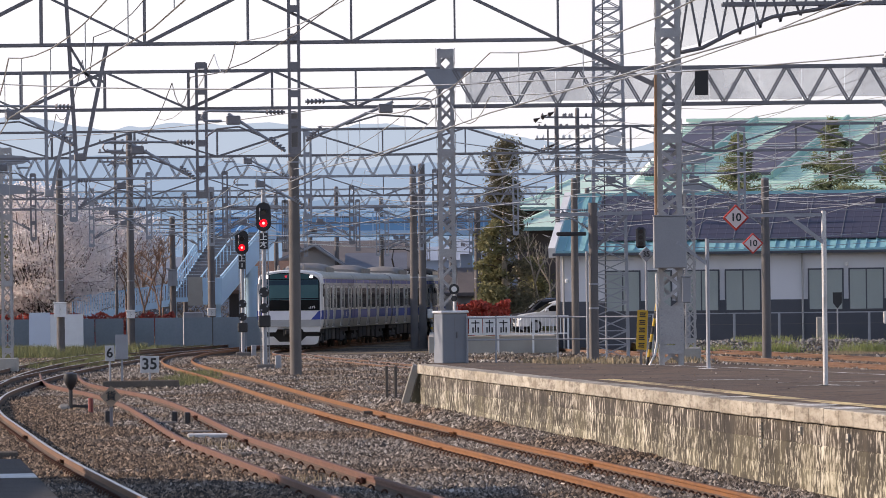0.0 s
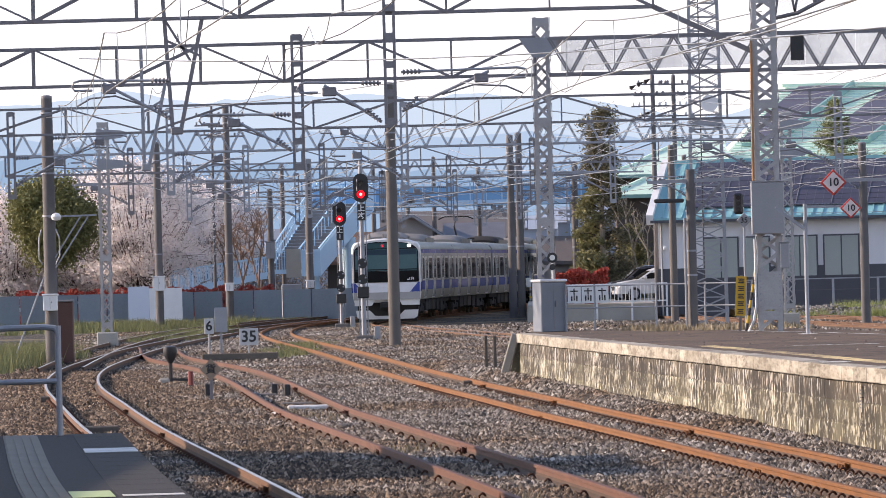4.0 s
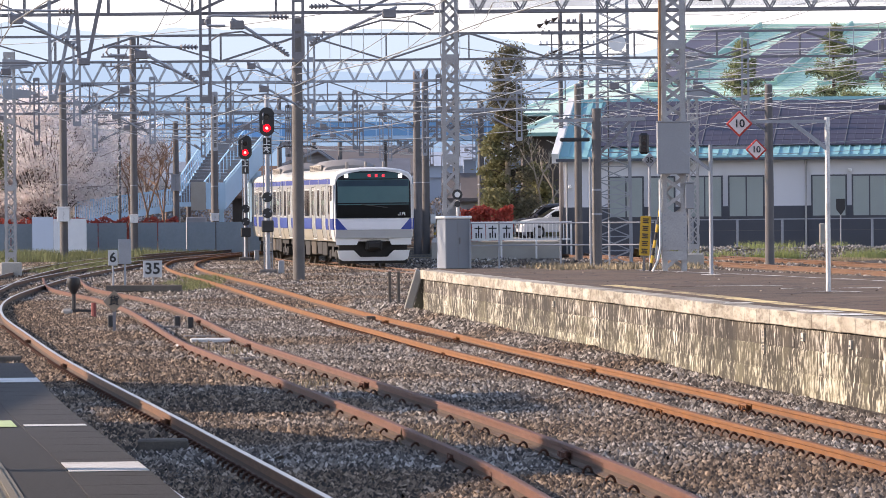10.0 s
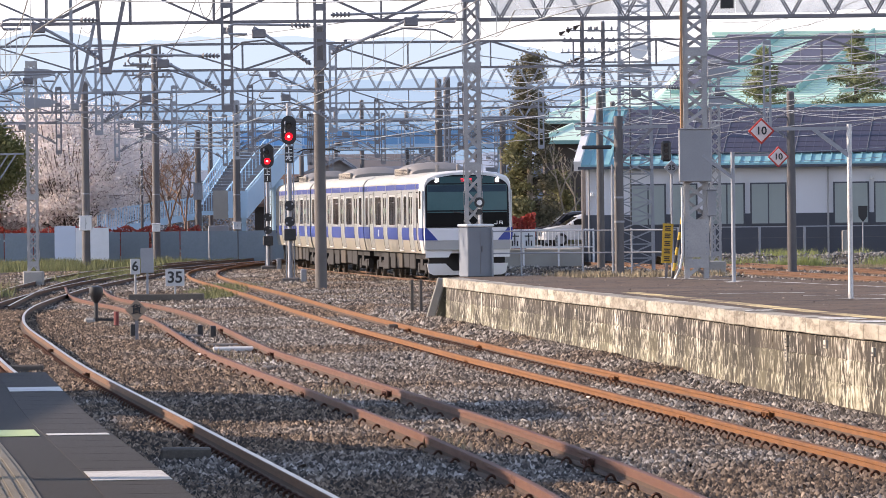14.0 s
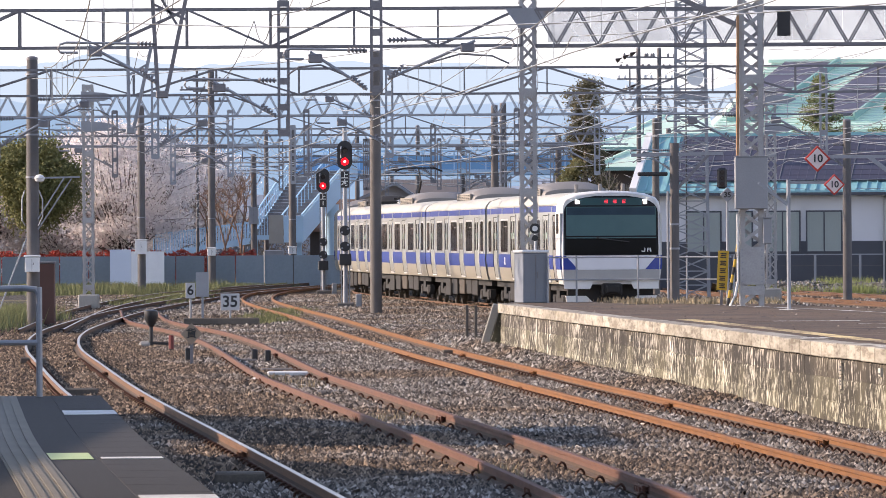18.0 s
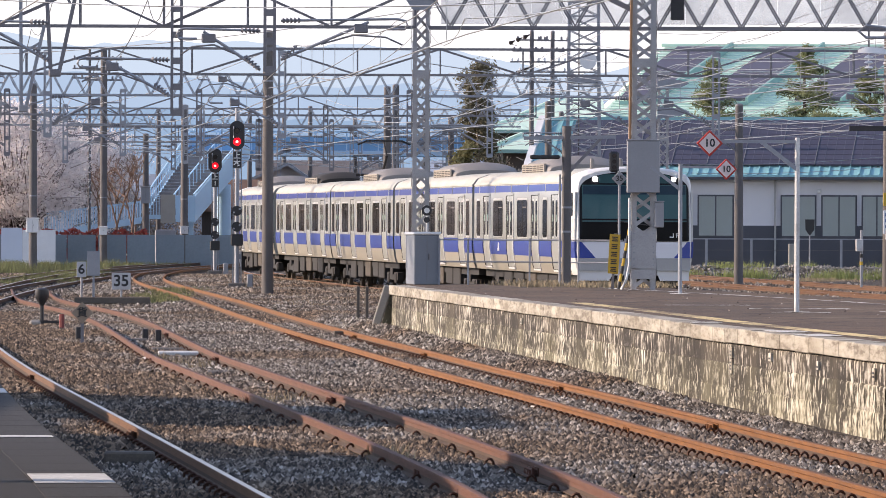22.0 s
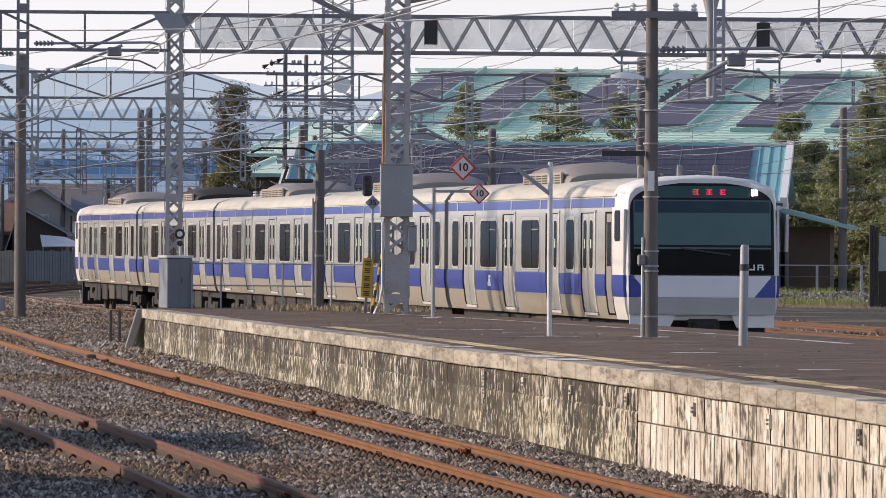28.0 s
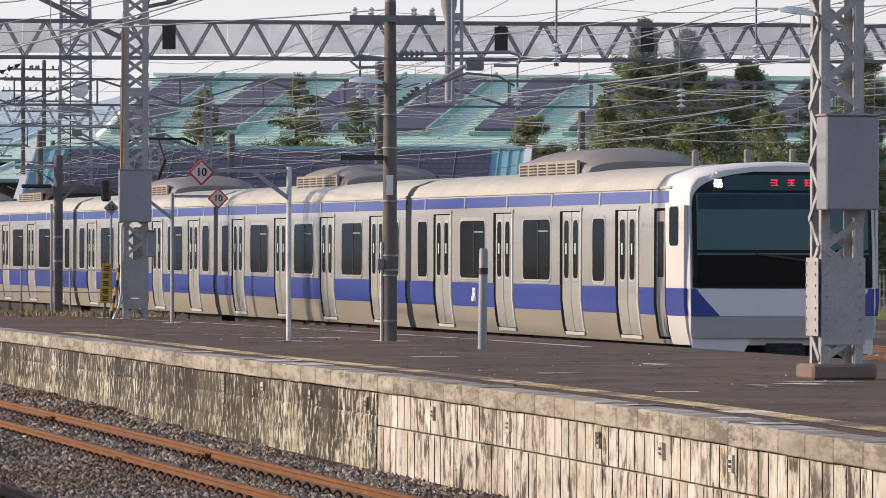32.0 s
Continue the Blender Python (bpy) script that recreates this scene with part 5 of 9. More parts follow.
def half_width(z):
    for (w0, z0), (w1, z1) in zip(HULL[:-1], HULL[1:]):
        if z <= z1:
            return w0 + (w1 - w0) * (z - z0) / (z1 - z0)
    return 0.0


def side_panel(y0, y1, z0, z1, proud, side, slot=0, shape=None, deep=0.03):
    """A thin plate that follows the hull's side between two heights."""
    s = shape or Shape()
    zs = [z0] + [z for _, z in HULL if z0 + 0.01 < z < z1 - 0.01] + [z1]
    rings = []
    for z in zs:
        a, b = side * (half_width(z) + proud), side * (half_width(z) - deep)
        rings.append([(a, y0, z), (a, y1, z), (b, y1, z), (b, y0, z)])
    return s.loft(rings, slot)


def rounded(y0, y1, z0, z1, r, proud, side, deep=0.03):
    """A plate with rounded corners on the flat part of the side."""
    ring = []
    for cy, cz, a0 in ((y1 - r, z1 - r, 0), (y0 + r, z1 - r, 90), (y0 + r, z0 + r, 180), (y1 - r, z0 + r, 270)):
        for k in range(5):
            a = radians(a0 + 22.5 * k)
            ring.append((cy + r * math.cos(a), cz + r * math.sin(a)))
    out = []
    for d in (-deep, proud):
        out.append([(side * (half_width(min(max(z, 1.55), 2.9)) + d), y, z) for y, z in ring])
    return Shape().loft(out)


def hull(y0, y1):
    ring = [(w, z) for w, z in HULL] + [(-w, z) for w, z in HULL[-2::-1]]
    s = Shape()
    n = len(ring)
    v = [(x, y, z) for y in (y0, y1) for x, z in ring]
    s.add(v, [], 0)
    for i in range(n):
        j = (i + 1) % n
        s.f.append((i, j, n + j, n + i))
        s.s.append(1 if 4 <= i < n - 5 else 0)
    s.f += [tuple(range(n))[::-1], tuple(range(n, 2 * n))]
    s.s += [0, 0]
    return s


def nose(x, z):
    return 10.0 - 0.16 * (x / 1.42) ** 2 - 0.13 * max(0.0, z - 2.0) / 1.6


def face_panel(xl, xr, z0, z1, proud, end=1, nx=8, nz=6, deep=0.03):
    """A plate on the curved cab front; xl and xr are numbers or functions of the height."""
    s = Shape()
    fl, fr = (xl if callable(xl) else lambda z: xl), (xr if callable(xr) else lambda z: xr)
    v = []
    for d in (proud, -deep):
        for j in range(nz + 1):
            z = z0 + (z1 - z0) * j / nz
            for i in range(nx + 1):
                x = fl(z) + (fr(z) - fl(z)) * i / nx
                v.append((x, end * (nose(x, z) + d), z))
    q, o = nx + 1, (nx + 1) * (nz + 1)
    f = []
    for j in range(nz):
        for i in range(nx):
            a = j * q + i
            f += [(a, a + 1, a + q + 1, a + q), (o + a, o + a + q, o + a + q + 1, o + a + 1)]
    for i in range(nx):
        f += [(i, o + i, o + i + 1, i + 1), (nz * q + i, nz * q + i + 1, o + nz * q + i + 1, o + nz * q + i)]
    for j in range(nz):
        f += [(j * q, j * q + q, o + j * q + q, o + j * q), (j * q + nx, o + j * q + nx, o + j * q + q + nx, j * q + q + nx)]
    return s.add(v, f)


def bogie(car, y):
    b = part("bogie", Shape().soft(-1.05, 1.05, -0.25, 0.25, 0.45, 0.75, 0.04).box(-1.16, -0.98, -1.5, 1.5, 0.38, 0.62).box(0.98, 1.16, -1.5, 1.5, 0.38, 0.62).box(-1.2, -0.95, -0.35, 0.35, 0.55, 0.9).box(0.95, 1.2, -0.35, 0.35, 0.55, 0.9), UNDER, car, "dark bogie frame", m=pose(0, y, 0))
    out = []
    for dy in (-1.05, 1.05):
        w = Shape()
        w.bar((-0.7, 0, 0), (0.7, 0, 0), 0.16, n=10)
        for sx in (-1, 1):
            w.bar((sx * 0.48, 0, 0), (sx * 0.60, 0, 0), 0.86, n=24)
            w.bar((sx * 0.60, 0, 0), (sx * 0.64, 0, 0), 0.5, n=16)
        ws = part("wheelset", w, UNDER_BROWN, b, "dark steel wheelset", m=pose(0, dy, 0.43))
        out.append(ws)
        for sx in (-1, 1):
            part("axle_box", Shape().soft(sx * 1.07 - 0.13, sx * 1.07 + 0.13, dy - 0.2, dy + 0.2, 0.28, 0.6, 0.03), UNDER, b)
    return out


def door(car, y, side):
    # the black plate paints the jamb's shade; the hull is not cut
    d = part("door", side_panel(y - 0.80, y + 0.70, 1.00, 2.99, 0.004, side), DOOR_SHADE, car, "double sliding door with narrow windows")
    for a, b in ((y - 0.55, y + 0.03), (y + 0.06, y + 0.65)):
        part("leaf", side_panel(a, b, 1.06, 2.95, 0.016, side), DOOR_STEEL, d)
        part("frame", rounded(a + 0.11, b - 0.11, 1.86, 2.86, 0.11, 0.021, side), FRAME_GREY, d, "bright pane surround")
        part("pane", rounded(a + 0.145, b - 0.145, 1.90, 2.82, 0.09, 0.026, side), GLASS_DARK, d, "dark door pane")
        part("sticker", rounded((a + b) / 2 - 0.04, (a + b) / 2 + 0.04, 2.28, 2.46, 0.02, 0.030, side), STICKER, d, "pale green notice sticker")
    part("sill", side_panel(y - 0.62, y + 0.66, 1.00, 1.05, 0.03, side), MASK_WHITE, d, "bright door sill")
    part("head", side_panel(y - 0.78, y + 0.74, 2.97, 3.02, 0.02, side), STAINLESS, d)
    part("edge_post", side_panel(y + 0.645, y + 0.70, 1.06, 2.97, 0.022, side), MASK_WHITE, d, "pale door edge")


def window(car, y, w, side, z0=1.88, z1=2.84):
    f = part("window", rounded(y - w / 2 - 0.07, y + w / 2 + 0.07, z0 - 0.07, z1 + 0.06, 0.15, 0.010, side), FRAME_GREY, car, "dark window in a rounded grey frame")
    part("pane", rounded(y - w / 2 - 0.01, y + w / 2 + 0.01, z0 - 0.01, z1 + 0.0, 0.12, 0.016, side), GLASS_DARK, f)
    if w > 1.2:
        part("mullion", side_panel(y + w * 0.08 - 0.02, y + w * 0.08 + 0.02, z0 + 0.02, z1 - 0.02, 0.022, side), UNDER, f)
        part("sash", side_panel(y + w * 0.10, y + w / 2 - 0.08, z1 - 0.20, z1 - 0.175, 0.022, side), AC_GREY, f)
        part("sill", side_panel(y - w / 2, y + w / 2, z0 - 0.055, z0 - 0.03, 0.022, side), STAINLESS, f)


def roof_unit(car, y, length, wd, z0, z1, dark=False):
    u = part("roof_unit", Shape().loft([[(wd / 2 * math.cos(a) * k, y + q, z0 + (z1 - z0) * max(0.12, math.sin(a) ** 0.7) * h) for a in [math.pi * i / 12 for i in range(13)]] + [(-wd / 2 * k, y + q, z0 - 0.1), (wd / 2 * k, y + q, z0 - 0.1)] for q, k, h in ((-length / 2, 0.9, 0.45), (-length / 2 + 0.5, 1, 0.95), (-length / 2 + 0.8, 1, 1), (length / 2 - 0.8, 1, 1), (length / 2 - 0.5, 1, 0.95), (length / 2, 0.9, 0.45))]), UNDER if dark else AC_GREY, car, "curved grey roof air conditioner")
    for side in (-1, 1):
        part("grille_panel", Shape().box(side * wd / 2 - 0.02, side * wd / 2 + 0.03, y - length / 2 + 0.3, y + length / 2 - 0.3, z0 - 0.05, z0 + 0.20), AC_TAN, u)
        for i in range(6):
            yy = y - length / 2 + 0.7 + i * (length - 1.4) / 5
            for k in range(4):
                part("slot", Shape().box(side * wd / 2 + 0.028, side * wd / 2 + 0.036, yy - 0.27, yy + 0.27, z0 - 0.02 + 0.05 * k, z0 + 0.005 + 0.05 * k), UNDER, u)


def pantograph(car, y):
    p = part("pantograph", Shape().box(-0.9, 0.9, y - 0.8, y - 0.7, 3.78, 3.86).box(-0.9, 0.9, y + 0.7, y + 0.8, 3.78, 3.86).box(-0.6, -0.5, y - 0.8, y + 0.8, 3.78, 3.86).box(0.5, 0.6, y - 0.8, y + 0.8, 3.78, 3.86), UNDER, car, "raised single-arm pantograph")
    part("lower_arm", Shape().bar((0, y - 0.6, 3.86), (0, y + 0.75, 4.45), 0.09, n=8), UNDER, p)
    part("upper_arm", Shape().bar((0, y + 0.75, 4.45), (0, y - 0.25, 4.98), 0.06, n=8), UNDER, p)
    part("collector_head", Shape().tube([(-0.9, y - 0.25, 4.86), (-0.6, y - 0.25, 4.99), (0.6, y - 0.25, 4.99), (0.9, y - 0.25, 4.86)], 0.06, 6).tube([(-0.9, y, 4.86), (-0.6, y, 4.99), (0.6, y, 4.99), (0.9, y, 4.86)], 0.06, 6), UNDER, p)
    for sx in (-0.7, 0.7):
        for sy in (-0.7, 0.7):
            part("insulator", insulator((sx, y + sy, 3.5), (sx, y + sy, 3.8), 4, 0.08), PORCELAIN, p, "white ribbed insulator")


def cab_front(car, end):
    """The white mask and all that sits on the cab's front face."""
    s = Shape()
    ring = [(w, z) for w, z in HULL] + [(-w, z) for w, z in HULL[-2::-1]]
    rings = []
    for dy, k, lift in ((-1.15, 1.004, 0.0), (-0.55, 1.006, 0.0), (-0.28, 1.0, 0.0), (-0.12, 0.993, -0.015), (-0.03, 0.975, -0.035), (0.0, 0.952, -0.06)):
        rings.append([(x * k, end * (nose(x * k, z) + dy - (0.0 if dy > -0.5 else 0.0)), (z - 0.95) * (1.0 + (lift * 0.4)) + 0.95) for x, z in ring])
    s.loft(rings)
    mask = part("cab_mask", s, MASK_WHITE, car, "white rounded cab front")
    cr = lambda z: 1.372 * math.sqrt(1 - max(0.0, (z - 2.95) / 0.585) ** 3.2)
    part("black_surround", face_panel(lambda z: -cr(z), cr, 1.80, 3.515, 0.012, end, 16, 40), CAB_BLACK, mask, "glossy black front panel")
    part("windscreen", face_panel(-1.31, 1.31, 2.36, 3.20, 0.020, end), GLASS_TEAL, mask, "green tinted windscreen")
    part("sun_band", face_panel(-1.29, 1.29, 2.96, 3.18, 0.024, end), SUN_BAND, mask, "dark blue band across the top of the windscreen")
    part("dash_line", face_panel(-1.31, 1.31, 2.285, 2.315, 0.024, end), GLASS_TEAL, mask, "teal strip under the windscreen")
    part("lower_glass", face_panel(-1.31, 1.31, 1.84, 2.27, 0.018, end), GLASS_DARK, mask)
    part("wiper", Shape().bar((-0.5, end * (nose(-0.5, 2.2) + 0.05), 2.18), (0.45, end * (nose(0.45, 2.35) + 0.05), 2.30), 0.03), BLACK_PAINT, mask)
    part("display", face_panel(lambda z: -min(0.90, cr(z) - 0.07), lambda z: min(0.90, cr(z) - 0.07), 3.24, 3.46, 0.020, end, 8, 12), DISPLAY_GLASS, mask, "dark destination display")
    if end > 0:
        for k in range(3):
            x = 0.27 - 0.26 * k
            for i, (dx, dz, w, h) in enumerate(((0, 0.04, 0.11, 0.018), (0.01, 0.0, 0.10, 0.016), (0, -0.04, 0.11, 0.016), (-0.03 + 0.03 * k, 0.0, 0.02, 0.09))):
                part("display_bar", face_panel(x + dx - w / 2 - 0.12, x + dx + w / 2 - 0.12, 3.35 + dz - h / 2, 3.35 + dz + h / 2, 0.026, end, 2, 1), LED_RED, mask, "red lit bar")
    for sx in (-1, 1):
        x, z = sx * 0.99, 3.34
        lamp = face_panel(x - 0.055, x + 0.055, z - 0.055, z + 0.055, 0.030, end, 2, 2)
        part("headlamp", lamp, LAMP_WHITE if end > 0 else GLASS_DARK, mask, "squarish white headlamp")
        part("blue_corner", face_panel(*((lambda z: 0.98 + 0.36 * (z - 1.38) / 0.41, 1.40) if sx > 0 else (-1.40, lambda z: -(0.98 + 0.36 * (z - 1.38) / 0.41))), 1.38, 1.785, 0.014, end), BAND_BLUE, mask, "blue corner wedge")
    part("front_band", face_panel(lambda z: -(1.30 - 0.32 * (z - 1.38) / 0.41 * 0 - 0.0) + (0.0), 1.30, 1.38, 1.785, 0.008, end), PALE_FRONT, mask, "pale grey front band")
    part("bumper", face_panel(-1.40, 1.40, 1.10, 1.375, 0.016, end), GREY_FRONT, mask, "grey bumper panel")
    part("lower_lip", face_panel(lambda z: 0.55 + (1.0 - z) * 0.5, 1.38, 0.82, 1.06, 0.0, end), MASK_WHITE, mask, "white lower lip")
    part("lower_lip", face_panel(-1.38, lambda z: -0.55 - (1.0 - z) * 0.5, 0.82, 1.06, 0.0, end), MASK_WHITE, mask, "white lower lip")
    part("step_line", face_panel(-1.40, 1.40, 1.06, 1.10, 0.05, end), STAINLESS, mask)
    sk = Shape()
    prof = [(-1.33, 0.62), (-1.27, 0.32), (-1.12, 0.24), (1.12, 0.24), (1.27, 0.32), (1.33, 0.62), (0.74, 0.62), (0.50, 0.38), (-0.50, 0.38), (-0.74, 0.62)]
    v = [(x, end * (nose(x, 1.0) - 0.02 - 0.1 * (1 - z)), z) for x, z in prof] + [(x, end * (nose(x, 1.0) - 0.12 - 0.1 * (1 - z)), z) for x, z in prof]
    f = [(0, 1, 2, 8, 9), (2, 3, 7, 8), (3, 4, 5, 6, 7)]
    f += [tuple(i + 10 for i in q)[::-1] for q in f] + [(i, (i + 1) % 10, 10 + (i + 1) % 10, 10 + i) for i in range(10)]
    sk.add(v, f)
    part("skirt", sk, MASK_WHITE, mask, "white obstacle skirt")
    part("plough", Shape().box(-1.25, 1.25, min(end * 9.4, end * 9.62), max(end * 9.4, end * 9.62), 0.14, 1.0), UNDER, mask)
    part("coupler", Shape().soft(-0.30, 0.30, min(end * 9.2, end * 10.05), max(end * 9.2, end * 10.05), 0.62, 0.98, 0.05).soft(-0.20, 0.20, min(end * 9.9, end * 10.2), max(end * 9.9, end * 10.2), 0.70, 0.92, 0.04), UNDER, mask, "dark coupler")
    for a, b, c, d in ((-0.92, -0.87, 1.89, 1.92), (-0.98, -0.955, 1.89, 2.0), (-0.955, -0.92, 1.89, 1.915), (-1.06, -1.035, 1.89, 2.0), (-1.15, -1.06, 1.98, 2.0), (-1.15, -1.13, 1.94, 2.0), (-1.15, -1.06, 1.94, 1.955), (-1.16, -1.12, 1.89, 1.94)):
        part("mark", face_panel(*sorted((a, b)), c, d, 0.026, end, 2, 1), WHITE_PAINT, mask, "white badge stroke")
    for sx in (-1, 1):
        part("cab_side", side_panel(*sorted((end * 8.74, end * 9.76)), 0.96, 3.02, 0.014, sx), CAB_SIDE, mask, "pale grey cab side")
        part("cab_window", rounded(*sorted((end * 8.92, end * 9.44)), 2.42, 3.0, 0.08, 0.022, sx), GLASS_DARK, mask, "dark cab side window")


def train_car(label, front=0, panto=None, dark_unit=False):
    """One coach; front: 1 a cab at +y, -1 a cab at -y, 0 none."""
    c = thing("train_car", label, "train", group="cars of the commuter train")
    y0, y1 = (-9.75 if front >= 0 else -8.95), (9.75 if front <= 0 else 8.95)
    part("body", hull(y0, y1), [STAINLESS, ROOF_PALE], c)
    if front == 1:
        doors, wins = (6.3, 2.6, -2.25, -7.05), ((4.45, 0.75), (0.17, 1.9), (-4.65, 1.9), (-8.75, 0.75))
    elif front == -1:
        doors, wins = (7.05, 2.25, -2.6, -6.3), ((8.75, 0.75), (4.65, 1.9), (-0.17, 1.9), (-4.45, 0.75))
    else:
        doors, wins = (7.26, 2.42, -2.42, -7.26), ((8.8, 0.75), (4.84, 1.9), (0, 1.9), (-4.84, 1.9), (-8.8, 0.75))
    cab_doors = {1: (8.35,), -1: (-8.35,), 0: ()}[front]
    for side in (-1, 1):
        cuts = sorted([(d - 0.74, d + 0.74) for d in doors] + [(d - 0.42, d + 0.36) for d in cab_doors])
        a = y0
        for lo, hi in cuts + [(y1 + (0.85 if front == 1 else 0), 99)]:
            start = a - (0.85 if front == -1 and a == y0 else 0)
            part("waist_band", side_panel(start, min(lo, 9.79), 1.38, 1.79, 0.007 if abs(start) < 8.5 else 0.020, side), BAND_BLUE, c, "deep blue waist band")
            a = hi
        part("lower_panel", side_panel(y0, y1, 0.95, 1.375, 0.003, side), STAIN_LOW, c)
        part("upper_stripe", side_panel(y0, y1 + (0.0 if front == 1 else 0), 3.06, 3.24, 0.007, side), BAND_BLUE, c, "narrow blue stripe under the roof")
        part("gutter", side_panel(y0, y1, 3.27, 3.31, 0.03, side), ROOF_PALE, c)
        for yy in steps(y0 + 1.2, y1 - 1.2, 3.4):
            part("stripe_plate", side_panel(yy - 0.05, yy + 0.05, 3.05, 3.25, 0.016, side), STAINLESS, c)
        for d in doors:
            door(c, d, side)
        for d in cab_doors:
            cd = part("cab_door", side_panel(d - 0.40, d + 0.32, 1.02, 2.98, 0.006, side), DOOR_SHADE, c, "grey cab door")
            part("leaf", side_panel(d - 0.22, d + 0.28, 1.06, 2.94, 0.012, side), AC_GREY, cd, "grey door leaf")
            part("pane", side_panel(d - 0.14, d + 0.20, 1.95, 2.78, 0.018, side), GLASS_DARK, cd)
        for y, w in wins:
            window(c, y, w, side)
        if front > 0:
            for a_, b_, z0_, z1_ in ((-4.62, -4.575, 1.50, 1.70), (-4.70, -4.62, 1.47, 1.515), (-4.72, -4.68, 1.47, 1.55), (-4.545, -4.50, 1.47, 1.70), (-4.50, -4.42, 1.655, 1.70), (-4.50, -4.42, 1.575, 1.61), (-4.44, -4.40, 1.60, 1.68), (-4.45, -4.40, 1.47, 1.575)):
                part("mark", side_panel(a_, b_, z0_, z1_, 0.016, side), WHITE_PAINT, c, "white badge stroke")
        for y in (-4.3, -2.0, 0.3, 2.6, 4.4):
            bx = Shape().soft(*sorted((side * 0.55, side * 1.25)), y - 0.8, y + 0.75, 0.35 + 0.08 * math.sin(y * 3), 0.93, 0.03)
            part("equipment_box", bx, UNDER_BROWN if abs(math.sin(y * 5)) > 0.75 else UNDER, c)
    part("underframe", Shape().box(-1.2, 1.2, -9.2, 9.2, 0.75, 0.96), UNDER, c)
    wheels = bogie(c, 6.9) + bogie(c, -6.9)
    roof_unit(c, -0.9, 4.8, 2.05, 3.60, 4.02, dark_unit)
    if front != 1:
        part("gangway", Shape().box(-0.55, 0.55, 9.75, 10.0, 1.0, 3.2).box(-1.3, 1.3, 9.76, 9.9, 1.1, 3.3), RUBBER, c, "black gangway bellows")
    if front != -1:
        part("gangway", Shape().box(-0.55, 0.55, -10.0, -9.75, 1.0, 3.2).box(-1.3, 1.3, -9.9, -9.76, 1.1, 3.3), RUBBER, c, "black gangway bellows")
    if front:
        cab_front(c, front)
        for x, y in ((-0.55, 8.4), (0.1, 8.2), (0.7, 7.4)):
            part("antenna", Shape().turned([(0.06, 3.5), (0.055, 3.85), (0.03, 3.88)], 8, (x, front * y, 0)), AC_GREY, c, "stubby roof antenna")
    if panto:
        pantograph(c, panto)
    return c, wheels


TRAIN_Z = -0.07
train_rails.location.z = TRAIN_Z
CARS = [train_car("leading stainless commuter coach, blue bands, white cab, lit headlamps", 1),
        train_car("stainless commuter coach with blue bands", 0),
        train_car("stainless commuter coach with blue bands and raised pantograph", 0, -6.2),
        train_car("stainless commuter coach with blue bands and dark roof unit", 0, None, True),
        train_car("rear stainless commuter coach with blue bands and white cab", -1)]

# where the nose stands on its track: seconds, y
NOSE = course([(0.0, 270.3), (3.0, 256.6), (6.0, 240.3), (9.0, 222.4), (13.0, 199.5), (19.0, 166.0), (23.0, 141.0), (26.0, 122.5), (28.5, 107.4), (32.0, 86.7)])
ARC_Y = [40 + 0.5 * i for i in range(900)]
ARC = [0.0]
for a, b in zip(ARC_Y[:-1], ARC_Y[1:]):
    ARC.append(ARC[-1] + math.hypot(b - a, TRAIN_TRACK(b) - TRAIN_TRACK(a)))


def on_track(s):
    y = float(np.interp(s, ARC, ARC_Y))
    return Vector((TRAIN_TRACK(y), y, 0.0))


def car_pose(index, t):
    s = float(np.interp(NOSE(t), ARC_Y, ARC)) + 10.0 + 20.0 * index
    a, b = on_track(s - 6.9), on_track(s + 6.9)
    d = a - b
    return Matrix.Translation((a + b) / 2 + Vector((0, 0, TRAIN_Z))) @ Matrix.Rotation(math.atan2(-d.x, d.y), 4, "Z")


def wheel_pose(dy, t):
    """A wheelset turned by the way that the train has gone."""
    gone = float(np.interp(NOSE(0.0), ARC_Y, ARC)) - float(np.interp(NOSE(t), ARC_Y, ARC))
    return Matrix.Translation((0, dy, 0.43)) @ Matrix.Rotation(-gone / 0.43, 4, "X")


def motions():
    rolls = {dy: [(t, wheel_pose(dy, t)) for t in steps(0.0, 32.0, 0.1)] for dy in (-1.05, 1.05)}
    for i, (car, wheels) in enumerate(CARS):
        walk(car, [(t, car_pose(i, t)) for t in steps(0.0, 32.0, 0.5)])
        for wheel in wheels:
            walk(wheel, rolls[-1.05 if wheel.matrix_basis.translation.y < 0 else 1.05])

# ---- beyond the tracks: buildings, trees, footbridge, hills ----
MINT = mat("mint green roofing", (0.649, 0.850, 0.702), (0.531, 0.732, 0.590), 0.8, 0.6, 0, 0.1, 12)
TEAL = mat("teal roofing", (0.26, 0.47, 0.42), (0.20, 0.38, 0.34), 0.8, 0.5)
TURQ = mat("turquoise metal roofing", (0.24, 0.49, 0.52), (0.18, 0.41, 0.44), 0.8, 0.45)
SOLAR = mat("dark solar panels", (0.060, 0.056, 0.085), (0.042, 0.04, 0.062), 0.6, 0.45, 0.0)
CELL_EDGE = mat("dark cell edges", (0.115, 0.11, 0.14), (0.085, 0.08, 0.105), 0.6, 0.5)
# purple-grey paints in the sky's reflection on the hall's dark panels
SOLAR_FAR = mat("solar arrays with painted reflection", (0.125, 0.11, 0.14), (0.085, 0.075, 0.10), 0.6, 0.45)
WALL_WHITE = mat("white wall render", (0.68, 0.68, 0.70), (0.60, 0.60, 0.62), 0.5, 0.85)
WALL_NAVY = mat("dark slate wainscot", (0.078, 0.084, 0.10), (0.058, 0.063, 0.076), 0.8, 0.7)
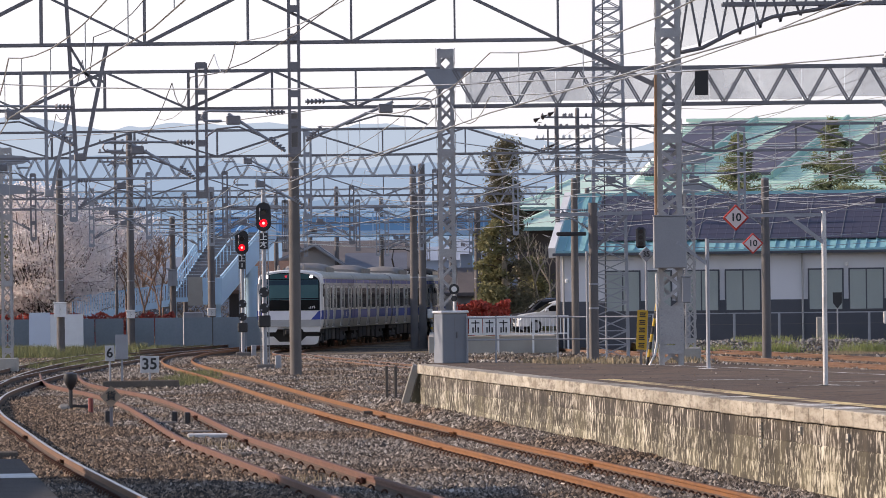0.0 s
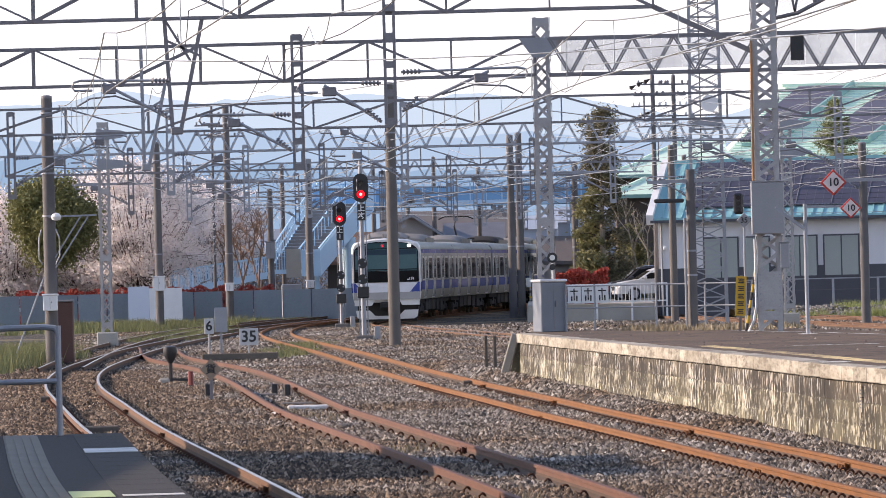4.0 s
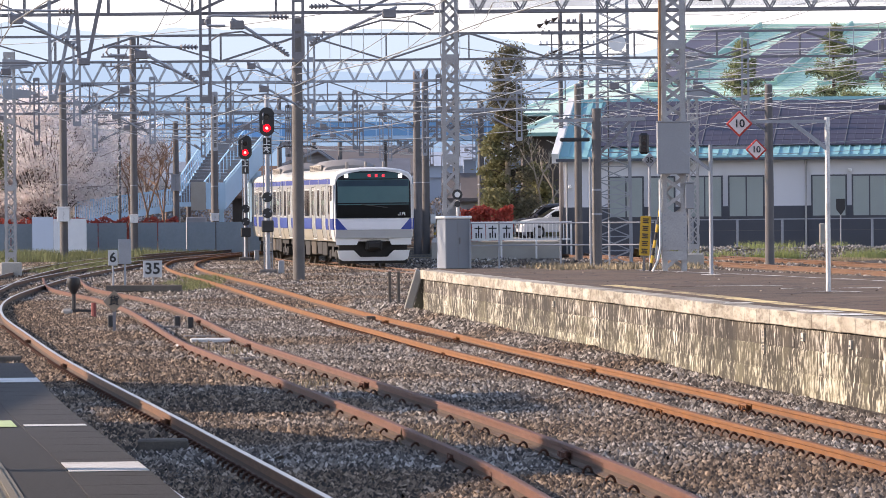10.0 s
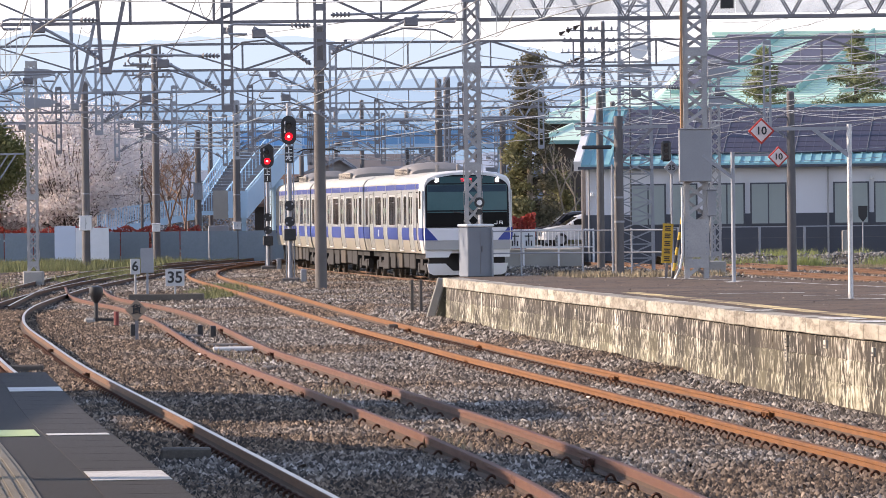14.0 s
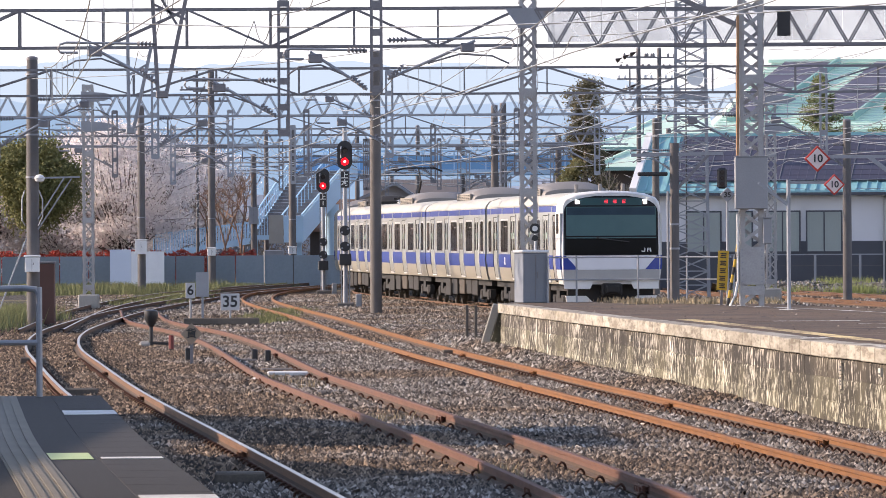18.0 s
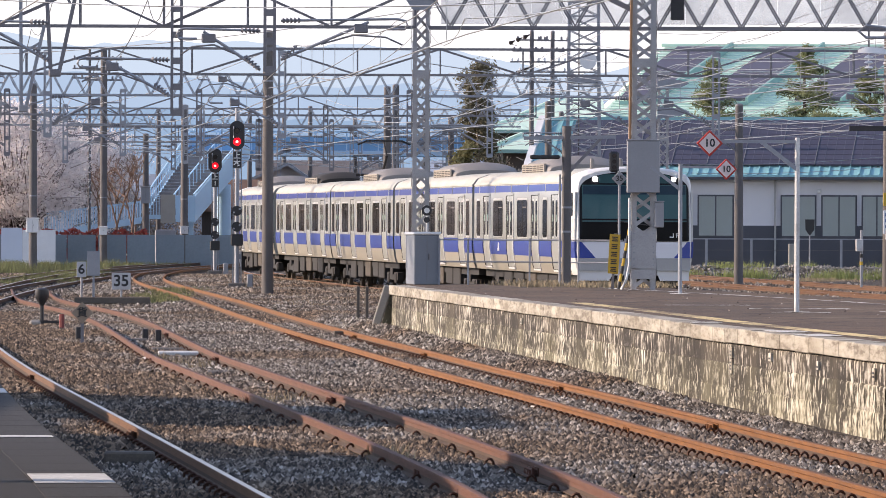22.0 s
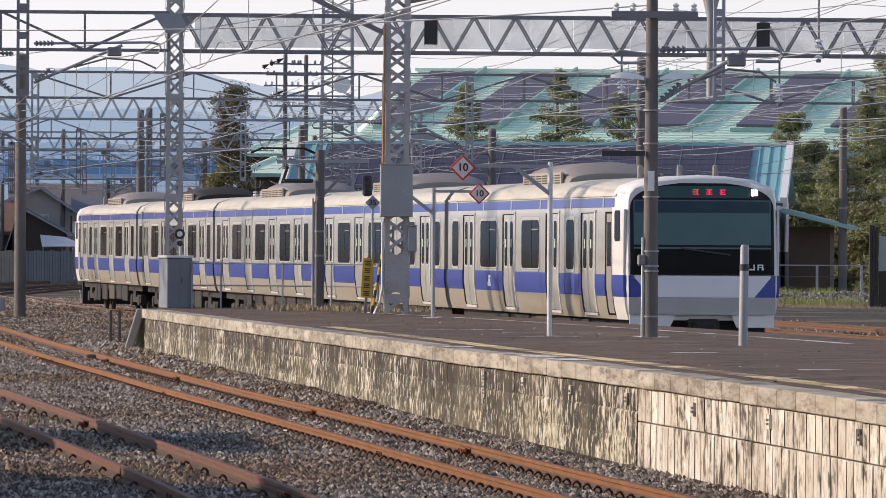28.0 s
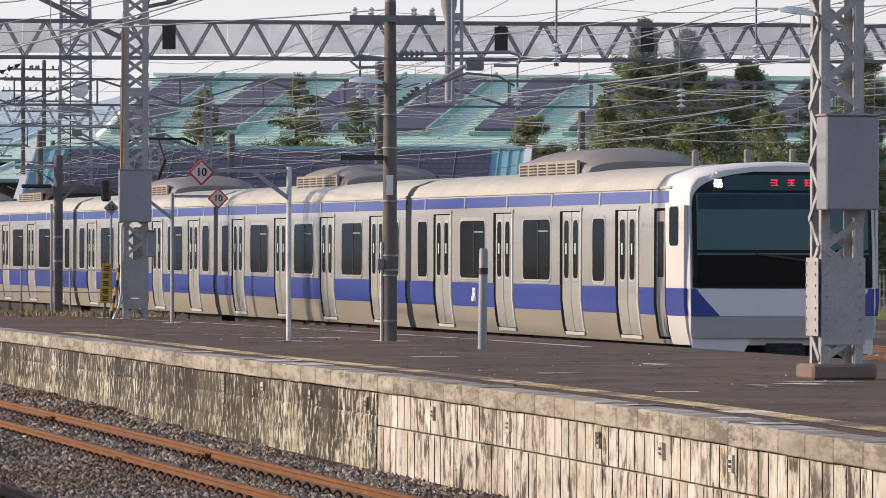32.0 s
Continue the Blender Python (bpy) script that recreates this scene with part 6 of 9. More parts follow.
GLASS_DIM = mat("dim window glass", (0.10, 0.105, 0.115), (0.07, 0.073, 0.08), 0.6, 0.25)
GLASS_FAR = mat("grey-green window glass", (0.36, 0.41, 0.39), (0.24, 0.275, 0.265), 0.35, 0.25)
BLUE_STEEL = mat("light blue bridge paint", (0.18, 0.42, 0.66), (0.13, 0.33, 0.55), 0.8, 0.55)
BLUE_PALE = mat("pale blue bridge paint", (0.44, 0.66, 0.82), (0.36, 0.56, 0.72), 0.8, 0.55)
PANEL_GREY = mat("grey-blue fence panels", (0.23, 0.28, 0.31), (0.17, 0.21, 0.24), 0.7, 0.7, 0, 0.1, 8, vary=0.12)
BARK = mat("dark bark", (0.10, 0.075, 0.06), (0.06, 0.045, 0.038), 3, 0.95, 0, 0.5, 20)
# needle green is paled to paint in the haze around distant pines
LEAF_PINE = mat("pine needles paled for haze", (0.36, 0.385, 0.20), (0.18, 0.205, 0.115), 1.2, 0.85, 0, vary=0.35, island=True, thin=0.4)
LEAF_DARK = mat("dark conifer needles", (0.22, 0.19, 0.115), (0.10, 0.092, 0.06), 1.2, 0.85, 0, vary=0.35, island=True, thin=0.2)
LEAF_OLIVE = mat("olive green leaves", (0.285, 0.27, 0.13), (0.15, 0.145, 0.075), 1.2, 0.85, 0, vary=0.35, island=True, thin=0.25)
LEAF_GREEN = mat("evergreen leaves", (0.27, 0.255, 0.095), (0.095, 0.105, 0.045), 1.2, 0.85, 0, vary=0.35, island=True, thin=0.15)
BLOSSOM_TWIG = mat("grey-brown cherry twigs", (0.38, 0.32, 0.30), (0.25, 0.21, 0.19), 3, 0.9, 0, 0.3, 20)
BLOSSOM = mat("pale pink blossom", (0.91, 0.855, 0.835), (0.81, 0.745, 0.725), 0.9, 0.9, 0, vary=0.08, island=True, thin=0.4)
HEDGE_RED = mat("red young leaves", (0.52, 0.085, 0.055), (0.30, 0.05, 0.04), 1.5, 0.85, 0, vary=0.3, island=True)
GRASS = mat("spring grass", (0.235, 0.245, 0.105), (0.12, 0.125, 0.06), 1.0, 0.95, 0, vary=0.4, island=True)
STRAW = mat("dry grass", (0.40, 0.32, 0.20), (0.24, 0.185, 0.12), 1.0, 0.95, 0, vary=0.35, island=True)


def leaf_mesh(name, centres, size, material, flat=0.0, tall=1.0, seed=1, thin=0.5):
    """Many small four-cornered leaves or sprays at the given places."""
    rng = np.random.default_rng(seed)
    n = len(centres)
    a = rng.normal(size=(n, 3))
    a[:, 2] *= 1 - flat
    a /= np.linalg.norm(a, axis=1)[:, None]
    b = np.cross(a, rng.normal(size=(n, 3)))
    b /= np.linalg.norm(b, axis=1)[:, None]
    b[:, 2] *= tall
    s = size * (0.6 + 0.8 * rng.random((n, 1)))
    v = np.stack([centres - a * s, centres + b * s * thin, centres + a * s, centres - b * s * thin], 1).reshape(-1, 3)
    me = bpy.data.meshes.new(name)
    me.vertices.add(4 * n)
    me.vertices.foreach_set("co", v.astype(np.float32).ravel())
    me.loops.add(4 * n)
    me.loops.foreach_set("vertex_index", np.arange(4 * n, dtype=np.int32))
    me.polygons.add(n)
    me.polygons.foreach_set("loop_start", np.arange(0, 4 * n, 4, dtype=np.int32))
    me.materials.append(material)
    me.update(calc_edges=True)
    return me


def conifer(label, x, y, h, r, material, seed, bare=0.15, droop=0.35, name="conifer_tree", count=90, per=70, size=0.17, gaps=0.12, taper=0.80, lush=0.09):
    rng = np.random.default_rng(seed)
    t = thing(name, label, "tree", pose(x, y, GROUND_Z))
    part("trunk", Shape().bar((0, 0, 0), (rng.normal(0, 0.1), 0, h * 0.97), 0.035 * h + 0.08, n=8, end=0.15), BARK, t)
    limbs, pts = Shape(), []
    whorls = max(8, int(count / 5))
    for k in range(whorls):
        f = bare + (1 - bare) * (k + 0.3 * rng.random()) / whorls
        g = (f - bare) / (1 - bare)
        for i in range(5):
            if rng.random() < gaps:
                continue
            z = f * h + 0.10 * rng.normal()
            reach = r * (1.0 - g) ** taper * (0.35 + 0.85 * rng.random()) + 0.14
            a = 6.283 * (i + 0.6 * rng.random()) / 5 + 1.3 * k
            along_ = lambda u: np.stack([math.cos(a) * reach * u, math.sin(a) * reach * u, z + reach * ((0.15 + 0.5 * g) * u - (0.20 + droop * (1 - g)) * u * u)], -1)
            limbs.tube([tuple(p) for p in along_(np.array([0.0, 0.35, 0.7, 0.95]))], 0.045, 4)
            u = (0.10 + 0.90 * rng.random(per) ** 0.85)
            # sprays sit on side twigs that spread flat from the branch
            side = rng.normal(0, 1, per) * (0.10 + 0.24 * reach * u * (1.15 - u))
            p = along_(u) + np.stack([-math.sin(a) * side, math.cos(a) * side, lush * rng.normal(size=per) - 0.10 * np.abs(side)], -1)
            pts.append(p)
    part("branchwork", limbs, BARK, t)
    part("crown", leaf_mesh("crown", np.concatenate(pts), size, material, 0.25, seed=seed, thin=0.18), None, t)
    return t


def broadleaf(label, x, y, h, r, material, seed, trunk=0.35, clumps=60, per=130, size=0.13, name="broadleaf_tree", squash=0.75, loose=0.55, twigs=0):
    rng = np.random.default_rng(seed)
    t = thing(name, label, "tree", pose(x, y, GROUND_Z))
    part("trunk", Shape().bar((0, 0, 0), (0.15, 0, h * trunk), 0.05 * h, n=8, end=0.7), BARK, t)
    limbs, pts = Shape(), []
    mid = np.array([0.15, 0, h * trunk])
    cz = h * trunk + (h - h * trunk) * 0.5
    for i in range(clumps):
        d = rng.normal(size=3)
        d /= np.linalg.norm(d)
        c = np.array([0, 0, cz]) + d * np.array([r, r, (h - h * trunk) * 0.5]) * (0.45 + 0.55 * rng.random() ** 0.5)
        if i % 2 == 0:
            k = mid + (c - mid) * 0.5 + rng.normal(0, 0.2, 3)
            limbs.tube([mid, k, c], 0.045, 4)
        pts.append(c + rng.normal(0, 1, (per, 3)) * np.array([loose, loose, loose * squash]) * (0.6 + 0.6 * rng.random()))
    part("branchwork", limbs, BARK, t)
    if twigs:
        # slender shoots that show between the blossoms
        shoots = Shape()
        for i in range(twigs):
            c = pts[i % len(pts)].mean(axis=0)
            d = (c - mid) / np.linalg.norm(c - mid) * np.array([1, 1, 0.5]) + rng.normal(0, 0.45, 3)
            a = c + rng.normal(0, 0.35, 3)
            shoots.bar(a, a + d * (0.5 + 0.8 * rng.random()), 0.055, n=3, end=0.3)
        part("shootwork", shoots, BLOSSOM_TWIG, t, "grey-brown slender shoots")["kind"] = "stuff"
    part("crown", leaf_mesh("crown", np.concatenate(pts), size, material, seed=seed), None, t)
    return t


def low_building():
    """Long single-storey building: white wall over a dark base, turquoise roof with solar panels."""
    b = thing("building_low", "low white building with slate base and solar roof", "building")
    X0, Y0, Y1, EAVE, RIDGE, YR, TURN = 5.2, 260.0, 270.0, 4.12, 6.55, 265.0, radians(9.0)
    # places along the turned front wall, fitted to keep each x's line of sight
    run = lambda x: X0 + (x - X0) / (math.cos(TURN) + x * math.sin(TURN) / Y0)
    X1 = run(26.75)
    b.matrix_basis = Matrix.Translation((X0, Y0, 0)) @ Matrix.Rotation(-TURN, 4, "Z") @ Matrix.Translation((-X0, -Y0, 0))
    part("wall", Shape().box(X0, X1, Y0, Y1, 2.0, EAVE), WALL_WHITE, b)
    part("base", Shape().box(X0 - 0.03, X1 + 0.03, Y0 - 0.04, Y1, GROUND_Z, 2.0), WALL_NAVY, b, "dark slate wainscot")
    gab = Shape()
    for x in (X0, X1):
        gab.add([(x, Y0, EAVE), (x, Y1, EAVE), (x, YR, RIDGE)], [(0, 1, 2)])
    part("gable", gab, WALL_WHITE, b)
    th = 0.14
    roof = Shape().add([(X0 - 0.25, Y0 - 0.5, EAVE - 0.05), (X1 + 0.3, Y0 - 0.5, EAVE - 0.05), (X1 + 0.3, YR, RIDGE), (X0 - 0.25, YR, RIDGE), (X0 - 0.25, Y0 - 0.5, EAVE - 0.05 + th), (X1 + 0.3, Y0 - 0.5, EAVE - 0.05 + th), (X1 + 0.3, YR, RIDGE + th), (X0 - 0.25, YR, RIDGE + th)], [(0, 3, 2, 1), (4, 5, 6, 7), (0, 1, 5, 4), (1, 2, 6, 5), (2, 3, 7, 6), (3, 0, 4, 7)])
    roof.add([(X0 - 0.25, YR, RIDGE + th), (X1 + 0.3, YR, RIDGE + th), (X1 + 0.3, Y1 + 0.4, EAVE), (X0 - 0.25, Y1 + 0.4, EAVE)], [(0, 1, 2, 3)])
    rf = part("roof", roof, TURQ, b, "turquoise standing-seam roof")
    slope = (RIDGE - EAVE + 0.05) / (YR - Y0 + 0.5)
    onroof = lambda x, v, up: (x, Y0 - 0.5 + v, EAVE - 0.05 + th + v * slope + up)
    x = X0 - 0.2
    while x < X1 + 0.3:
        part("seam", Shape().bar(onroof(x, 0.0, 0.03), onroof(x, 5.45, 0.03), 0.05, 0.06), TURQ, rf)
        x += 0.44
    part("ridge_cap", Shape().bar((X0 - 0.25, YR, RIDGE + th + 0.06), (X1 + 0.3, YR, RIDGE + th + 0.06), 0.25, 0.14), TURQ, rf)
    for x in (X0 - 0.28, X1 + 0.33):
        part("barge_board", Shape().bar(onroof(x, -0.1, -0.02), onroof(x, 5.5, -0.02), 0.30, 0.46), WHITE_PAINT, rf, "white barge board")
    part("gutter", Shape().box(X0 - 0.25, X1 + 0.3, Y0 - 0.62, Y0 - 0.5, EAVE - 0.12, EAVE + 0.0), WALL_NAVY, b, "dark gutter")
    for i in range(12):
        px = X0 + 1.35 + i * 1.57
        p = Shape().add([onroof(px, 0.75, 0.08), onroof(px + 1.53, 0.75, 0.08), onroof(px + 1.53, 5.15, 0.08), onroof(px, 5.15, 0.08), onroof(px, 0.75, 0.14), onroof(px + 1.53, 0.75, 0.14), onroof(px + 1.53, 5.15, 0.14), onroof(px, 5.15, 0.14)], [(0, 3, 2, 1), (4, 5, 6, 7), (0, 1, 5, 4), (1, 2, 6, 5), (2, 3, 7, 6), (3, 0, 4, 7)])
        sp = part("solar_panel", p, SOLAR, rf, "dark blue solar panel strip")
        part("frame_bar", Shape().bar(onroof(px - 0.02, 0.75, 0.16), onroof(px - 0.02, 5.15, 0.16), 0.035, 0.02), STEEL_DARK, sp)
        cells = Shape()
        for k in steps(1.2, 4.75, 0.51):
            cells.bar(onroof(px, k, 0.145), onroof(px + 1.53, k, 0.145), 0.022, 0.012)
        for k in (0.38, 0.765, 1.15):
            cells.bar(onroof(px + k, 0.76, 0.145), onroof(px + k, 5.14, 0.145), 0.022, 0.012)
        part("cell_frame", cells, CELL_EDGE, sp, "thin dark frame grid")
    for x0, x1 in ((7.16, 8.72), (8.94, 10.1), (10.6, 12.18), (12.41, 14.01), (16.05, 17.62), (17.83, 19.4), (19.6, 20.95)):
        x0, x1 = run(x0), run(x1)
        w = part("window", Shape().box(x0, x1, Y0 - 0.08, Y0 - 0.045, 1.48, 3.34), WALL_NAVY, b, "dark framed sliding window")
        m = (x0 + x1) / 2
        for a, c in ((x0 + 0.07, m - 0.03), (m + 0.03, x1 - 0.07)):
            part("pane", Shape().box(a, c, Y0 - 0.095, Y0 - 0.082, 1.56, 3.27), GLASS_FAR, w)
    for x0, x1 in ((23.18, 23.93), (24.18, 24.93), (25.13, 25.85)):
        x0, x1 = run(x0), run(x1)
        w = part("window", Shape().box(x0, x1, Y0 - 0.08, Y0 - 0.045, 1.82, 2.70), WALL_NAVY, b, "small dark window")
        part("pane", Shape().box(x0 + 0.05, x1 - 0.05, Y0 - 0.095, Y0 - 0.082, 1.88, 2.64), GLASS_DIM, w)
    for x in (run(15.82), run(21.3), X1 - 0.1, X0 + 0.15):
        part("downpipe", Shape().bar((x, Y0 - 0.1, GROUND_Z), (x, Y0 - 0.1, EAVE - 0.1), 0.09, n=8), GREY_FRONT, b)
    for x, z in ((17.75, 3.52), (22.7, 3.55), (23.4, 2.9), (21.9, 3.0), (5.5, 2.9)):
        x = run(x)
        part("vent_hood", Shape().soft(x - 0.08, x + 0.08, Y0 - 0.18, Y0 - 0.0, z - 0.08, z + 0.08, 0.03), WHITE_PAINT, b)
    # lean-to porch on the far end
    part("porch_roof", Shape().add([(X1 + 0.2, 261, 3.9), (X1 + 3.2, 261, 3.15), (X1 + 3.2, 268, 3.15), (X1 + 0.2, 268, 3.9), (X1 + 0.2, 261, 3.7), (X1 + 3.2, 261, 2.98), (X1 + 3.2, 268, 2.98), (X1 + 0.2, 268, 3.7)], [(0, 1, 2, 3), (4, 7, 6, 5), (0, 4, 5, 1), (1, 5, 6, 2), (2, 6, 7, 3), (3, 7, 4, 0)]), TEAL, b, "teal porch roof")
    part("porch_wall", Shape().box(X1 + 0.4, X1 + 2.2, 263, 267, GROUND_Z, 3.1), mat("brown porch wood", (0.13, 0.085, 0.06), (0.09, 0.06, 0.045), 2, 0.8), b)


def big_roof_hall():
    """Tall hall behind, whose mint roof carries slanted solar arrays."""
    b = thing("building_hall", "large hall with mint roof and slanted solar arrays", "building")
    E0, E1, YE, YR = 7.65, 12.3, 330.0, 347.0
    part("wall", Shape().box(11.0, 62, YE + 1, YE + 34, GROUND_Z, E0), WALL_WHITE, b)
    roof = Shape().add([(9.9, YE, E0), (63, YE, E0), (63, YR, E1), (14.6, YR, E1), (9.9, YE, E0 - 0.3), (63, YE, E0 - 0.3)], [(0, 1, 2, 3), (4, 5, 1, 0)])
    roof.add([(9.9, YE, E0), (14.6, YR, E1), (9.9, YE + 35, E0)], [(0, 1, 2)])
    roof.add([(14.6, YR, E1), (63, YR, E1), (63, YE + 35, E0), (9.9, YE + 35, E0)], [(0, 1, 2, 3)])
    rf = part("roof", roof, MINT, b, "mint green roof")
    at = lambda x, f, up=0.06: (x, YE + (YR - YE) * f, E0 + (E1 - E0) * f + up)
    part("eave_band", Shape().box(9.8, 63, YE - 0.3, YE, E0 - 0.45, E0 - 0.02), TEAL, b, "teal eave band")
    part("ridge_cap", Shape().bar(at(14.4, 1.0, 0.12), at(63, 1.0, 0.12), 0.4, 0.2), MINT, rf)
    for f in steps(0.03, 0.97, 0.033):
        part("lap_joint", Shape().bar(at(10.2 + 4 * f, f, 0.02), at(63, f, 0.02), 0.10, 0.07), MINT, rf)
    for i in range(9):
        fold = lambda f: 11.79 + 5.34 * i + 6.9 * f
        for f0, f1, w0, w1 in ((0.26, 0.60, 2.55, 2.65), (0.615, 0.95, 2.65, 2.75)):
            r0, r1 = fold(f0) - 0.30, fold(f1) - 0.30
            l0, l1 = max(r0 - w0, 10.3 + 4.8 * f0), max(r1 - w1, 10.3 + 4.8 * f1)
            p = Shape().add([at(l0, f0, 0.1), at(r0, f0, 0.1), at(r1, f1, 0.1), at(l1, f1, 0.1), at(l0, f0, 0.25), at(r0, f0, 0.25), at(r1, f1, 0.25), at(l1, f1, 0.25)], [(0, 3, 2, 1), (4, 5, 6, 7), (0, 1, 5, 4), (1, 2, 6, 5), (2, 3, 7, 6), (3, 0, 4, 7)])
            sp = part("solar_module", p, SOLAR_FAR, rf, "solar array with purple-grey reflection painted in")
            for k in (0.5, 1.0):
                m = f0 + (f1 - f0) * k
                part("frame_bar", Shape().bar(at(l0 + (l1 - l0) * k, m, 0.28), at(r0 + (r1 - r0) * k, m, 0.28), 0.06), WHITE_WORN, sp)
        part("roof_fold", Shape().bar(at(fold(0.22), 0.22, 0.25), at(fold(0.98), 0.98, 0.25), 0.14, 0.40), TEAL, rf, "teal slanted roof fold")
        part("roof_fold", Shape().bar(at(max(fold(0.22) - 3.0, 11.5), 0.22, 0.12), at(fold(0.22), 0.22, 0.12), 0.12, 0.2), TEAL, rf, "teal panel base")
    for x in (15, 21, 27, 33):
        part("snow_guard", Shape().box(x, x + 5.2, YE + 1.2, YE + 1.25, E0 + 0.3, E0 + 0.5), MINT, rf)


def small_house(label, x, y, w, d, eave, ridge, wall, roofm, name="house", win=True):
    h = thing(name, label, "house")
    part("wall", Shape().box(x, x + w, y, y + d, GROUND_Z, eave), wall, h)
    part("roof", Shape().add([(x - 0.4, y - 0.5, eave - 0.1), (x + w + 0.4, y - 0.5, eave - 0.1), (x + w + 0.4, y + d / 2, ridge), (x - 0.4, y + d / 2, ridge), (x - 0.4, y + d + 0.5, eave - 0.1), (x + w + 0.4, y + d + 0.5, eave - 0.1), (x - 0.4, y - 0.5, eave - 0.3), (x + w + 0.4, y - 0.5, eave - 0.3)], [(0, 1, 2, 3), (3, 2, 5, 4), (6, 7, 1, 0), (0, 3, 4), (1, 5, 2)]), roofm, h)
    if win:
        for i in range(max(1, int(w / 2.5))):
            wx = x + (i + 0.5) * w / max(1, int(w / 2.5))
            ww = part("window", Shape().box(wx - 0.6, wx + 0.6, y - 0.06, y - 0.02, eave - 1.9, eave - 0.7), WALL_NAVY, h)
            part("pane", Shape().box(wx - 0.53, wx + 0.53, y - 0.08, y - 0.062, eave - 1.83, eave - 0.77), GLASS_FAR, ww)
    return h


low_building()
big_roof_hall()
TILE_BLUE = mat("blue-grey roof tiles", (0.15, 0.155, 0.18), (0.09, 0.095, 0.115), 1.5, 0.6)
TILE_BROWN = mat("brown roof tiles", (0.18, 0.155, 0.145), (0.125, 0.11, 0.105), 1.5, 0.7)
TILE_GREY = mat("grey roof tiles", (0.20, 0.205, 0.22), (0.14, 0.145, 0.16), 1.5, 0.6)
SOFFIT = mat("dark brown soffit boards", (0.12, 0.095, 0.085), (0.08, 0.065, 0.058), 1, 0.85)


def hip_house(label, x0, x1, y0, d, eave, ridge, hip):
    """A plain block under a hipped roof with a deep dark soffit."""
    h = thing("house", label, "house")
    part("wall", Shape().box(x0 + 0.9, x1, y0 + 0.8, y0 + d - 0.8, GROUND_Z, eave - 0.12), SOFFIT, h)
    part("soffit", Shape().box(x0 + 0.1, x1, y0 + 0.1, y0 + d - 0.1, eave - 0.16, eave - 0.02), SOFFIT, h, "dark soffit")
    m = y0 + d / 2
    part("roof", Shape().add([(x0, y0, eave), (x1, y0, eave), (x1, m, ridge), (x0 + hip, m, ridge), (x1, y0 + d, eave), (x0, y0 + d, eave)], [(0, 1, 2, 3), (0, 3, 5), (5, 3, 2, 4)]), MINT, h, "mint green hipped roof")
    part("eave_trim", Shape().box(x0 - 0.05, x1, y0 - 0.08, y0, eave - 0.14, eave + 0.04), TEAL, h, "teal eave trim")
    part("hip_cap", Shape().bar((x0, y0, eave + 0.04), (x0 + hip, m, ridge + 0.04), 0.14), MINT, h)
    return h


hip_house("low hall with mint green hipped roof", 3.05, 12.0, 300, 8, 6.72, 7.42, 2.3)
hip_house("small annex with mint green hipped roof", 3.35, 6.2, 288, 6, 5.58, 6.40, 1.9)
hip_house("wing of a hall with mint green hipped roof", 5.4, 10.4, 322, 14, 7.75, 8.95, 2.6)
# haze before the houses is painted in as a paler, greyer siding
SIDING = mat("grey-beige siding paled for haze", (0.40, 0.375, 0.355), (0.31, 0.29, 0.275), 0.6, 0.85)


def gable_house(label, x0, x1, y, d, eave, ridge, wall, roofm, windows=(), peak=0.5):
    """A house whose gable faces the tracks, with roof slabs that overhang it."""
    h = thing("house", label, "house")
    xm = x0 + (x1 - x0) * peak
    part("wall", Shape().loft([[(x0, q, GROUND_Z), (x1, q, GROUND_Z), (x1, q, eave), (xm, q, ridge), (x0, q, eave)] for q in (y, y + d)]), wall, h)
    for xe in (x0, x1):
        k = (eave - ridge) / (xe - xm)
        xo = xe + 0.45 * (1 if xe > xm else -1)
        zo = ridge + k * (xo - xm)
        part("roof", Shape().loft([[(xm, q, ridge + 0.03), (xo, q, zo + 0.03), (xo, q, zo + 0.17), (xm, q, ridge + 0.20)] for q in (y - 0.45, y + d + 0.45)]), roofm, h)
        part("barge_board", Shape().bar((xm, y - 0.48, ridge + 0.06), (xo, y - 0.48, zo + 0.06), 0.05, 0.13), STEEL_GREY, h, "grey barge board")
    for wx, wz, ww, wh in windows:
        w = part("window", Shape().box(wx - ww / 2, wx + ww / 2, y - 0.07, y - 0.02, wz - wh / 2, wz + wh / 2), WALL_WHITE, h, "pale framed window")
        for q in (-0.25, 0.25):
            part("pane", Shape().box(wx + q * ww - ww * 0.2, wx + q * ww + ww * 0.2, y - 0.09, y - 0.072, wz - wh * 0.4, wz + wh * 0.4), GLASS_FAR, w)
    return h


gable_house("beige-grey house with a plain gable wall", -10.4, -5.75, 352, 8, 4.15, 5.35, SIDING, TILE_GREY, ((-7.35, 3.55, 0.6, 0.55), (-9.2, 3.4, 0.8, 0.7)), 0.62)
gable_house("dark shed-like house with slate roof", -8.95, -5.9, 342.5, 6, 2.75, 4.15, mat("dark brown boards", (0.085, 0.065, 0.055), (0.05, 0.04, 0.035), 1.5, 0.85, 0, 0.3, 9, stretch=(6, 6, 0.6)), TILE_BLUE, (), 0.15)
small_house("old house with orange-brown tile roof", -12.4, 346, 3.4, 6, 2.9, 4.5, mat("dark brown boards", (0.085, 0.065, 0.055)), mat("orange-brown roof tiles", (0.23, 0.13, 0.09), (0.13, 0.08, 0.06), 1.5, 0.8, 0, 0.4, 9))
small_house("brown house with blue tile roof", -5.35, 352, 2.9, 6, 4.05, 4.95, SIDING, TILE_BLUE)
awning = thing("awning", "pale sagging sheet awning before a dark house", "awning", pose(0, 0, 0))
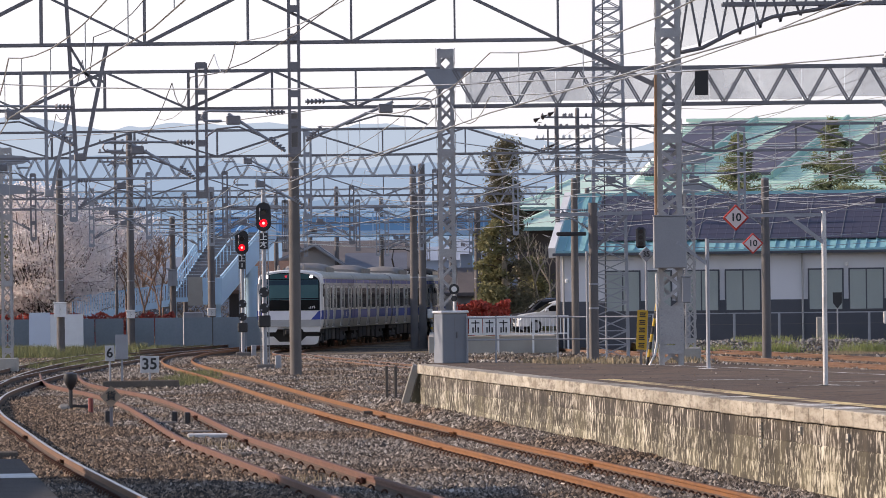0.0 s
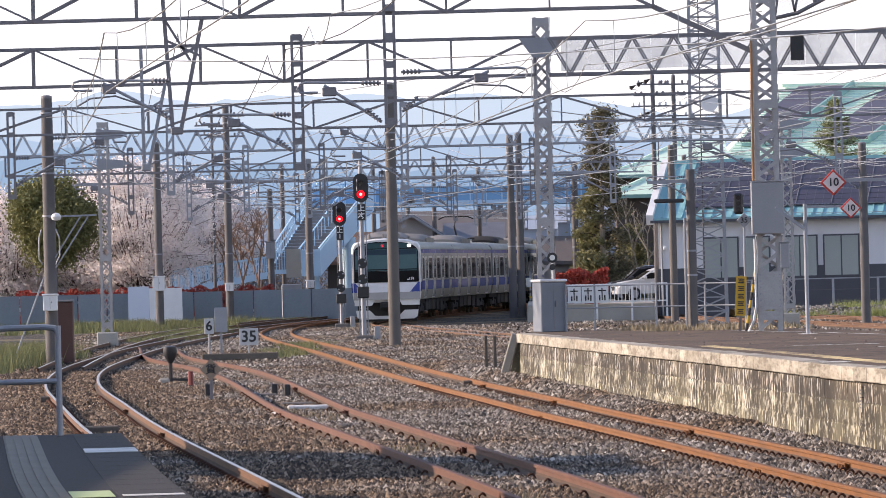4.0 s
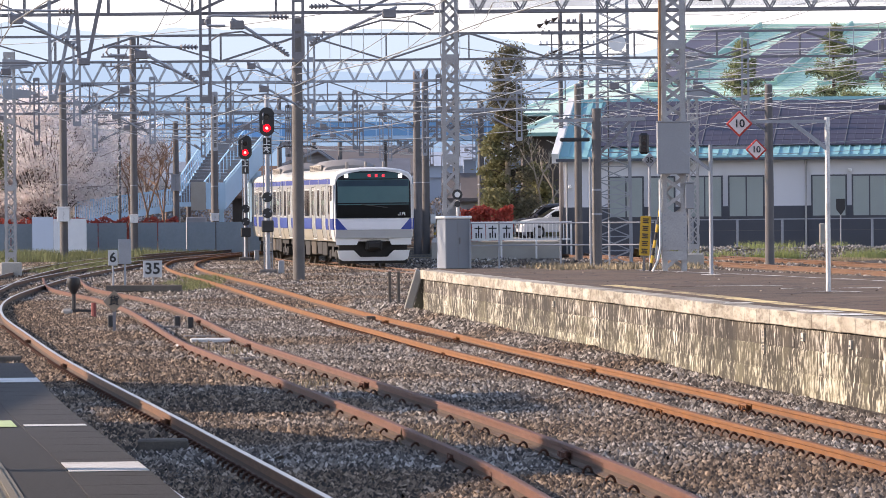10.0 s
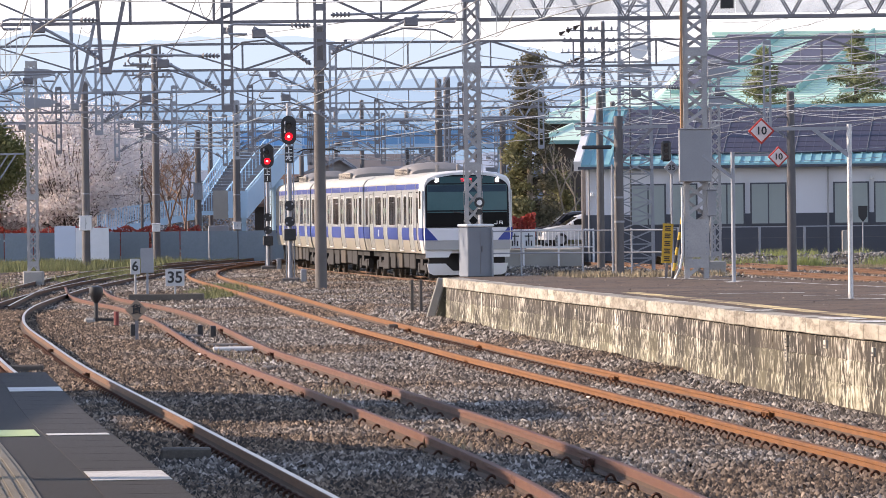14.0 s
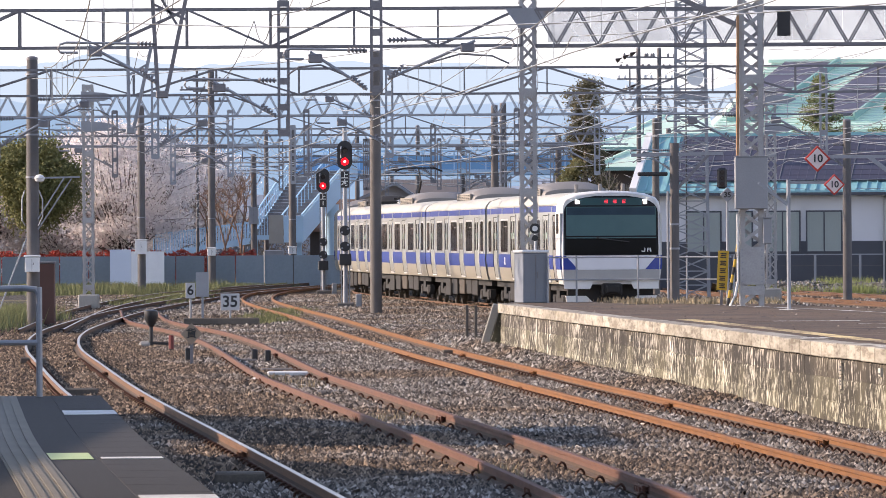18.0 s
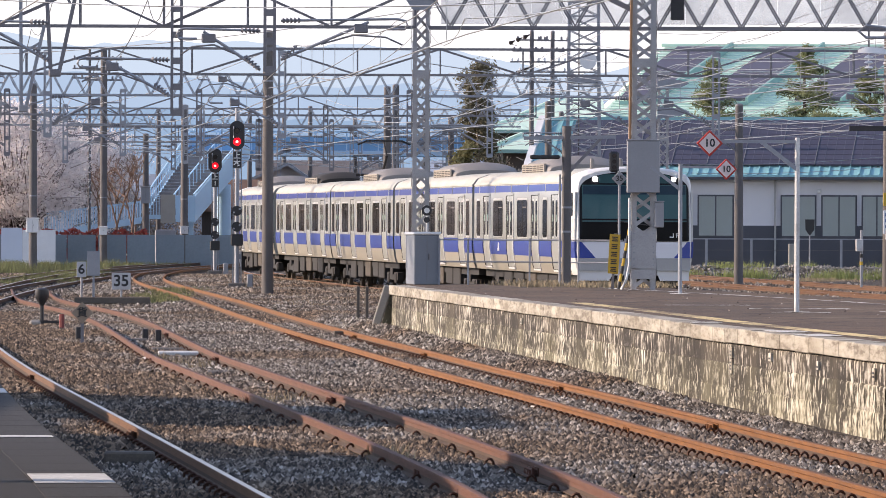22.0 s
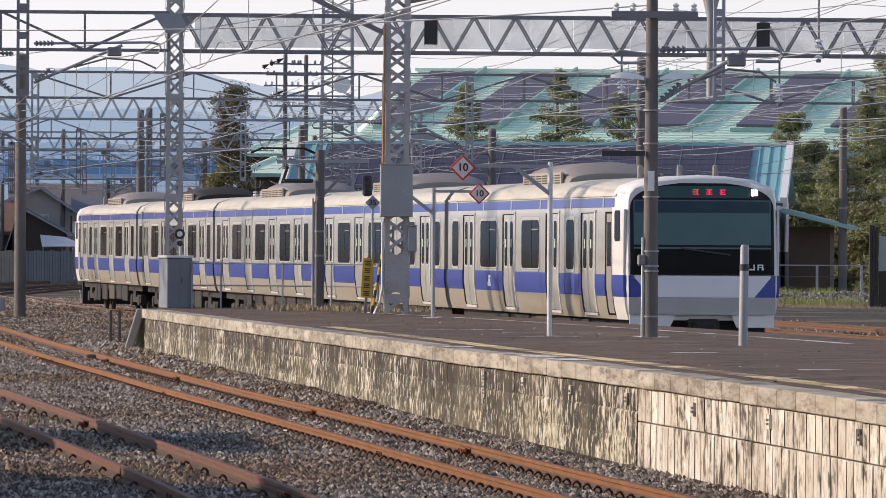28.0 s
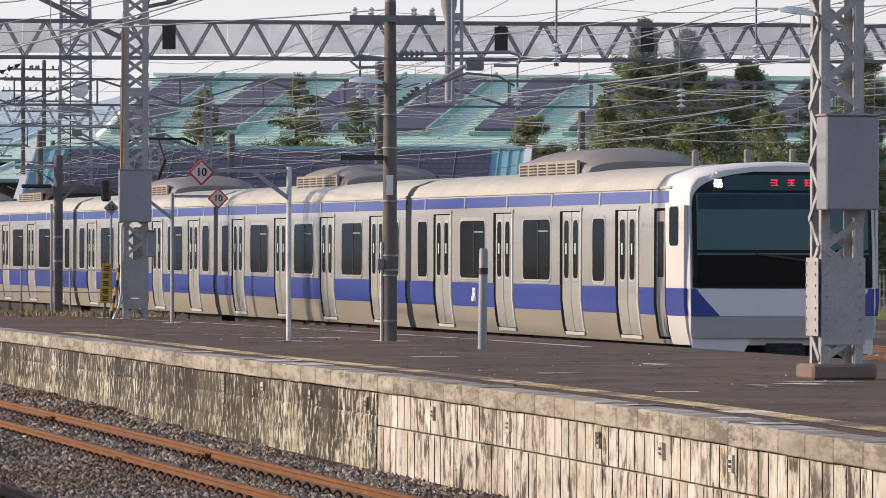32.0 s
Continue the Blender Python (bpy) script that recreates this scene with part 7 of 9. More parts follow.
part("sheet", Shape().loft([[(-7.3, 341.2, 2.62), (-5.9, 341.2, 2.5), (-4.85, 341.2, 2.08)], [(-7.15, 339.6, 1.95), (-5.9, 339.5, 1.98), (-4.9, 339.6, 1.98)], [(-7.15, 339.6, 1.91), (-5.9, 339.5, 1.94), (-4.9, 339.6, 1.94)], [(-7.3, 341.2, 2.58), (-5.9, 341.2, 2.46), (-4.85, 341.2, 2.04)]], closed=True, caps=False), mat("pale blue-grey sheet", (0.55, 0.60, 0.66), (0.46, 0.50, 0.56), 1, 0.6), awning)
for x in (-7.1, -6.0, -4.95):
    part("post", Shape().bar((x, 339.7, GROUND_Z), (x, 339.7, 1.95), 0.08), STEEL_DARK, awning)
tarp = thing("tarpaulin", "bright blue tarpaulin over a stack beside a house", "tarpaulin", pose(-4.95, 341.6, GROUND_Z))
part("sheet", Shape().loft([[(-0.34, 0, 0), (0.34, 0, 0), (0.34, 0.6, 0), (-0.34, 0.6, 0)], [(-0.30, 0.03, 1.9), (0.31, 0.02, 1.85), (0.3, 0.55, 1.9), (-0.3, 0.55, 1.95)], [(-0.22, 0.1, 2.72), (0.18, 0.08, 2.62), (0.2, 0.5, 2.66), (-0.2, 0.5, 2.75)]]), mat("bright blue tarpaulin", (0.12, 0.36, 0.70), (0.08, 0.27, 0.56), 2, 0.5), tarp)
garden = thing("board_fence", "grey vertical board fence before old houses", "fence")
for i in range(34):
    x = -10.4 + 0.152 * i
    part("board", Shape().box(x - 0.066, x + 0.066, 338.0, 338.04, GROUND_Z, 1.70 + 0.03 * math.sin(5.1 * i)), PANEL_GREY if x > -8.3 else CONCRETE, garden)
for z in (0.5, 1.4):
    part("rail", Shape().bar((-10.5, 338.07, z), (-5.3, 338.07, z), 0.06), STEEL_DARK, garden)
small_house("grey house with brown roof", 0.2, 330, 3.2, 6, 2.6, 3.9, mat("grey siding", (0.42, 0.42, 0.42), (0.35, 0.35, 0.35), 1, 0.8), TILE_BROWN)
small_house("dark wooden house with brown roof", -10.5, 405, 8, 7, 4.4, 6.2, mat("brown boards", (0.22, 0.19, 0.17), (0.16, 0.14, 0.125), 1, 0.8), TILE_BROWN)
small_house("brown house with grey tile roof", 7.4, 395, 8, 7, 4.6, 6.4, SIDING, TILE_GREY)
small_house("white bungalow with grey roof among pines", 34, 300, 8, 7, 2.9, 4.2, WALL_WHITE, TILE_GREY)
small_house("white house with grey tile roof", 44, 305, 10, 7, 4.2, 6.0, WALL_WHITE, TILE_GREY)
small_house("long far building with grey roof", -60, 430, 30, 9, 5.0, 6.8, WALL_WHITE, TILE_GREY)


# ---- footbridge ----
def footbridge():
    f = thing("footbridge", "light blue steel footbridge with stairs over the tracks", "footbridge")
    Y, FLOOR, X0, X1 = 335.0, 6.0, -12.75, 14.0
    part("deck", Shape().box(X0, X1, Y - 1.0, Y + 1.0, FLOOR - 0.28, FLOOR), BLUE_STEEL, f)
    for yy in (Y - 1.05, Y + 1.05):
        part("side_panel", Shape().box(X0, X1, yy - 0.03, yy + 0.03, FLOOR + 0.08, FLOOR + 0.82), BLUE_STEEL, f, "blue side panels")
        part("handrail", Shape().bar((X0, yy, FLOOR + 1.12), (X1, yy, FLOOR + 1.12), 0.07), BLUE_PALE, f)
        part("edge_beam", Shape().bar((X0, yy - 0.05, FLOOR - 0.10), (X1, yy - 0.05, FLOOR - 0.10), 0.07, 0.30), BLUE_PALE, f, "pale blue edge beam")
        for x in steps(X0, X1, 0.9):
            part("post", Shape().bar((x, yy - 0.05, FLOOR), (x, yy - 0.05, FLOOR + 1.12), 0.07), BLUE_PALE, f)
    # hoops over the head of the stairs
    for x in (-12.5, -11.75, -11.0):
        part("hoop", Shape().tube([(x, Y - 1.1, FLOOR + 0.9), (x + 0.05, Y - 1.1, FLOOR + 1.2), (x + 0.3, Y - 1.1, FLOOR + 1.36), (x + 0.55, Y - 1.1, FLOOR + 1.2), (x + 0.6, Y - 1.1, FLOOR + 0.9)], 0.06, 6), BLUE_PALE, f)
    part("head_landing", Shape().box(-12.75, -9.0, 331.2, Y - 1.05, FLOOR - 0.2, FLOOR - 0.004), BLUE_STEEL, f)
    part("pier", Shape().bar((-10.6, 329.3, GROUND_Z), (-10.6, 329.3, 4.1), 0.84, n=20), BLUE_PALE, f, "stout round pale blue pier")
    for x in (2.0, 13.6):
        part("pier", Shape().bar((x, Y, GROUND_Z), (x, Y, FLOOR - 0.28), 0.5, n=14), BLUE_PALE, f, "pale blue pier")
    # one wide flight that climbs away from the lower landing
    low = 2.4
    left = lambda u, dz=0.0: (-14.75 + 2.15 * u, 325.0 + 6.6 * u, low + (FLOOR - low) * u + dz)
    right = lambda u, dz=0.0: (-12.1 + 2.85 * u, 325.0 + 6.1 * u, low + (FLOOR - low) * u + dz)
    part("parapet", Shape().loft([[right(u, -0.42), (right(u)[0] + 0.06, right(u)[1], right(u)[2] - 0.42), (right(u)[0] + 0.06, right(u)[1], right(u)[2] + 1.0), right(u, 1.0)] for u in (0.0, 0.5, 1.0)]), BLUE_PALE, f, "solid pale blue stair parapet")
    part("stringer", Shape().bar(left(0, -0.12), left(1, -0.12), 0.08, 0.36), BLUE_PALE, f, "pale blue stair stringer")
    for dz, w in ((1.05, 0.08), (0.55, 0.05)):
        part("stair_rail", Shape().bar(left(0, dz), left(1, dz), w), BLUE_PALE, f)
    part("stair_rail", Shape().bar(right(0, 1.10), right(1, 1.10), 0.09), BLUE_PALE, f)
    for i in range(25):
        part("baluster", Shape().bar(left((i + 0.5) / 25), left((i + 0.5) / 25, 1.05), 0.05), BLUE_PALE, f)
    for i in range(20):
        (xa, ya, za), (xb, yb_, zb) = left(i / 20), right(i / 20)
        part("step", Shape().loft([[(x, y, z - 0.16), (x, y + 0.04, z - 0.16), (x, y + 0.04, z - 0.04), (x, y + 0.34, z - 0.04), (x, y + 0.34, z), (x, y, z)] for x, y, z in ((xa + 0.05, ya, za + 0.17), (xb - 0.01, yb_, zb + 0.17))]), STEEL_DARK, f)
    part("middle_rail", Shape().bar((-13.2, 325.2, 3.5), (-10.7, 331.2, 7.0), 0.06), BLUE_PALE, f)
    for i in range(14):
        u = (i + 0.5) / 14
        part("baluster", Shape().bar((-13.2 + 2.5 * u, 325.2 + 6 * u, 2.5 + 3.5 * u), (-13.2 + 2.5 * u, 325.2 + 6 * u, 3.5 + 3.5 * u), 0.045), BLUE_PALE, f)
    part("landing", Shape().box(-14.85, -11.95, 323.0, 324.98, low - 0.24, low), BLUE_PALE, f)
    part("landing_panel", Shape().box(-13.82, -13.02, 322.9, 322.96, 1.95, 3.5), CONCRETE, f, "dull grey panel at the landing")
    part("landing_skirt", Shape().box(-13.0, -11.95, 322.9, 322.98, 2.0, 3.45), BLUE_PALE, f, "pale blue landing side")
    for x in (-14.6, -12.2):
        part("leg", Shape().bar((x, 324.0, GROUND_Z), (x, 324.0, low - 0.24), 0.26), BLUE_PALE, f)
    part("landing_rail", Shape().bar((-14.85, 322.95, low + 1.0), (-13.85, 322.95, low + 1.0), 0.07), BLUE_PALE, f)
    for x in steps(-14.8, -13.9, 0.15):
        part("baluster", Shape().bar((x, 322.95, low), (x, 322.95, low + 1.0), 0.04), BLUE_PALE, f)
    # long slope down from the landing
    for yy in (322.95, 324.6):
        part("ramp_rail", Shape().bar((-14.9, yy, 3.1), (-20.2, yy, 2.45), 0.08), BLUE_PALE, f)
        part("ramp_side", Shape().bar((-14.9, yy, 2.1), (-20.2, yy, 1.25), 0.06, 0.34), BLUE_PALE, f)
        for i in range(30):
            q = (i + 0.5) / 30
            part("baluster", Shape().bar((-14.9 - 5.3 * q, yy, 2.1 - 0.85 * q), (-14.9 - 5.3 * q, yy, 3.1 - 0.65 * q), 0.045), BLUE_PALE, f)
    part("ramp", Shape().bar((-14.9, 323.8, 2.0), (-20.2, 323.8, 1.15), 1.6, 0.12), STEEL_GREY, f)
    for x in (-17.0, -19.6):
        part("leg", Shape().bar((x, 323.8, GROUND_Z), (x, 323.8, 1.3), 0.2), BLUE_PALE, f)
    part("cabinet", Shape().soft(-14.0, -12.9, 320.4, 321.2, GROUND_Z, 1.6, 0.04), STEEL_GREY, f)

footbridge()

# ---- panel fence, boards and boxes by the curve ----
fence = thing("panel_fence", "grey-blue metal panel fence along the yard", "fence", kind="structure")
panel = Shape().box(-0.70, 0.70, -0.02, 0.02, 0, 1.55)
for i in range(7):
    panel.box(-0.66 + 0.2 * i, -0.60 + 0.2 * i, -0.035, -0.02, 0.02, 1.53)
panel = panel.mesh("panel", PANEL_GREY)
for i in range(18):
    part("panel", panel, None, fence, m=pose(-34.0 + 1.45 * i, 296 + (0.12 * i if i > 12 else 0), GROUND_Z, 0, 0, 2))
for x in (-19.95, -18.9, -18.3):
    bd = thing("leaning_board", "white board leaning against the fence", "board", pose(x, 294.0, GROUND_Z, -7, 0, 3))
    part("sheet", Shape().box(-0.52, 0.52, -0.02, 0.02, 0, 1.9 - 0.1 * (x > -19)), WHITE_PAINT if x > -19.9 else mat("pale blue-white sheet", (0.60, 0.66, 0.74), (0.52, 0.58, 0.66), 1, 0.6), bd)
    part("strut", Shape().bar((0, 0.05, 0.1), (0, 0.4, 1.2), 0.05), WOOD_OLD, bd)


def equipment(label, x, y, z, w, d, h, name="relay_cabinet", material=ZINC_BOX, category="cabinet", turn=0.0):
    c = thing(name, label, category, pose(x, y, z, 0, 0, turn))
    part("body", Shape().soft(-w / 2, w / 2, -d / 2, d / 2, 0, h, 0.015), material, c)
    lip = 0.012 if name == "column_cabinet" else 0.03
    part("lid", Shape().soft(-w / 2 - lip, w / 2 + lip, -d / 2 - lip, d / 2 + lip, h, h + 2 * lip, lip * 0.6), WHITE_PAINT if name == "relay_cabinet" else material, c)
    if name == "column_cabinet":
        for q in (-1, 1):
            part("bracket", Shape().box(q * w * 0.3 - 0.02, q * w * 0.3 + 0.02, d / 2, d / 2 + 0.12, h * 0.2, h * 0.8), STEEL_DARK, c)
        return c
    part("door_seam", Shape().box(-0.005, 0.005, -d / 2 - 0.004, -d / 2, 0.05, h - 0.05), STEEL_DARK, c)
    part("handle", Shape().box(0.03, 0.05, -d / 2 - 0.03, -d / 2, h * 0.5, h * 0.62), STEEL_DARK, c)
    return c


equipment("blue-grey relay cabinet with pale lid at the platform head", 0.17, 124.2, PLATFORM_Z, 0.56, 0.5, 1.04, material=mat("blue-grey cabinet paint", (0.20, 0.225, 0.26), (0.155, 0.175, 0.205), 1.5, 0.5, 0.1), turn=22)
col_box = equipment("large grey cabinet fixed to a lattice column", 4.48, 116.35, 2.80, 0.64, 0.26, 1.02, "column_cabinet")
equipment("small grey box beside a lattice column", 4.80, 116.5, 2.12, 0.18, 0.2, 0.5, "column_cabinet")
equipment("white meter box on a pole by the curve", -17.42, 270.68, 1.55, 0.55, 0.3, 0.62, "pole_box", WHITE_PAINT)
equipment("white meter box on a dark pole", -13.82, 167.0, 1.35, 0.40, 0.25, 0.42, "pole_box", WHITE_PAINT)
equipment("grey transformer box on a pole", -14.41, 317.65, 3.0, 0.5, 0.4, 0.85, "pole_box")
for x, y in ((-12.1, 311.75), (-12.4, 318.75), (-15.2, 289.75)):
    equipment("white notice box on a track pole", x, y, 1.4, 0.4, 0.2, 0.35, "pole_box", WHITE_PAINT)

# railing on the platform head
rl = thing("platform_railing", "grey pipe railing across the platform head", "railing")
for z in (1.38, 1.84):
    part("rail", Shape().tube([(0.5, 124.0, z), (2.4, 123.6, z), (4.3, 122.4, z)], 0.035, 6), STEEL_GREY, rl)
for x, y in ((0.52, 124), (1.12, 123.9), (2.4, 123.6), (3.4, 123.0), (4.35, 122.4) ):
    part("post", Shape().bar((x, y, PLATFORM_Z), (x, y, 1.88), 0.04, n=8), STEEL_GREY, rl)
for x, y in ((-1.24, 131.0), (-1.04, 130.4)):
    st = thing("marker_stake", "short grey wooden stake by the platform head", "stake", pose(x, y, GROUND_Z))
    part("post", Shape().soft(-0.035, 0.035, -0.035, 0.035, 0, 0.95, 0.01), WOOD_OLD, st)

# hills: haze is painted as a blue glow, paler ridge by ridge
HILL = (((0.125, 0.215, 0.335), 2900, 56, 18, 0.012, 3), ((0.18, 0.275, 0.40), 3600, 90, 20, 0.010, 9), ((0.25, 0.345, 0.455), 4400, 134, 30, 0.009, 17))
for k, (c, dist, base, amp, freq, seed) in enumerate(HILL):
    s = Shape()
    xs = [-1200 + 4 * i for i in range(560)]
    v = []
    for x in xs:
        hgt = base + amp * 0.8 * noise.noise(Vector((x * freq * 0.55, seed, 0))) + amp * 0.40 * noise.noise(Vector((x * freq * 1.6, seed, 5))) + amp * 0.10 * noise.noise(Vector((x * freq * 5, seed, 9))) + 0.9 * noise.noise(Vector((x * 0.11, seed, 2))) - (0.06 if x > -110 else 0.0045) * abs(x + 110)
        v += [(x, dist, -3), (x, dist + 30, hgt)]
    s.add(v, [(2 * i, 2 * i + 2, 2 * i + 3, 2 * i + 1) for i in range(len(xs) - 1)])
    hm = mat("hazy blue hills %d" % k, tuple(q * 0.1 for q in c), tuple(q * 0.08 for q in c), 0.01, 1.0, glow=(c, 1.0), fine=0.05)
    thing("backdrop", "mountain ridge on the horizon, glowing with painted haze", "mountains", None, s, hm, kind="structure")
# wooded plain and roofs before the hills, haze painted into the colour
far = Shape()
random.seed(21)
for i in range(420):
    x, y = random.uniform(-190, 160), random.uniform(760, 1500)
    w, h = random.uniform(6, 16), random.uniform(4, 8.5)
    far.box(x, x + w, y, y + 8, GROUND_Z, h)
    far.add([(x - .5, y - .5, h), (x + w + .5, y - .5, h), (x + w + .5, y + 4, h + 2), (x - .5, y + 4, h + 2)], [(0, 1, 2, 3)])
thing("far_houses", "distant town with haze painted in blue-grey", "houses", None, far, mat("distant walls with painted haze", (0.34, 0.39, 0.46), (0.22, 0.26, 0.32), 0.02, 0.95, fine=0.2, vary=0.3, island=True), kind="stuff")

# ---- trees and plants ----
def column_tree(label, x, y, levels, material, seed, per=900, size=0.10, name="conifer_tree", side=None):
    """An old, dense, ragged column of foliage; levels: height, half width, and how full it is there."""
    rng = np.random.default_rng(seed)
    top_ = levels[-1][0]
    t = thing(name, label, "tree", pose(x, y, GROUND_Z))
    part("trunk", Shape().bar((0, 0, 0), (0.05, 0, top_ * 0.98), 0.42, n=9, end=0.15), PALE_BARK, t)
    limbs, pts, lit = Shape(), [], []
    for (z0, r0, full), (z1, r1, _) in zip(levels[:-1], levels[1:]):
        for i in range(max(3, int(26 * full * (z1 - z0)))):
            u = rng.random()
            z, r = z0 + (z1 - z0) * u, r0 + (r1 - r0) * u
            a = 6.283 * rng.random()
            reach = r * (0.55 + 0.55 * rng.random())
            c = np.array([math.cos(a) * reach, math.sin(a) * reach, z])
            limbs.tube([(0.03, 0, z - 0.25 * reach), tuple(c * (0.5, 0.5, 1)), tuple(c)], 0.05, 4)
            clump = c + rng.normal(0, 1, (per // 6, 3)) * np.array([0.20, 0.20, 0.13]) * (0.7 + 0.7 * rng.random())
            clump[:, 2] -= 0.35 * np.abs(clump[:, 0] - c[0])
            # clumps on the sunny side turn lighter olive: sunlight painted in with the ivy
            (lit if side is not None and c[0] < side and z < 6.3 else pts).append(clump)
    part("branchwork", limbs, BARK, t)["kind"] = "stuff"
    part("crown", leaf_mesh("crown", np.concatenate(pts), size, material, 0.2, seed=seed, thin=0.3), None, t)
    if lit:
        part("ivy", leaf_mesh("ivy", np.concatenate(lit), size * 0.95, LEAF_OLIVE, 0.1, seed=seed + 1), None, t, "olive climbing foliage, sunlit side painted in")
    return t


def bare_tree(label, x, y, h, seed, spread=0.5, material=None):
    """A leafless tree: forking pale limbs that thin out into twigs."""
    rng = np.random.default_rng(seed)
    t = thing("bare_tree", label, "tree", pose(x, y, GROUND_Z))
    trunk, twigs = Shape(), Shape()

    def fork(p, d, length, dia, depth):
        q = p + d * length
        (trunk if depth < 2 else twigs).bar(p, q, dia, n=6 if depth < 2 else 4, end=0.72)
        if depth == 5:
            return
        for _ in range(2 if depth < 3 else 3):
            e = d + Vector(rng.normal(0, spread, 3)) * (0.75 if depth < 1 else 1.0)
            e.z = abs(e.z) * 0.7 + 0.35
            fork(q, e.normalized(), length * (0.62 + 0.2 * rng.random()), dia * 0.66, depth + 1)
    fork(Vector((0, 0, 0)), Vector((0.05, 0, 1)).normalized(), h * 0.30, 0.16, 0)
    part("trunk", trunk, material or BARK, t)
    part("twigwork", twigs, material or BARK, t)["kind"] = "stuff"
    return t


PALE_BARK = mat("pale grey-tan bark", (0.40, 0.34, 0.27), (0.24, 0.20, 0.155), 3, 0.9, 0, 0.4, 20)
BUD_BARK = mat("red-brown budding twigs", (0.26, 0.155, 0.105), (0.17, 0.10, 0.07), 3, 0.9, 0, 0.4, 20)
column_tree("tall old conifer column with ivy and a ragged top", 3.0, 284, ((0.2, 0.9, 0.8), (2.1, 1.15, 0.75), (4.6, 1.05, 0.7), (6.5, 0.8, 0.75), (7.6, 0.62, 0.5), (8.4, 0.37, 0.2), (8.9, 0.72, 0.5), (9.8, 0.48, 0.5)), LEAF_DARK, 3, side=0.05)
bare_tree("bare tree with pale forking limbs beside a conifer", 4.6, 284, 6.4, 5, 0.42, PALE_BARK)
bare_tree("slim bare tree with pale forking limbs", 5.2, 285.5, 6.0, 6, 0.42, PALE_BARK)
column_tree("thin olive green shrub behind bare limbs", 4.45, 286.5, ((0.2, 0.8, 0.5), (2.0, 0.85, 0.4), (3.4, 0.5, 0.35), (4.2, 0.3, 0.3)), LEAF_OLIVE, 8, name="shrub")
for i, (x, y, h, r, seed, m) in enumerate(((14.28, 285, 10.2, 2.9, 21, LEAF_PINE), (18.83, 285, 10.8, 3.6, 22, LEAF_PINE), (21.9, 286, 10.0, 3.6, 23, LEAF_PINE), (36.0, 288, 13.6, 5.4, 25, LEAF_PINE), (38.6, 292, 13.2, 5.2, 26, LEAF_PINE), (41.1, 288, 11.6, 4.8, 27, LEAF_PINE), (33.9, 286, 10.6, 2.6, 28, LEAF_PINE), (46.6, 288, 12.6, 4.6, 29, LEAF_PINE), (44.0, 287, 10.8, 3.8, 30, LEAF_PINE), (31.6, 280, 6.6, 2.2, 31, LEAF_PINE), (51.0, 288, 11.0, 3.2, 32, LEAF_PINE), (37.0, 276, 8.6, 3.0, 33, LEAF_PINE), (40.6, 277, 9.0, 3.2, 34, LEAF_PINE), (34.4, 275, 7.0, 2.2, 35, LEAF_PINE), (29.9, 284, 8.8, 2.6, 36, LEAF_PINE), (31.4, 288, 7.6, 2.4, 37, LEAF_PINE))):
    conifer("dark green pine with layered drooping branches", x, y, h, r * (2.1 if y < 287 and h > 9 else 1.7 if h < 11.5 else 1.25), m, seed, 0.03, 0.30, "pine_tree", 95 if h < 12 else 140, 210 if h < 11.5 else 400, 0.14, gaps=0.22 if h < 11.5 else 0.08, taper=(1.18 if h < 11.5 else 0.95) if h > 9 else 0.72, lush=0.11 if h < 11.5 else 0.17)
for x, y, h, r, seed in ((28.9, 280, 4.6, 1.4, 42), (33.0, 278, 4.2, 1.5, 43)):
    broadleaf("olive green rounded tree behind the building", x, y, h, r, LEAF_OLIVE, seed, 0.2, 60, 190, 0.10, loose=0.45)
broadleaf("clipped round evergreen tree", -24.4, 296.5, 7.35, 2.15, LEAF_GREEN, 51, 0.45, 120, 300, 0.085, loose=0.40, squash=0.9)
for x, y, h, r, seed in ((-20.4, 302, 8.6, 3.2, 61), (-23.6, 306, 7.6, 3.2, 62), (-19.7, 344, 8.0, 3.2, 63), (-27.5, 305, 7.0, 3.0, 64), (-31.0, 307, 6.8, 3.0, 65), (-21.4, 346, 7.0, 3.6, 66)):
    broadleaf("spreading cherry tree in pale pink blossom", x, y, h, r, BLOSSOM, seed, 0.14, 190, 210, 0.074, "cherry_tree", 0.30, 0.72, twigs=480)
for x, y, h, seed in ((-15.2, 318, 6.0, 71), (-16.1, 319, 6.6, 72), (-15.6, 330, 6.6, 73), (-17.0, 318, 5.6, 74), (-16.4, 331, 6.2, 75)):
    bare_tree("leafless red-brown budding tree beside the stairs", x, y, h, seed, 0.45, BUD_BARK)


def hedge(name, label, x0, x1, y, z0, z1, material, n, seed, depth=0.7):
    rng = np.random.default_rng(seed)
    p = np.stack([x0 + (x1 - x0) * rng.random(n), y + depth * (rng.random(n) - 0.5), z0 + (z1 - z0) * rng.random(n) ** 0.8], -1)
    p[:, 2] += 0.10 * np.sin(p[:, 0] * 5)
    ob = tagged(new(name, leaf_mesh(name, p, 0.10, material, seed=seed)), label, "hedge")
    return ob


hedge("red_hedge", "red-leaved clipped hedge by the car park", 0.5, 2.9, 256.2, LOT_Z, 2.02, HEDGE_RED, 2600, 81)
hedge("red_hedge", "red-leaved hedge under the cherry trees", -26.5, -13.5, 299.5, GROUND_Z, 1.58, HEDGE_RED, 7000, 82)


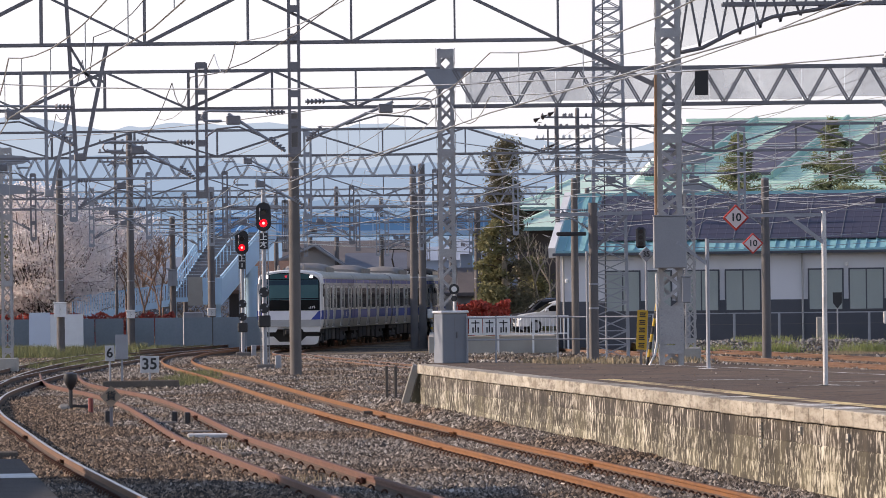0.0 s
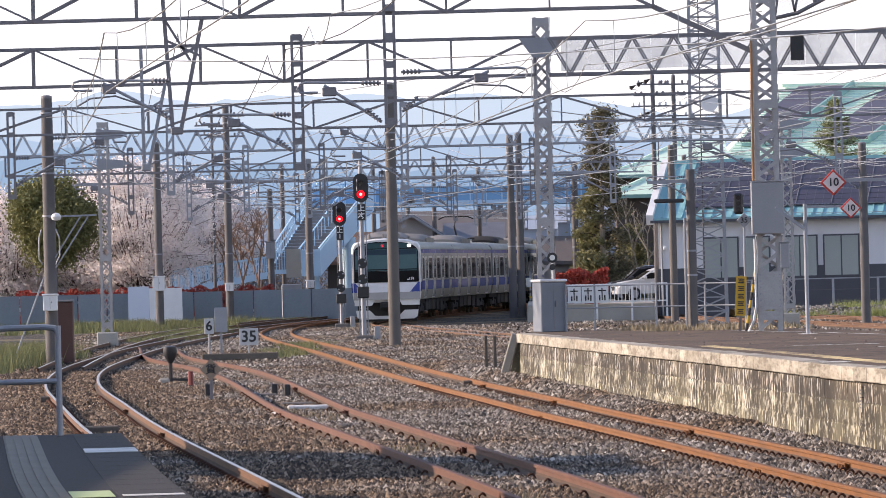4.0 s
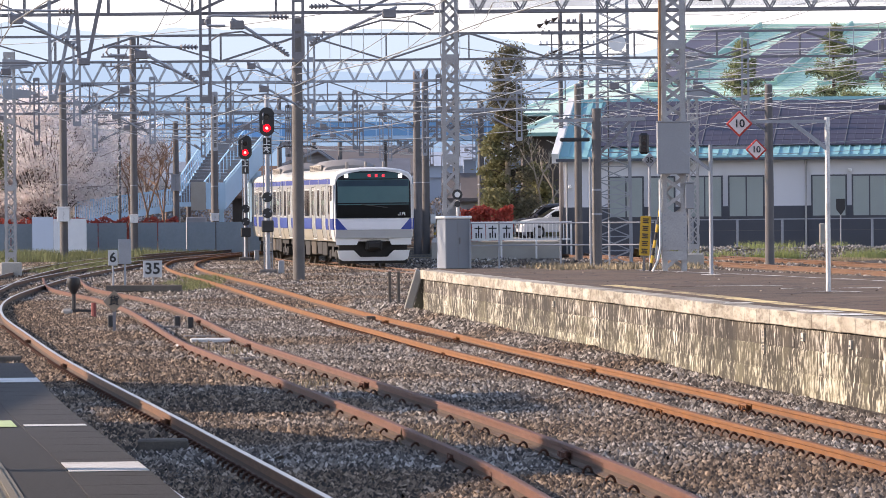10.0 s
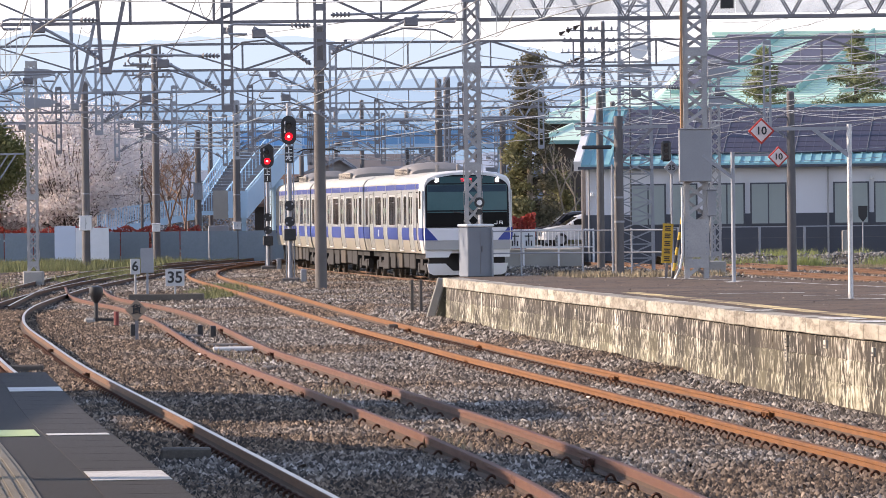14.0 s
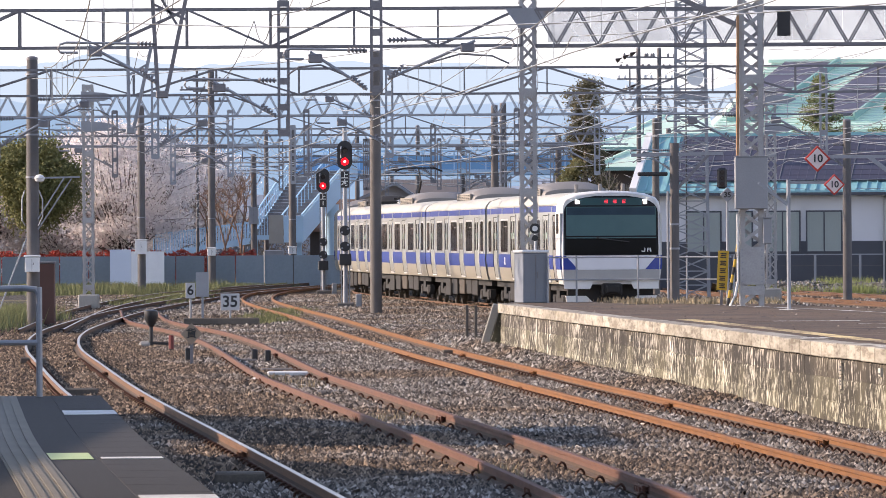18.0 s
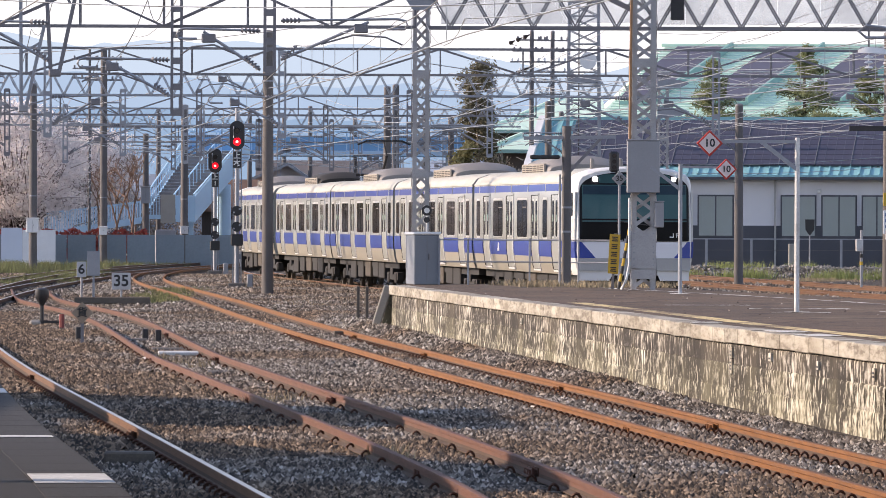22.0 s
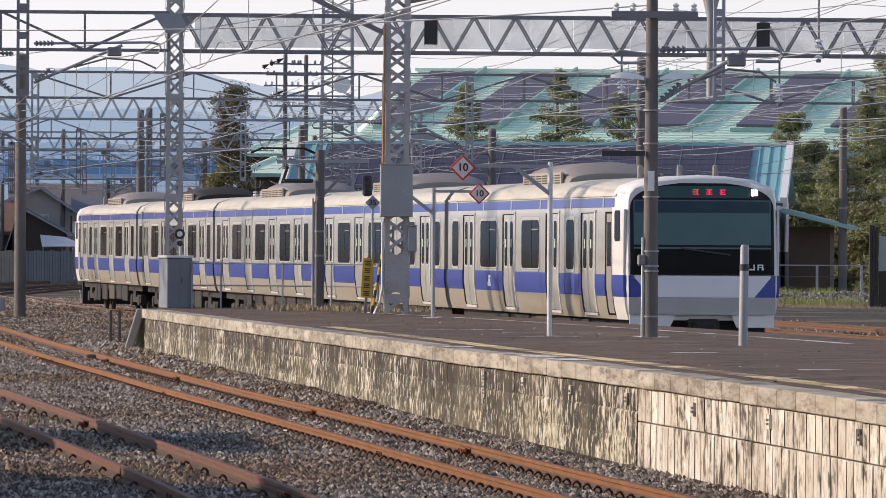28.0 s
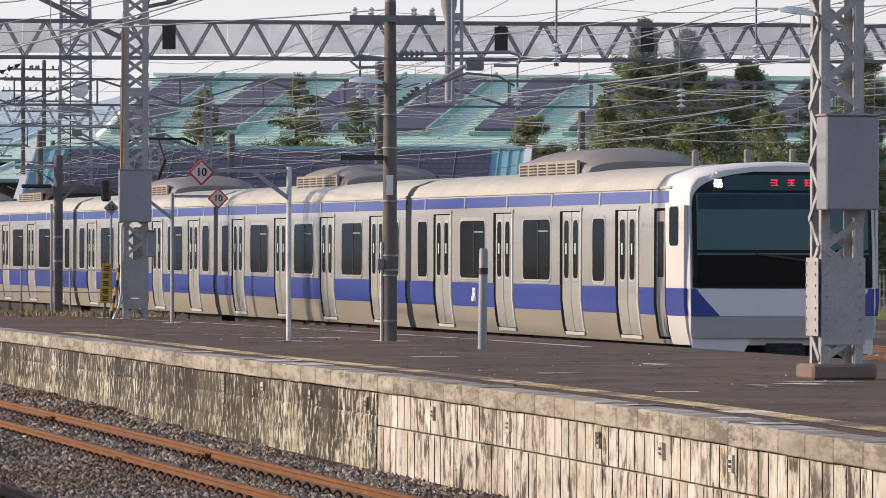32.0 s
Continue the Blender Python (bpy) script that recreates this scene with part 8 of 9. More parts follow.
def tufts(name, label, spots, per, spread, tall, material, seed, z=GROUND_Z):
    """Blades of grass around the given spots."""
    rng = np.random.default_rng(seed)
    base = np.repeat(np.array(spots, float), per, 0)
    n = len(base)
    base = base + rng.normal(0, 1, (n, 2)) * np.array(spread)
    h = tall * (0.4 + 0.8 * rng.random(n))
    a = rng.random(n) * 6.283
    w = 0.007 + 0.010 * rng.random(n)
    dx, dy = np.cos(a) * w, np.sin(a) * w
    lean = rng.normal(0, 0.3, (n, 2)) * h[:, None]
    v = np.stack([np.stack([base[:, 0] - dx, base[:, 1] - dy, np.full(n, z)], -1), np.stack([base[:, 0] + dx, base[:, 1] + dy, np.full(n, z)], -1), np.stack([base[:, 0] + lean[:, 0], base[:, 1] + lean[:, 1], z + h], -1)], 1).reshape(-1, 3)
    me = bpy.data.meshes.new(name)
    me.vertices.add(3 * n)
    me.vertices.foreach_set("co", v.astype(np.float32).ravel())
    me.loops.add(3 * n)
    me.loops.foreach_set("vertex_index", np.arange(3 * n, dtype=np.int32))
    me.polygons.add(n)
    me.polygons.foreach_set("loop_start", np.arange(0, 3 * n, 3, dtype=np.int32))
    me.materials.append(material)
    me.update(calc_edges=True)
    return tagged(new(name, me), label, "grass", kind="stuff")


FRESH_GREEN = mat("fresh green weeds", (0.34, 0.37, 0.14), (0.20, 0.235, 0.085), 1.0, 0.85, vary=0.3, island=True, thin=0.3)
rg = np.random.default_rng(90)
tufts("grass", "green spring weeds along the yard fence", [(x, 288 + 4 * rg.random()) for x in np.linspace(-29, -12, 34) + rg.normal(0, 0.5, 34)], 260, (0.35, 1.2), 0.26, GRASS, 91)
tufts("grass", "bright green weeds before the fence", [(-23 + 9 * rg.random(), 250 + 38 * rg.random()) for _ in range(40)], 240, (0.35, 1.0), 0.42, GRASS, 104)
tufts("grass", "green weeds between curving tracks", [(-15.2 + 2.5 * rg.random(), 215 + 40 * rg.random()) for _ in range(26)], 260, (0.4, 2.0), 0.22, GRASS, 92)
tufts("grass", "green weeds beside the point signs", [(-8.6 + 1.6 * rg.random(), 170 + 26 * rg.random()) for _ in range(14)], 260, (0.25, 1.6), 0.18, GRASS, 93)
tufts("dry_grass", "short straw grass below the low building", [(x, 232 + 9 * rg.random()) for x in 9 + 31 * rg.random(60)], 200, (0.6, 1.2), 0.12, STRAW, 94)
tufts("dry_grass", "dry yellow grass on the platform head", [(2.0 + 3.2 * rg.random(), 120 + 4 * rg.random()) for _ in range(26)], 90, (0.28, 0.5), 0.12, STRAW, 95, PLATFORM_Z)
tufts("dry_grass", "dry straw grass beyond the tracks", [(TRAIN_TRACK(y) + 4.5 + 6 * rg.random(), y) for y in np.linspace(120, 250, 90)], 220, (0.8, 2.0), 0.09, STRAW, 96)
tufts("dry_grass", "dry grass between the rails", [(ORANGE_TRACK(y) + 1.6 + 2.5 * rg.random(), y) for y in np.linspace(132, 220, 50)], 120, (0.5, 2.0), 0.06, STRAW, 97)
tufts("dry_grass", "dry tufts in the ballast", [(RED_TRACK(y) + 0.9 * (rg.random() - 0.5), y) for y in (77.5, 78, 79, 96, 98, 101, 60.5)], 60, (0.12, 0.3), 0.16, STRAW, 98)
tufts("grass", "overgrown bank beside the dark pole", [(-16.5 + 2.2 * rg.random(), 150 + 30 * rg.random()) for _ in range(60)], 260, (0.4, 1.2), 0.55, GRASS, 99)
# stone bank under the building
bank = Shape()
v = []
xs = steps(8.0, 48.0, 1.0)
for x in xs:
    hh = 0.42 + 0.14 * noise.noise(Vector((x * 0.8, 3, 0)))
    v += [(x, 243, GROUND_Z - 0.02), (x, 246, GROUND_Z + hh), (x, 251, GROUND_Z + hh), (x, 254, GROUND_Z - 0.02)]
bank.add(v, [(4 * i + k, 4 * i + 4 + k, 4 * i + 5 + k, 4 * i + 1 + k) for i in range(len(xs) - 1) for k in range(3)])
thing("gravel_bank", "low grey gravel bank below the building", "bank", None, bank, bpy.data.materials["ballast ground"], kind="structure")
guard = thing("yard_fence", "grey post and rail fence before the building", "fence", kind="structure")
for x in steps(8.69, 45.4, 1.932):
    part("post", Shape().bar((x, 255.0, GROUND_Z), (x, 255.0, 1.44), 0.10), STEEL_GREY, guard)
for z in (0.95, 1.43):
    part("rail", Shape().bar((8.69, 255.0, z), (45.4, 255.0, z), 0.05 if z > 1 else 0.02), STEEL_GREY if z > 1 else DARK_POLE, guard)
shield = thing("shield_sign", "small dark shield sign on a slim post", "sign", pose(16.9, 253.6, GROUND_Z))
part("post", Shape().bar((0, 0, 0), (0, 0, 1.9), 0.06, n=8), STEEL_GREY, shield)
part("plate", Shape().loft([[(-0.2, y, 2.45), (0.2, y, 2.45), (0.19, y, 2.0), (0.0, y, 1.75), (-0.19, y, 2.0)] for y in (-0.06, -0.03)]), BLACK_PAINT, shield)
marker = thing("marker_stone", "pale upright marker stone on a gravel bank", "marker", pose(15.95, 251.0, GROUND_Z))
part("stone", Shape().soft(-0.12, 0.12, -0.12, 0.12, 0.3, 1.42, 0.03), CONCRETE, marker)
rb = np.random.default_rng(121)
rubble = Shape()
for i in range(3200):
    x, u = 8.5 + 32 * rb.random(), rb.random()
    hh = 0.42 + 0.14 * noise.noise(Vector((x * 0.8, 3, 0)))
    r = 0.04 + 0.07 * rb.random()
    c = np.array([x, 243.2 + 4.5 * u, GROUND_Z + hh * min(1.0, (0.2 + 4.5 * u) / 3.0) + 0.3 * r])
    d = r * (0.65 + 0.6 * rb.random((6, 1))) * np.array([[1, 0, 0], [0, 1, 0], [-1, 0, 0], [0, -1, 0], [0, 0, 0.8], [0, 0, -0.8]])
    rubble.add([tuple(q) for q in c + d + rb.normal(0, 0.15 * r, (6, 3))], [(0, 1, 4), (1, 2, 4), (2, 3, 4), (3, 0, 4), (1, 0, 5), (2, 1, 5), (3, 2, 5), (0, 3, 5)])
thing("rubble", "broken grey stones on the bank below the building", "stones", None, rubble, mat("broken grey stone", (0.27, 0.255, 0.235), (0.13, 0.122, 0.115), 2, 0.9, vary=0.4, island=True), kind="stuff")
tufts("grass", "tall fresh green weeds along the stone bank", [(9 + 30 * rg.random(), 241.5 + 2.2 * rg.random()) for _ in range(34)], 260, (0.42, 0.4), 0.44, FRESH_GREEN, 122)
tufts("grass", "green weeds on top of the stone bank", [(9 + 30 * rg.random(), 246 + 3 * rg.random()) for _ in range(20)], 160, (0.4, 0.6), 0.30, FRESH_GREEN, 123, GROUND_Z + 0.42)

# pale stake fence beyond the far tracks
STAKE_TAN = mat("weathered tan stakes", (0.60, 0.53, 0.43), (0.42, 0.36, 0.28), 3, 0.9)
STAKE_TIP = mat("faded yellow stake paint", (0.60, 0.49, 0.22), (0.48, 0.39, 0.22), 3, 0.9)
stakes = thing("stake_fence", "weathered tan stake fence with yellow tips above a grassy verge", "fence", kind="structure")
random.seed(77)
for i, x in enumerate(steps(28.4, 38.4, 0.155)):
    st_ = part("stake", Shape().bar((x, 222, 0.1), (x + random.uniform(-0.02, 0.02), 222, 1.36 + random.uniform(-0.05, 0.05)), 0.05), STAKE_TAN, stakes)
    if i % 7 < 5:
        part("tip", Shape().bar((x, 221.99, 1.16), (x, 221.99, 1.42), 0.066), STAKE_TIP, st_, "faded yellow tip")
for z in (0.45, 0.78, 1.1):
    part("rail", Shape().bar((28.4, 221.95, z), (38.4, 221.95, z), 0.04, 0.05), STAKE_TAN, stakes)
tufts("grass", "green grass verge below the stake fence", [(28 + 11 * rg.random(), 206 + 15 * rg.random()) for _ in range(120)], 260, (0.5, 1.2), 0.20, FRESH_GREEN, 103)

# brown thicket far behind the tracks
rk = np.random.default_rng(111)
tn = 45000
tx = -75 + 110 * rk.random(tn)
tall_ = 2.6 + 0.9 * np.sin(tx * 0.31) + 0.7 * np.sin(tx * 0.83 + 1)
tp = np.stack([tx, 428 + 5 * rk.random(tn), GROUND_Z + tall_ * rk.random(tn) ** 0.7], -1)
tagged(new("thicket", leaf_mesh("thicket", tp, 0.135, mat("brown budding twigs", (0.21, 0.165, 0.13), (0.11, 0.09, 0.075), 0.5, 0.9, 0, vary=0.35, island=True), seed=112, thin=0.3)), "brown leafless thicket beyond the footbridge", "bushes", kind="stuff")

# ---- parked cars, picket fence ----
def parked_car(label, x, y, z, turn, paint, name="parked_car", tall=0.0):
    """A small family car: shell, glasshouse, lamps, grille, mirrors and wheels; its nose points to -x."""
    c = thing(name, label, "car", pose(x, y, z, 0, 0, turn))
    top_, W = 1.48 + tall, 1.68
    deck = [(-2.06, 0.30), (-2.10, 0.55), (-2.02, 0.72), (-1.80, 0.84), (-1.05, 0.95), (1.75, 0.98), (2.02, 0.92), (2.08, 0.55), (2.04, 0.30)]
    part("body", Shape().loft([[(px * k, yy, pz) for px, pz in deck] for yy, k in ((-W / 2, 0.96), (-W / 2 + 0.10, 1.0), (0, 1.012), (W / 2 - 0.10, 1.0), (W / 2, 0.96))]), paint, c)
    cabin = [(-1.10, 0.93), (-0.42, top_ - 0.10), (-0.10, top_ - 0.01), (0.9, top_), (1.45, top_ - 0.08), (1.92, 0.95)]
    part("roof", Shape().loft([[(px, yy * (1.0 if pz < 1.0 else 0.84), pz - (0.03 if abs(yy) > 0.7 and pz > 1.0 else 0)) for px, pz in cabin] for yy in (-0.78, -0.62, 0, 0.62, 0.78)]), paint, c)
    for s in (-1, 1):
        g = [(-0.92, 0.98), (-0.38, top_ - 0.16), (0.85, top_ - 0.10), (1.36, top_ - 0.16), (1.70, 0.98)]
        part("side_window", Shape().loft([[(px, s * (q + (0.0 if pz < 1.0 else -0.115)), pz) for px, pz in g] for q in (0.765, 0.792)]), GLASS_DARK, c)
        part("mirror", Shape().soft(-0.86, -0.70, s * 0.92 - 0.09, s * 0.92 + 0.09, 0.96, 1.10, 0.03), paint, c)
        part("headlight", Shape().soft(-2.09, -1.86, s * 0.62 - 0.17, s * 0.62 + 0.17, 0.62, 0.77, 0.04), PORCELAIN, c)
        for xx in (-1.28, 1.28):
            w = part("wheel", Shape().bar((xx, s * (W / 2 - 0.2), 0.30), (xx, s * (W / 2 + 0.01), 0.30), 0.60, n=18), RUBBER, c)
            part("rim", Shape().bar((xx, s * (W / 2 + 0.01), 0.30), (xx, s * (W / 2 + 0.025), 0.30), 0.38, n=12), STEEL_GREY, w)
    part("windscreen", Shape().loft([[(-1.07 - q, -0.68, 0.97), (-1.07 - q, 0.68, 0.97), (-0.47 - q, 0.58, top_ - 0.14), (-0.47 - q, -0.58, top_ - 0.14)] for q in (0.0, 0.03)]), GLASS_DARK, c)
    part("grille", Shape().soft(-2.13, -2.04, -0.40, 0.40, 0.46, 0.66, 0.03), BLACK_PAINT, c)
    pl = part("plate_bar", Shape().soft(-2.15, -2.10, -0.17, 0.17, 0.36, 0.44, 0.01), WHITE_PAINT, c, "plain white plate")
    part("bar", Shape().box(-2.156, -2.15, -0.12, 0.12, 0.385, 0.415), BLACK_PAINT, pl)
    return c


CAR_PALE = mat("pale silver car paint", (0.66, 0.68, 0.70), (0.60, 0.62, 0.64), 1, 0.25, 0.2)
CAR_DARK = mat("dark car paint", (0.05, 0.05, 0.06), (0.04, 0.04, 0.05), 1, 0.2)
CAR_SILVER = mat("silver car paint", (0.48, 0.49, 0.50), (0.42, 0.43, 0.44), 1, 0.3, 0.4)
lot = Shape().soft(-0.6, 4.9, 254.6, 287.0, GROUND_Z - 0.02, LOT_Z, 0.03)
thing("car_park", "raised car park behind a low concrete wall", "pavement", None, lot, CONCRETE, kind="structure")
lot2 = Shape().soft(4.9, 9.5, 271.2, 287.0, GROUND_Z - 0.02, LOT_Z, 0.03)
thing("car_park", "raised car park behind the low building", "pavement", None, lot2, CONCRETE, kind="structure")
parked_car("pale silver hatchback parked behind the picket fence", 5.42, 272.6, LOT_Z, 9, CAR_PALE)
parked_car("dark people carrier parked behind another car", 4.92, 276.0, LOT_Z, 6, CAR_DARK, tall=0.12)
parked_car("grey car parked behind another car", 5.45, 279.2, LOT_Z, 8, CAR_SILVER, tall=0.02)
gate = thing("timber_gate", "dark timber gate panels with a grey-green board under pines", "gate", pose(28.95, 238, GROUND_Z))
DARK_TIMBER = mat("dark stained timber", (0.055, 0.042, 0.036), (0.03, 0.024, 0.021), 2, 0.85, 0, 0.4, 12, stretch=(6, 6, 0.6))
for x, w, h in ((-0.52, 0.36, 3.3), (0.46, 0.48, 3.05)):
    for k in range(3):
        part("plank", Shape().soft(x - w / 2 + w * k / 3 + 0.006, x - w / 2 + w * (k + 1) / 3 - 0.006, -0.05, 0.05, 0.0, h - 0.04 * k, 0.012), DARK_TIMBER, gate)
part("board", Shape().soft(-0.32, 0.20, 0.0, 0.05, 1.45, 2.85, 0.01), mat("grey-green board paint", (0.33, 0.38, 0.36), (0.26, 0.30, 0.285), 2, 0.7), gate, "grey-green painted board")
part("lower_board", Shape().soft(-0.32, 0.20, 0.0, 0.05, 0.0, 1.44, 0.01), DARK_TIMBER, gate)
part("red_marker", Shape().soft(0.06, 0.17, -0.09, -0.055, 1.35, 1.72, 0.01), mat("red marker paint", (0.55, 0.05, 0.05), (0.42, 0.04, 0.04), 3, 0.5), gate, "small red and white marker")
for x, z1, z0 in ((13.79, 7.9, 6.24), (18.08, 8.1, 6.24), (16.47, 6.34, 5.29), (12.96, 6.34, 5.30), (9.6, 6.34, 5.45)):
    hung = thing("hanging_insulator", "pale disc insulator string hung from a portal beam", "insulator", pose(x, 125.55, 0))
    part("rod", Shape().bar((0, 0, z0 + 0.42), (0, 0, z1), 0.045, n=6), STEEL_DARK, hung)
    part("core", Shape().bar((0, 0, z0), (0, 0, z0 + 0.46), 0.03, n=6), WHITE_PAINT, hung)
    for k in range(4):
        part("disc", Shape().turned([(0.03, 0.0), (0.10, 0.012), (0.07, 0.05), (0.03, 0.065)], 12, (0, 0, z0 + 0.03 + 0.112 * k)), WHITE_PAINT, hung, "white porcelain disc")
    part("clamp", Shape().soft(-0.05, 0.05, -0.05, 0.05, z0 - 0.06, z0 + 0.01, 0.012), STEEL_DARK, hung)
pick = thing("picket_fence", "white metal picket fence by the car park", "fence")
for x in steps(0.9, 5.4, 0.16):
    part("picket", Shape().bar((x, 254.5, 0.62), (x, 254.5, 1.44), 0.035), WHITE_PAINT, pick)
for z in (0.66, 1.40):
    part("rail", Shape().bar((0.9, 254.5, z), (5.4, 254.5, z), 0.05, 0.06), WHITE_PAINT, pick)
for x in (0.9, 2.4, 3.9, 5.4):
    part("post", Shape().bar((x, 254.5, GROUND_Z), (x, 254.5, 1.4), 0.08), WHITE_PAINT, pick)
for x in (1.15, 1.75, 2.35):
    bn = part("banner", Shape().box(x, x + 0.55, 254.40, 254.42, 0.62, 1.36), WHITE_PAINT, pick, "white notice sheet with dark strokes")
    for i, (a, b, c, d) in enumerate(((0.1, 0.45, 1.12, 1.17), (0.25, 0.30, 0.74, 1.26), (0.14, 0.2, 0.72, 0.95), (0.36, 0.42, 0.72, 0.95))):
        part("stroke", Shape().box(x + a, x + b, 254.385, 254.398, c, d), BLACK_PAINT, bn)


# ---- signals and signs ----
def text(body, size, material, parent, m, name="lettering"):
    cu = bpy.data.curves.new(name, "FONT")
    cu.body, cu.size, cu.align_x, cu.align_y, cu.extrude, cu.offset = body, size, "CENTER", "CENTER", 0.002, size * 0.022
    cu.materials.append(material)
    ob = new(name, cu)
    ob.parent, ob.matrix_basis = parent, m
    return ob


FACING = Euler((math.pi / 2, 0, 0)).to_matrix().to_4x4()
SIGNAL_RED = mat("lit red signal lens", (0.6, 0.02, 0.02), (0.6, 0.02, 0.02), 1, 0.4, glow=((1.0, 0.004, 0.010), 1.7))
SIGNAL_CORE = mat("glowing signal centre", (0.9, 0.4, 0.35), (0.9, 0.4, 0.35), 1, 0.4, glow=((1.0, 0.22, 0.20), 2.6))
LENS_DARK = mat("unlit dark lens", (0.03, 0.02, 0.02), (0.02, 0.015, 0.015), 1, 0.2)


def signal(label, x, y, top, head, letters, w=0.52):
    s = thing("railway_signal", label, "signal", pose(x, y, GROUND_Z))
    part("mast", Shape().turned([(0.085, 0), (0.08, head - 0.9), (0.075, top)], 12), STEEL_GREY, s, "pale grey mast")
    part("base", Shape().soft(-0.30, 0.30, -0.3, 0.3, 0, 0.20, 0.04), CONCRETE_POLE, s, "stained concrete foot")
    ring = []
    for i in range(24):
        a = 2 * math.pi * i / 24
        ring.append((math.cos(a) * w / 2, (math.sin(a) * w / 2) + (0.24 if math.sin(a) > 0 else -0.24)))
    t = part("backboard", Shape().loft([[(px, -0.12, head + pz) for px, pz in ring], [(px, -0.18, head + pz) for px, pz in ring]]), BLACK_PAINT, s, "black oblong backboard")
    part("lens", Shape().bar((0, -0.18, head - 0.22), (0, -0.21, head - 0.22), 0.27, n=16), SIGNAL_RED, t, "lit red lens")
    part("lens_core", Shape().bar((0, -0.21, head - 0.22), (0, -0.215, head - 0.22), 0.10, n=12), SIGNAL_CORE, t, "glowing centre of the lens")
    part("lens", Shape().bar((0, -0.18, head + 0.14), (0, -0.21, head + 0.14), 0.18, n=16), LENS_DARK, t)
    for dz in (-0.22, 0.14):
        part("hood", Shape().loft([[(0.13 * math.cos(a), q, head + dz + 0.13 * math.sin(a)) for a in [math.pi * i / 8 for i in range(9)]] for q in (-0.18, -0.42)], closed=False), BLACK_PAINT, t)
    part("cage", Shape().tube([(-0.12, -0.20, head + 0.30), (-0.12, -0.45, head + 0.2), (-0.12, -0.45, head - 0.1)], 0.04, 5), STEEL_GREY, t)
    p = part("plate", Shape().soft(-0.14, 0.14, -0.14, -0.10, head - 1.12, head - 0.56, 0.01), BLACK_PAINT, s, "black plate with white characters")
    for i, ch in enumerate(letters):
        text(ch, 0.25, WHITE_PAINT, p, Matrix.Translation((0, -0.150, head - 0.71 - 0.26 * i)) @ FACING)
    for z, lit in ((head - 2.6, 0), (head - 3.15, 0)):
        h2 = part("shunt_head", Shape().bar((0, -0.08, z), (0, -0.26, z), 0.35, n=18), BLACK_PAINT, s, "small round black shunting signal")
        for q in (-0.1, 0.1):
            part("lens", Shape().bar((q, -0.26, z + q * 0.6), (q, -0.275, z + q * 0.6), 0.07, n=10), STEEL_GREY, h2)
    part("box", Shape().soft(-0.21, 0.21, -0.25, -0.05, head - 3.80, head - 3.40, 0.03), BLACK_PAINT, s)
    lad = part("ladder", Shape().bar((-0.14, 0.12, 0.2), (-0.14, 0.12, top - 0.6), 0.035).bar((0.14, 0.12, 0.2), (0.14, 0.12, top - 0.6), 0.035), STEEL_GREY, s)
    for z in steps(0.4, top - 0.8, 0.35):
        part("rung", Shape().bar((-0.14, 0.12, z), (0.14, 0.12, z), 0.025), STEEL_GREY, lad)
    part("junction_box", Shape().soft(0.35, 0.56, -0.2, 0.1, 0, 0.50, 0.03), ZINC_BOX, s)
    return s


signal("tall railway signal showing red beside the curve", -6.12, 204.6, 6.25, 5.28, "上本")
signal("shorter railway signal showing red beside the curve", -8.45, 251.5, 5.3, 4.85, "上1", 0.56)


PLATE_GREY = mat("weathered white plate", (0.52, 0.53, 0.54), (0.42, 0.43, 0.44), 3, 0.6)


def number_sign(label, x, y, z, w, h, digits, size, dark=False):
    s = thing("number_sign", label, "sign", pose(x, y, GROUND_Z))
    part("post", Shape().bar((0, 0.03, 0), (0, 0.03, z + h / 2), 0.06, n=8), STEEL_GREY, s)
    pl = part("plate", Shape().soft(-w / 2, w / 2, -0.015, 0.015, z - h / 2, z + h / 2, 0.008), PLATE_GREY, s, "white plate with black digits")
    text(digits, size, BLACK_PAINT, pl, Matrix.Translation((0, -0.02, z)) @ FACING)
    return s


number_sign("white number plate reading 35 over the points", -8.20, 166.0, 0.66, 0.53, 0.47, "35", 0.44)
number_sign("white number plate reading 6 beside the points", -9.45, 168.5, 0.96, 0.27, 0.44, "6", 0.38)
bp = thing("grey_board", "plain grey board on a post among the points", "board", pose(-9.0, 166.5, GROUND_Z))
part("sheet", Shape().soft(-0.18, 0.18, -0.02, 0.02, 0.80, 1.50, 0.01), STEEL_GREY, bp)
part("post", Shape().bar((0, 0.04, 0), (0, 0.04, 1.4), 0.06), STEEL_GREY, bp)
tb = thing("timber_beam", "weathered timber beam lying across sleepers", "timber", pose(-8.35, 164.0, GROUND_Z))
part("beam", Shape().soft(-1.05, 1.05, -0.14, 0.14, 0.05, 0.24, 0.02), WOOD_OLD, tb)
pt = thing("point_indicator", "black point indicator on a low stand", "signal", pose(-8.3, 132.3, GROUND_Z))
part("head", Shape().turned([(0.05, 0.48), (0.13, 0.62), (0.16, 0.74), (0.15, 0.84), (0.06, 0.87)], 12), BLACK_PAINT, pt)
part("post", Shape().bar((0, 0, 0), (0, 0, 0.55), 0.09, n=8), BLACK_PAINT, pt)
part("arm", Shape().bar((0, 0, 0.12), (0.5, 0, 0.1), 0.06), BLACK_PAINT, pt)
part("stone", Shape().soft(-0.28, -0.02, -0.1, 0.12, 0, 0.16, 0.05), CONCRETE, pt)
rp = thing("red_marker", "short red marker post by the points", "marker", pose(-7.6, 128.0, GROUND_Z))
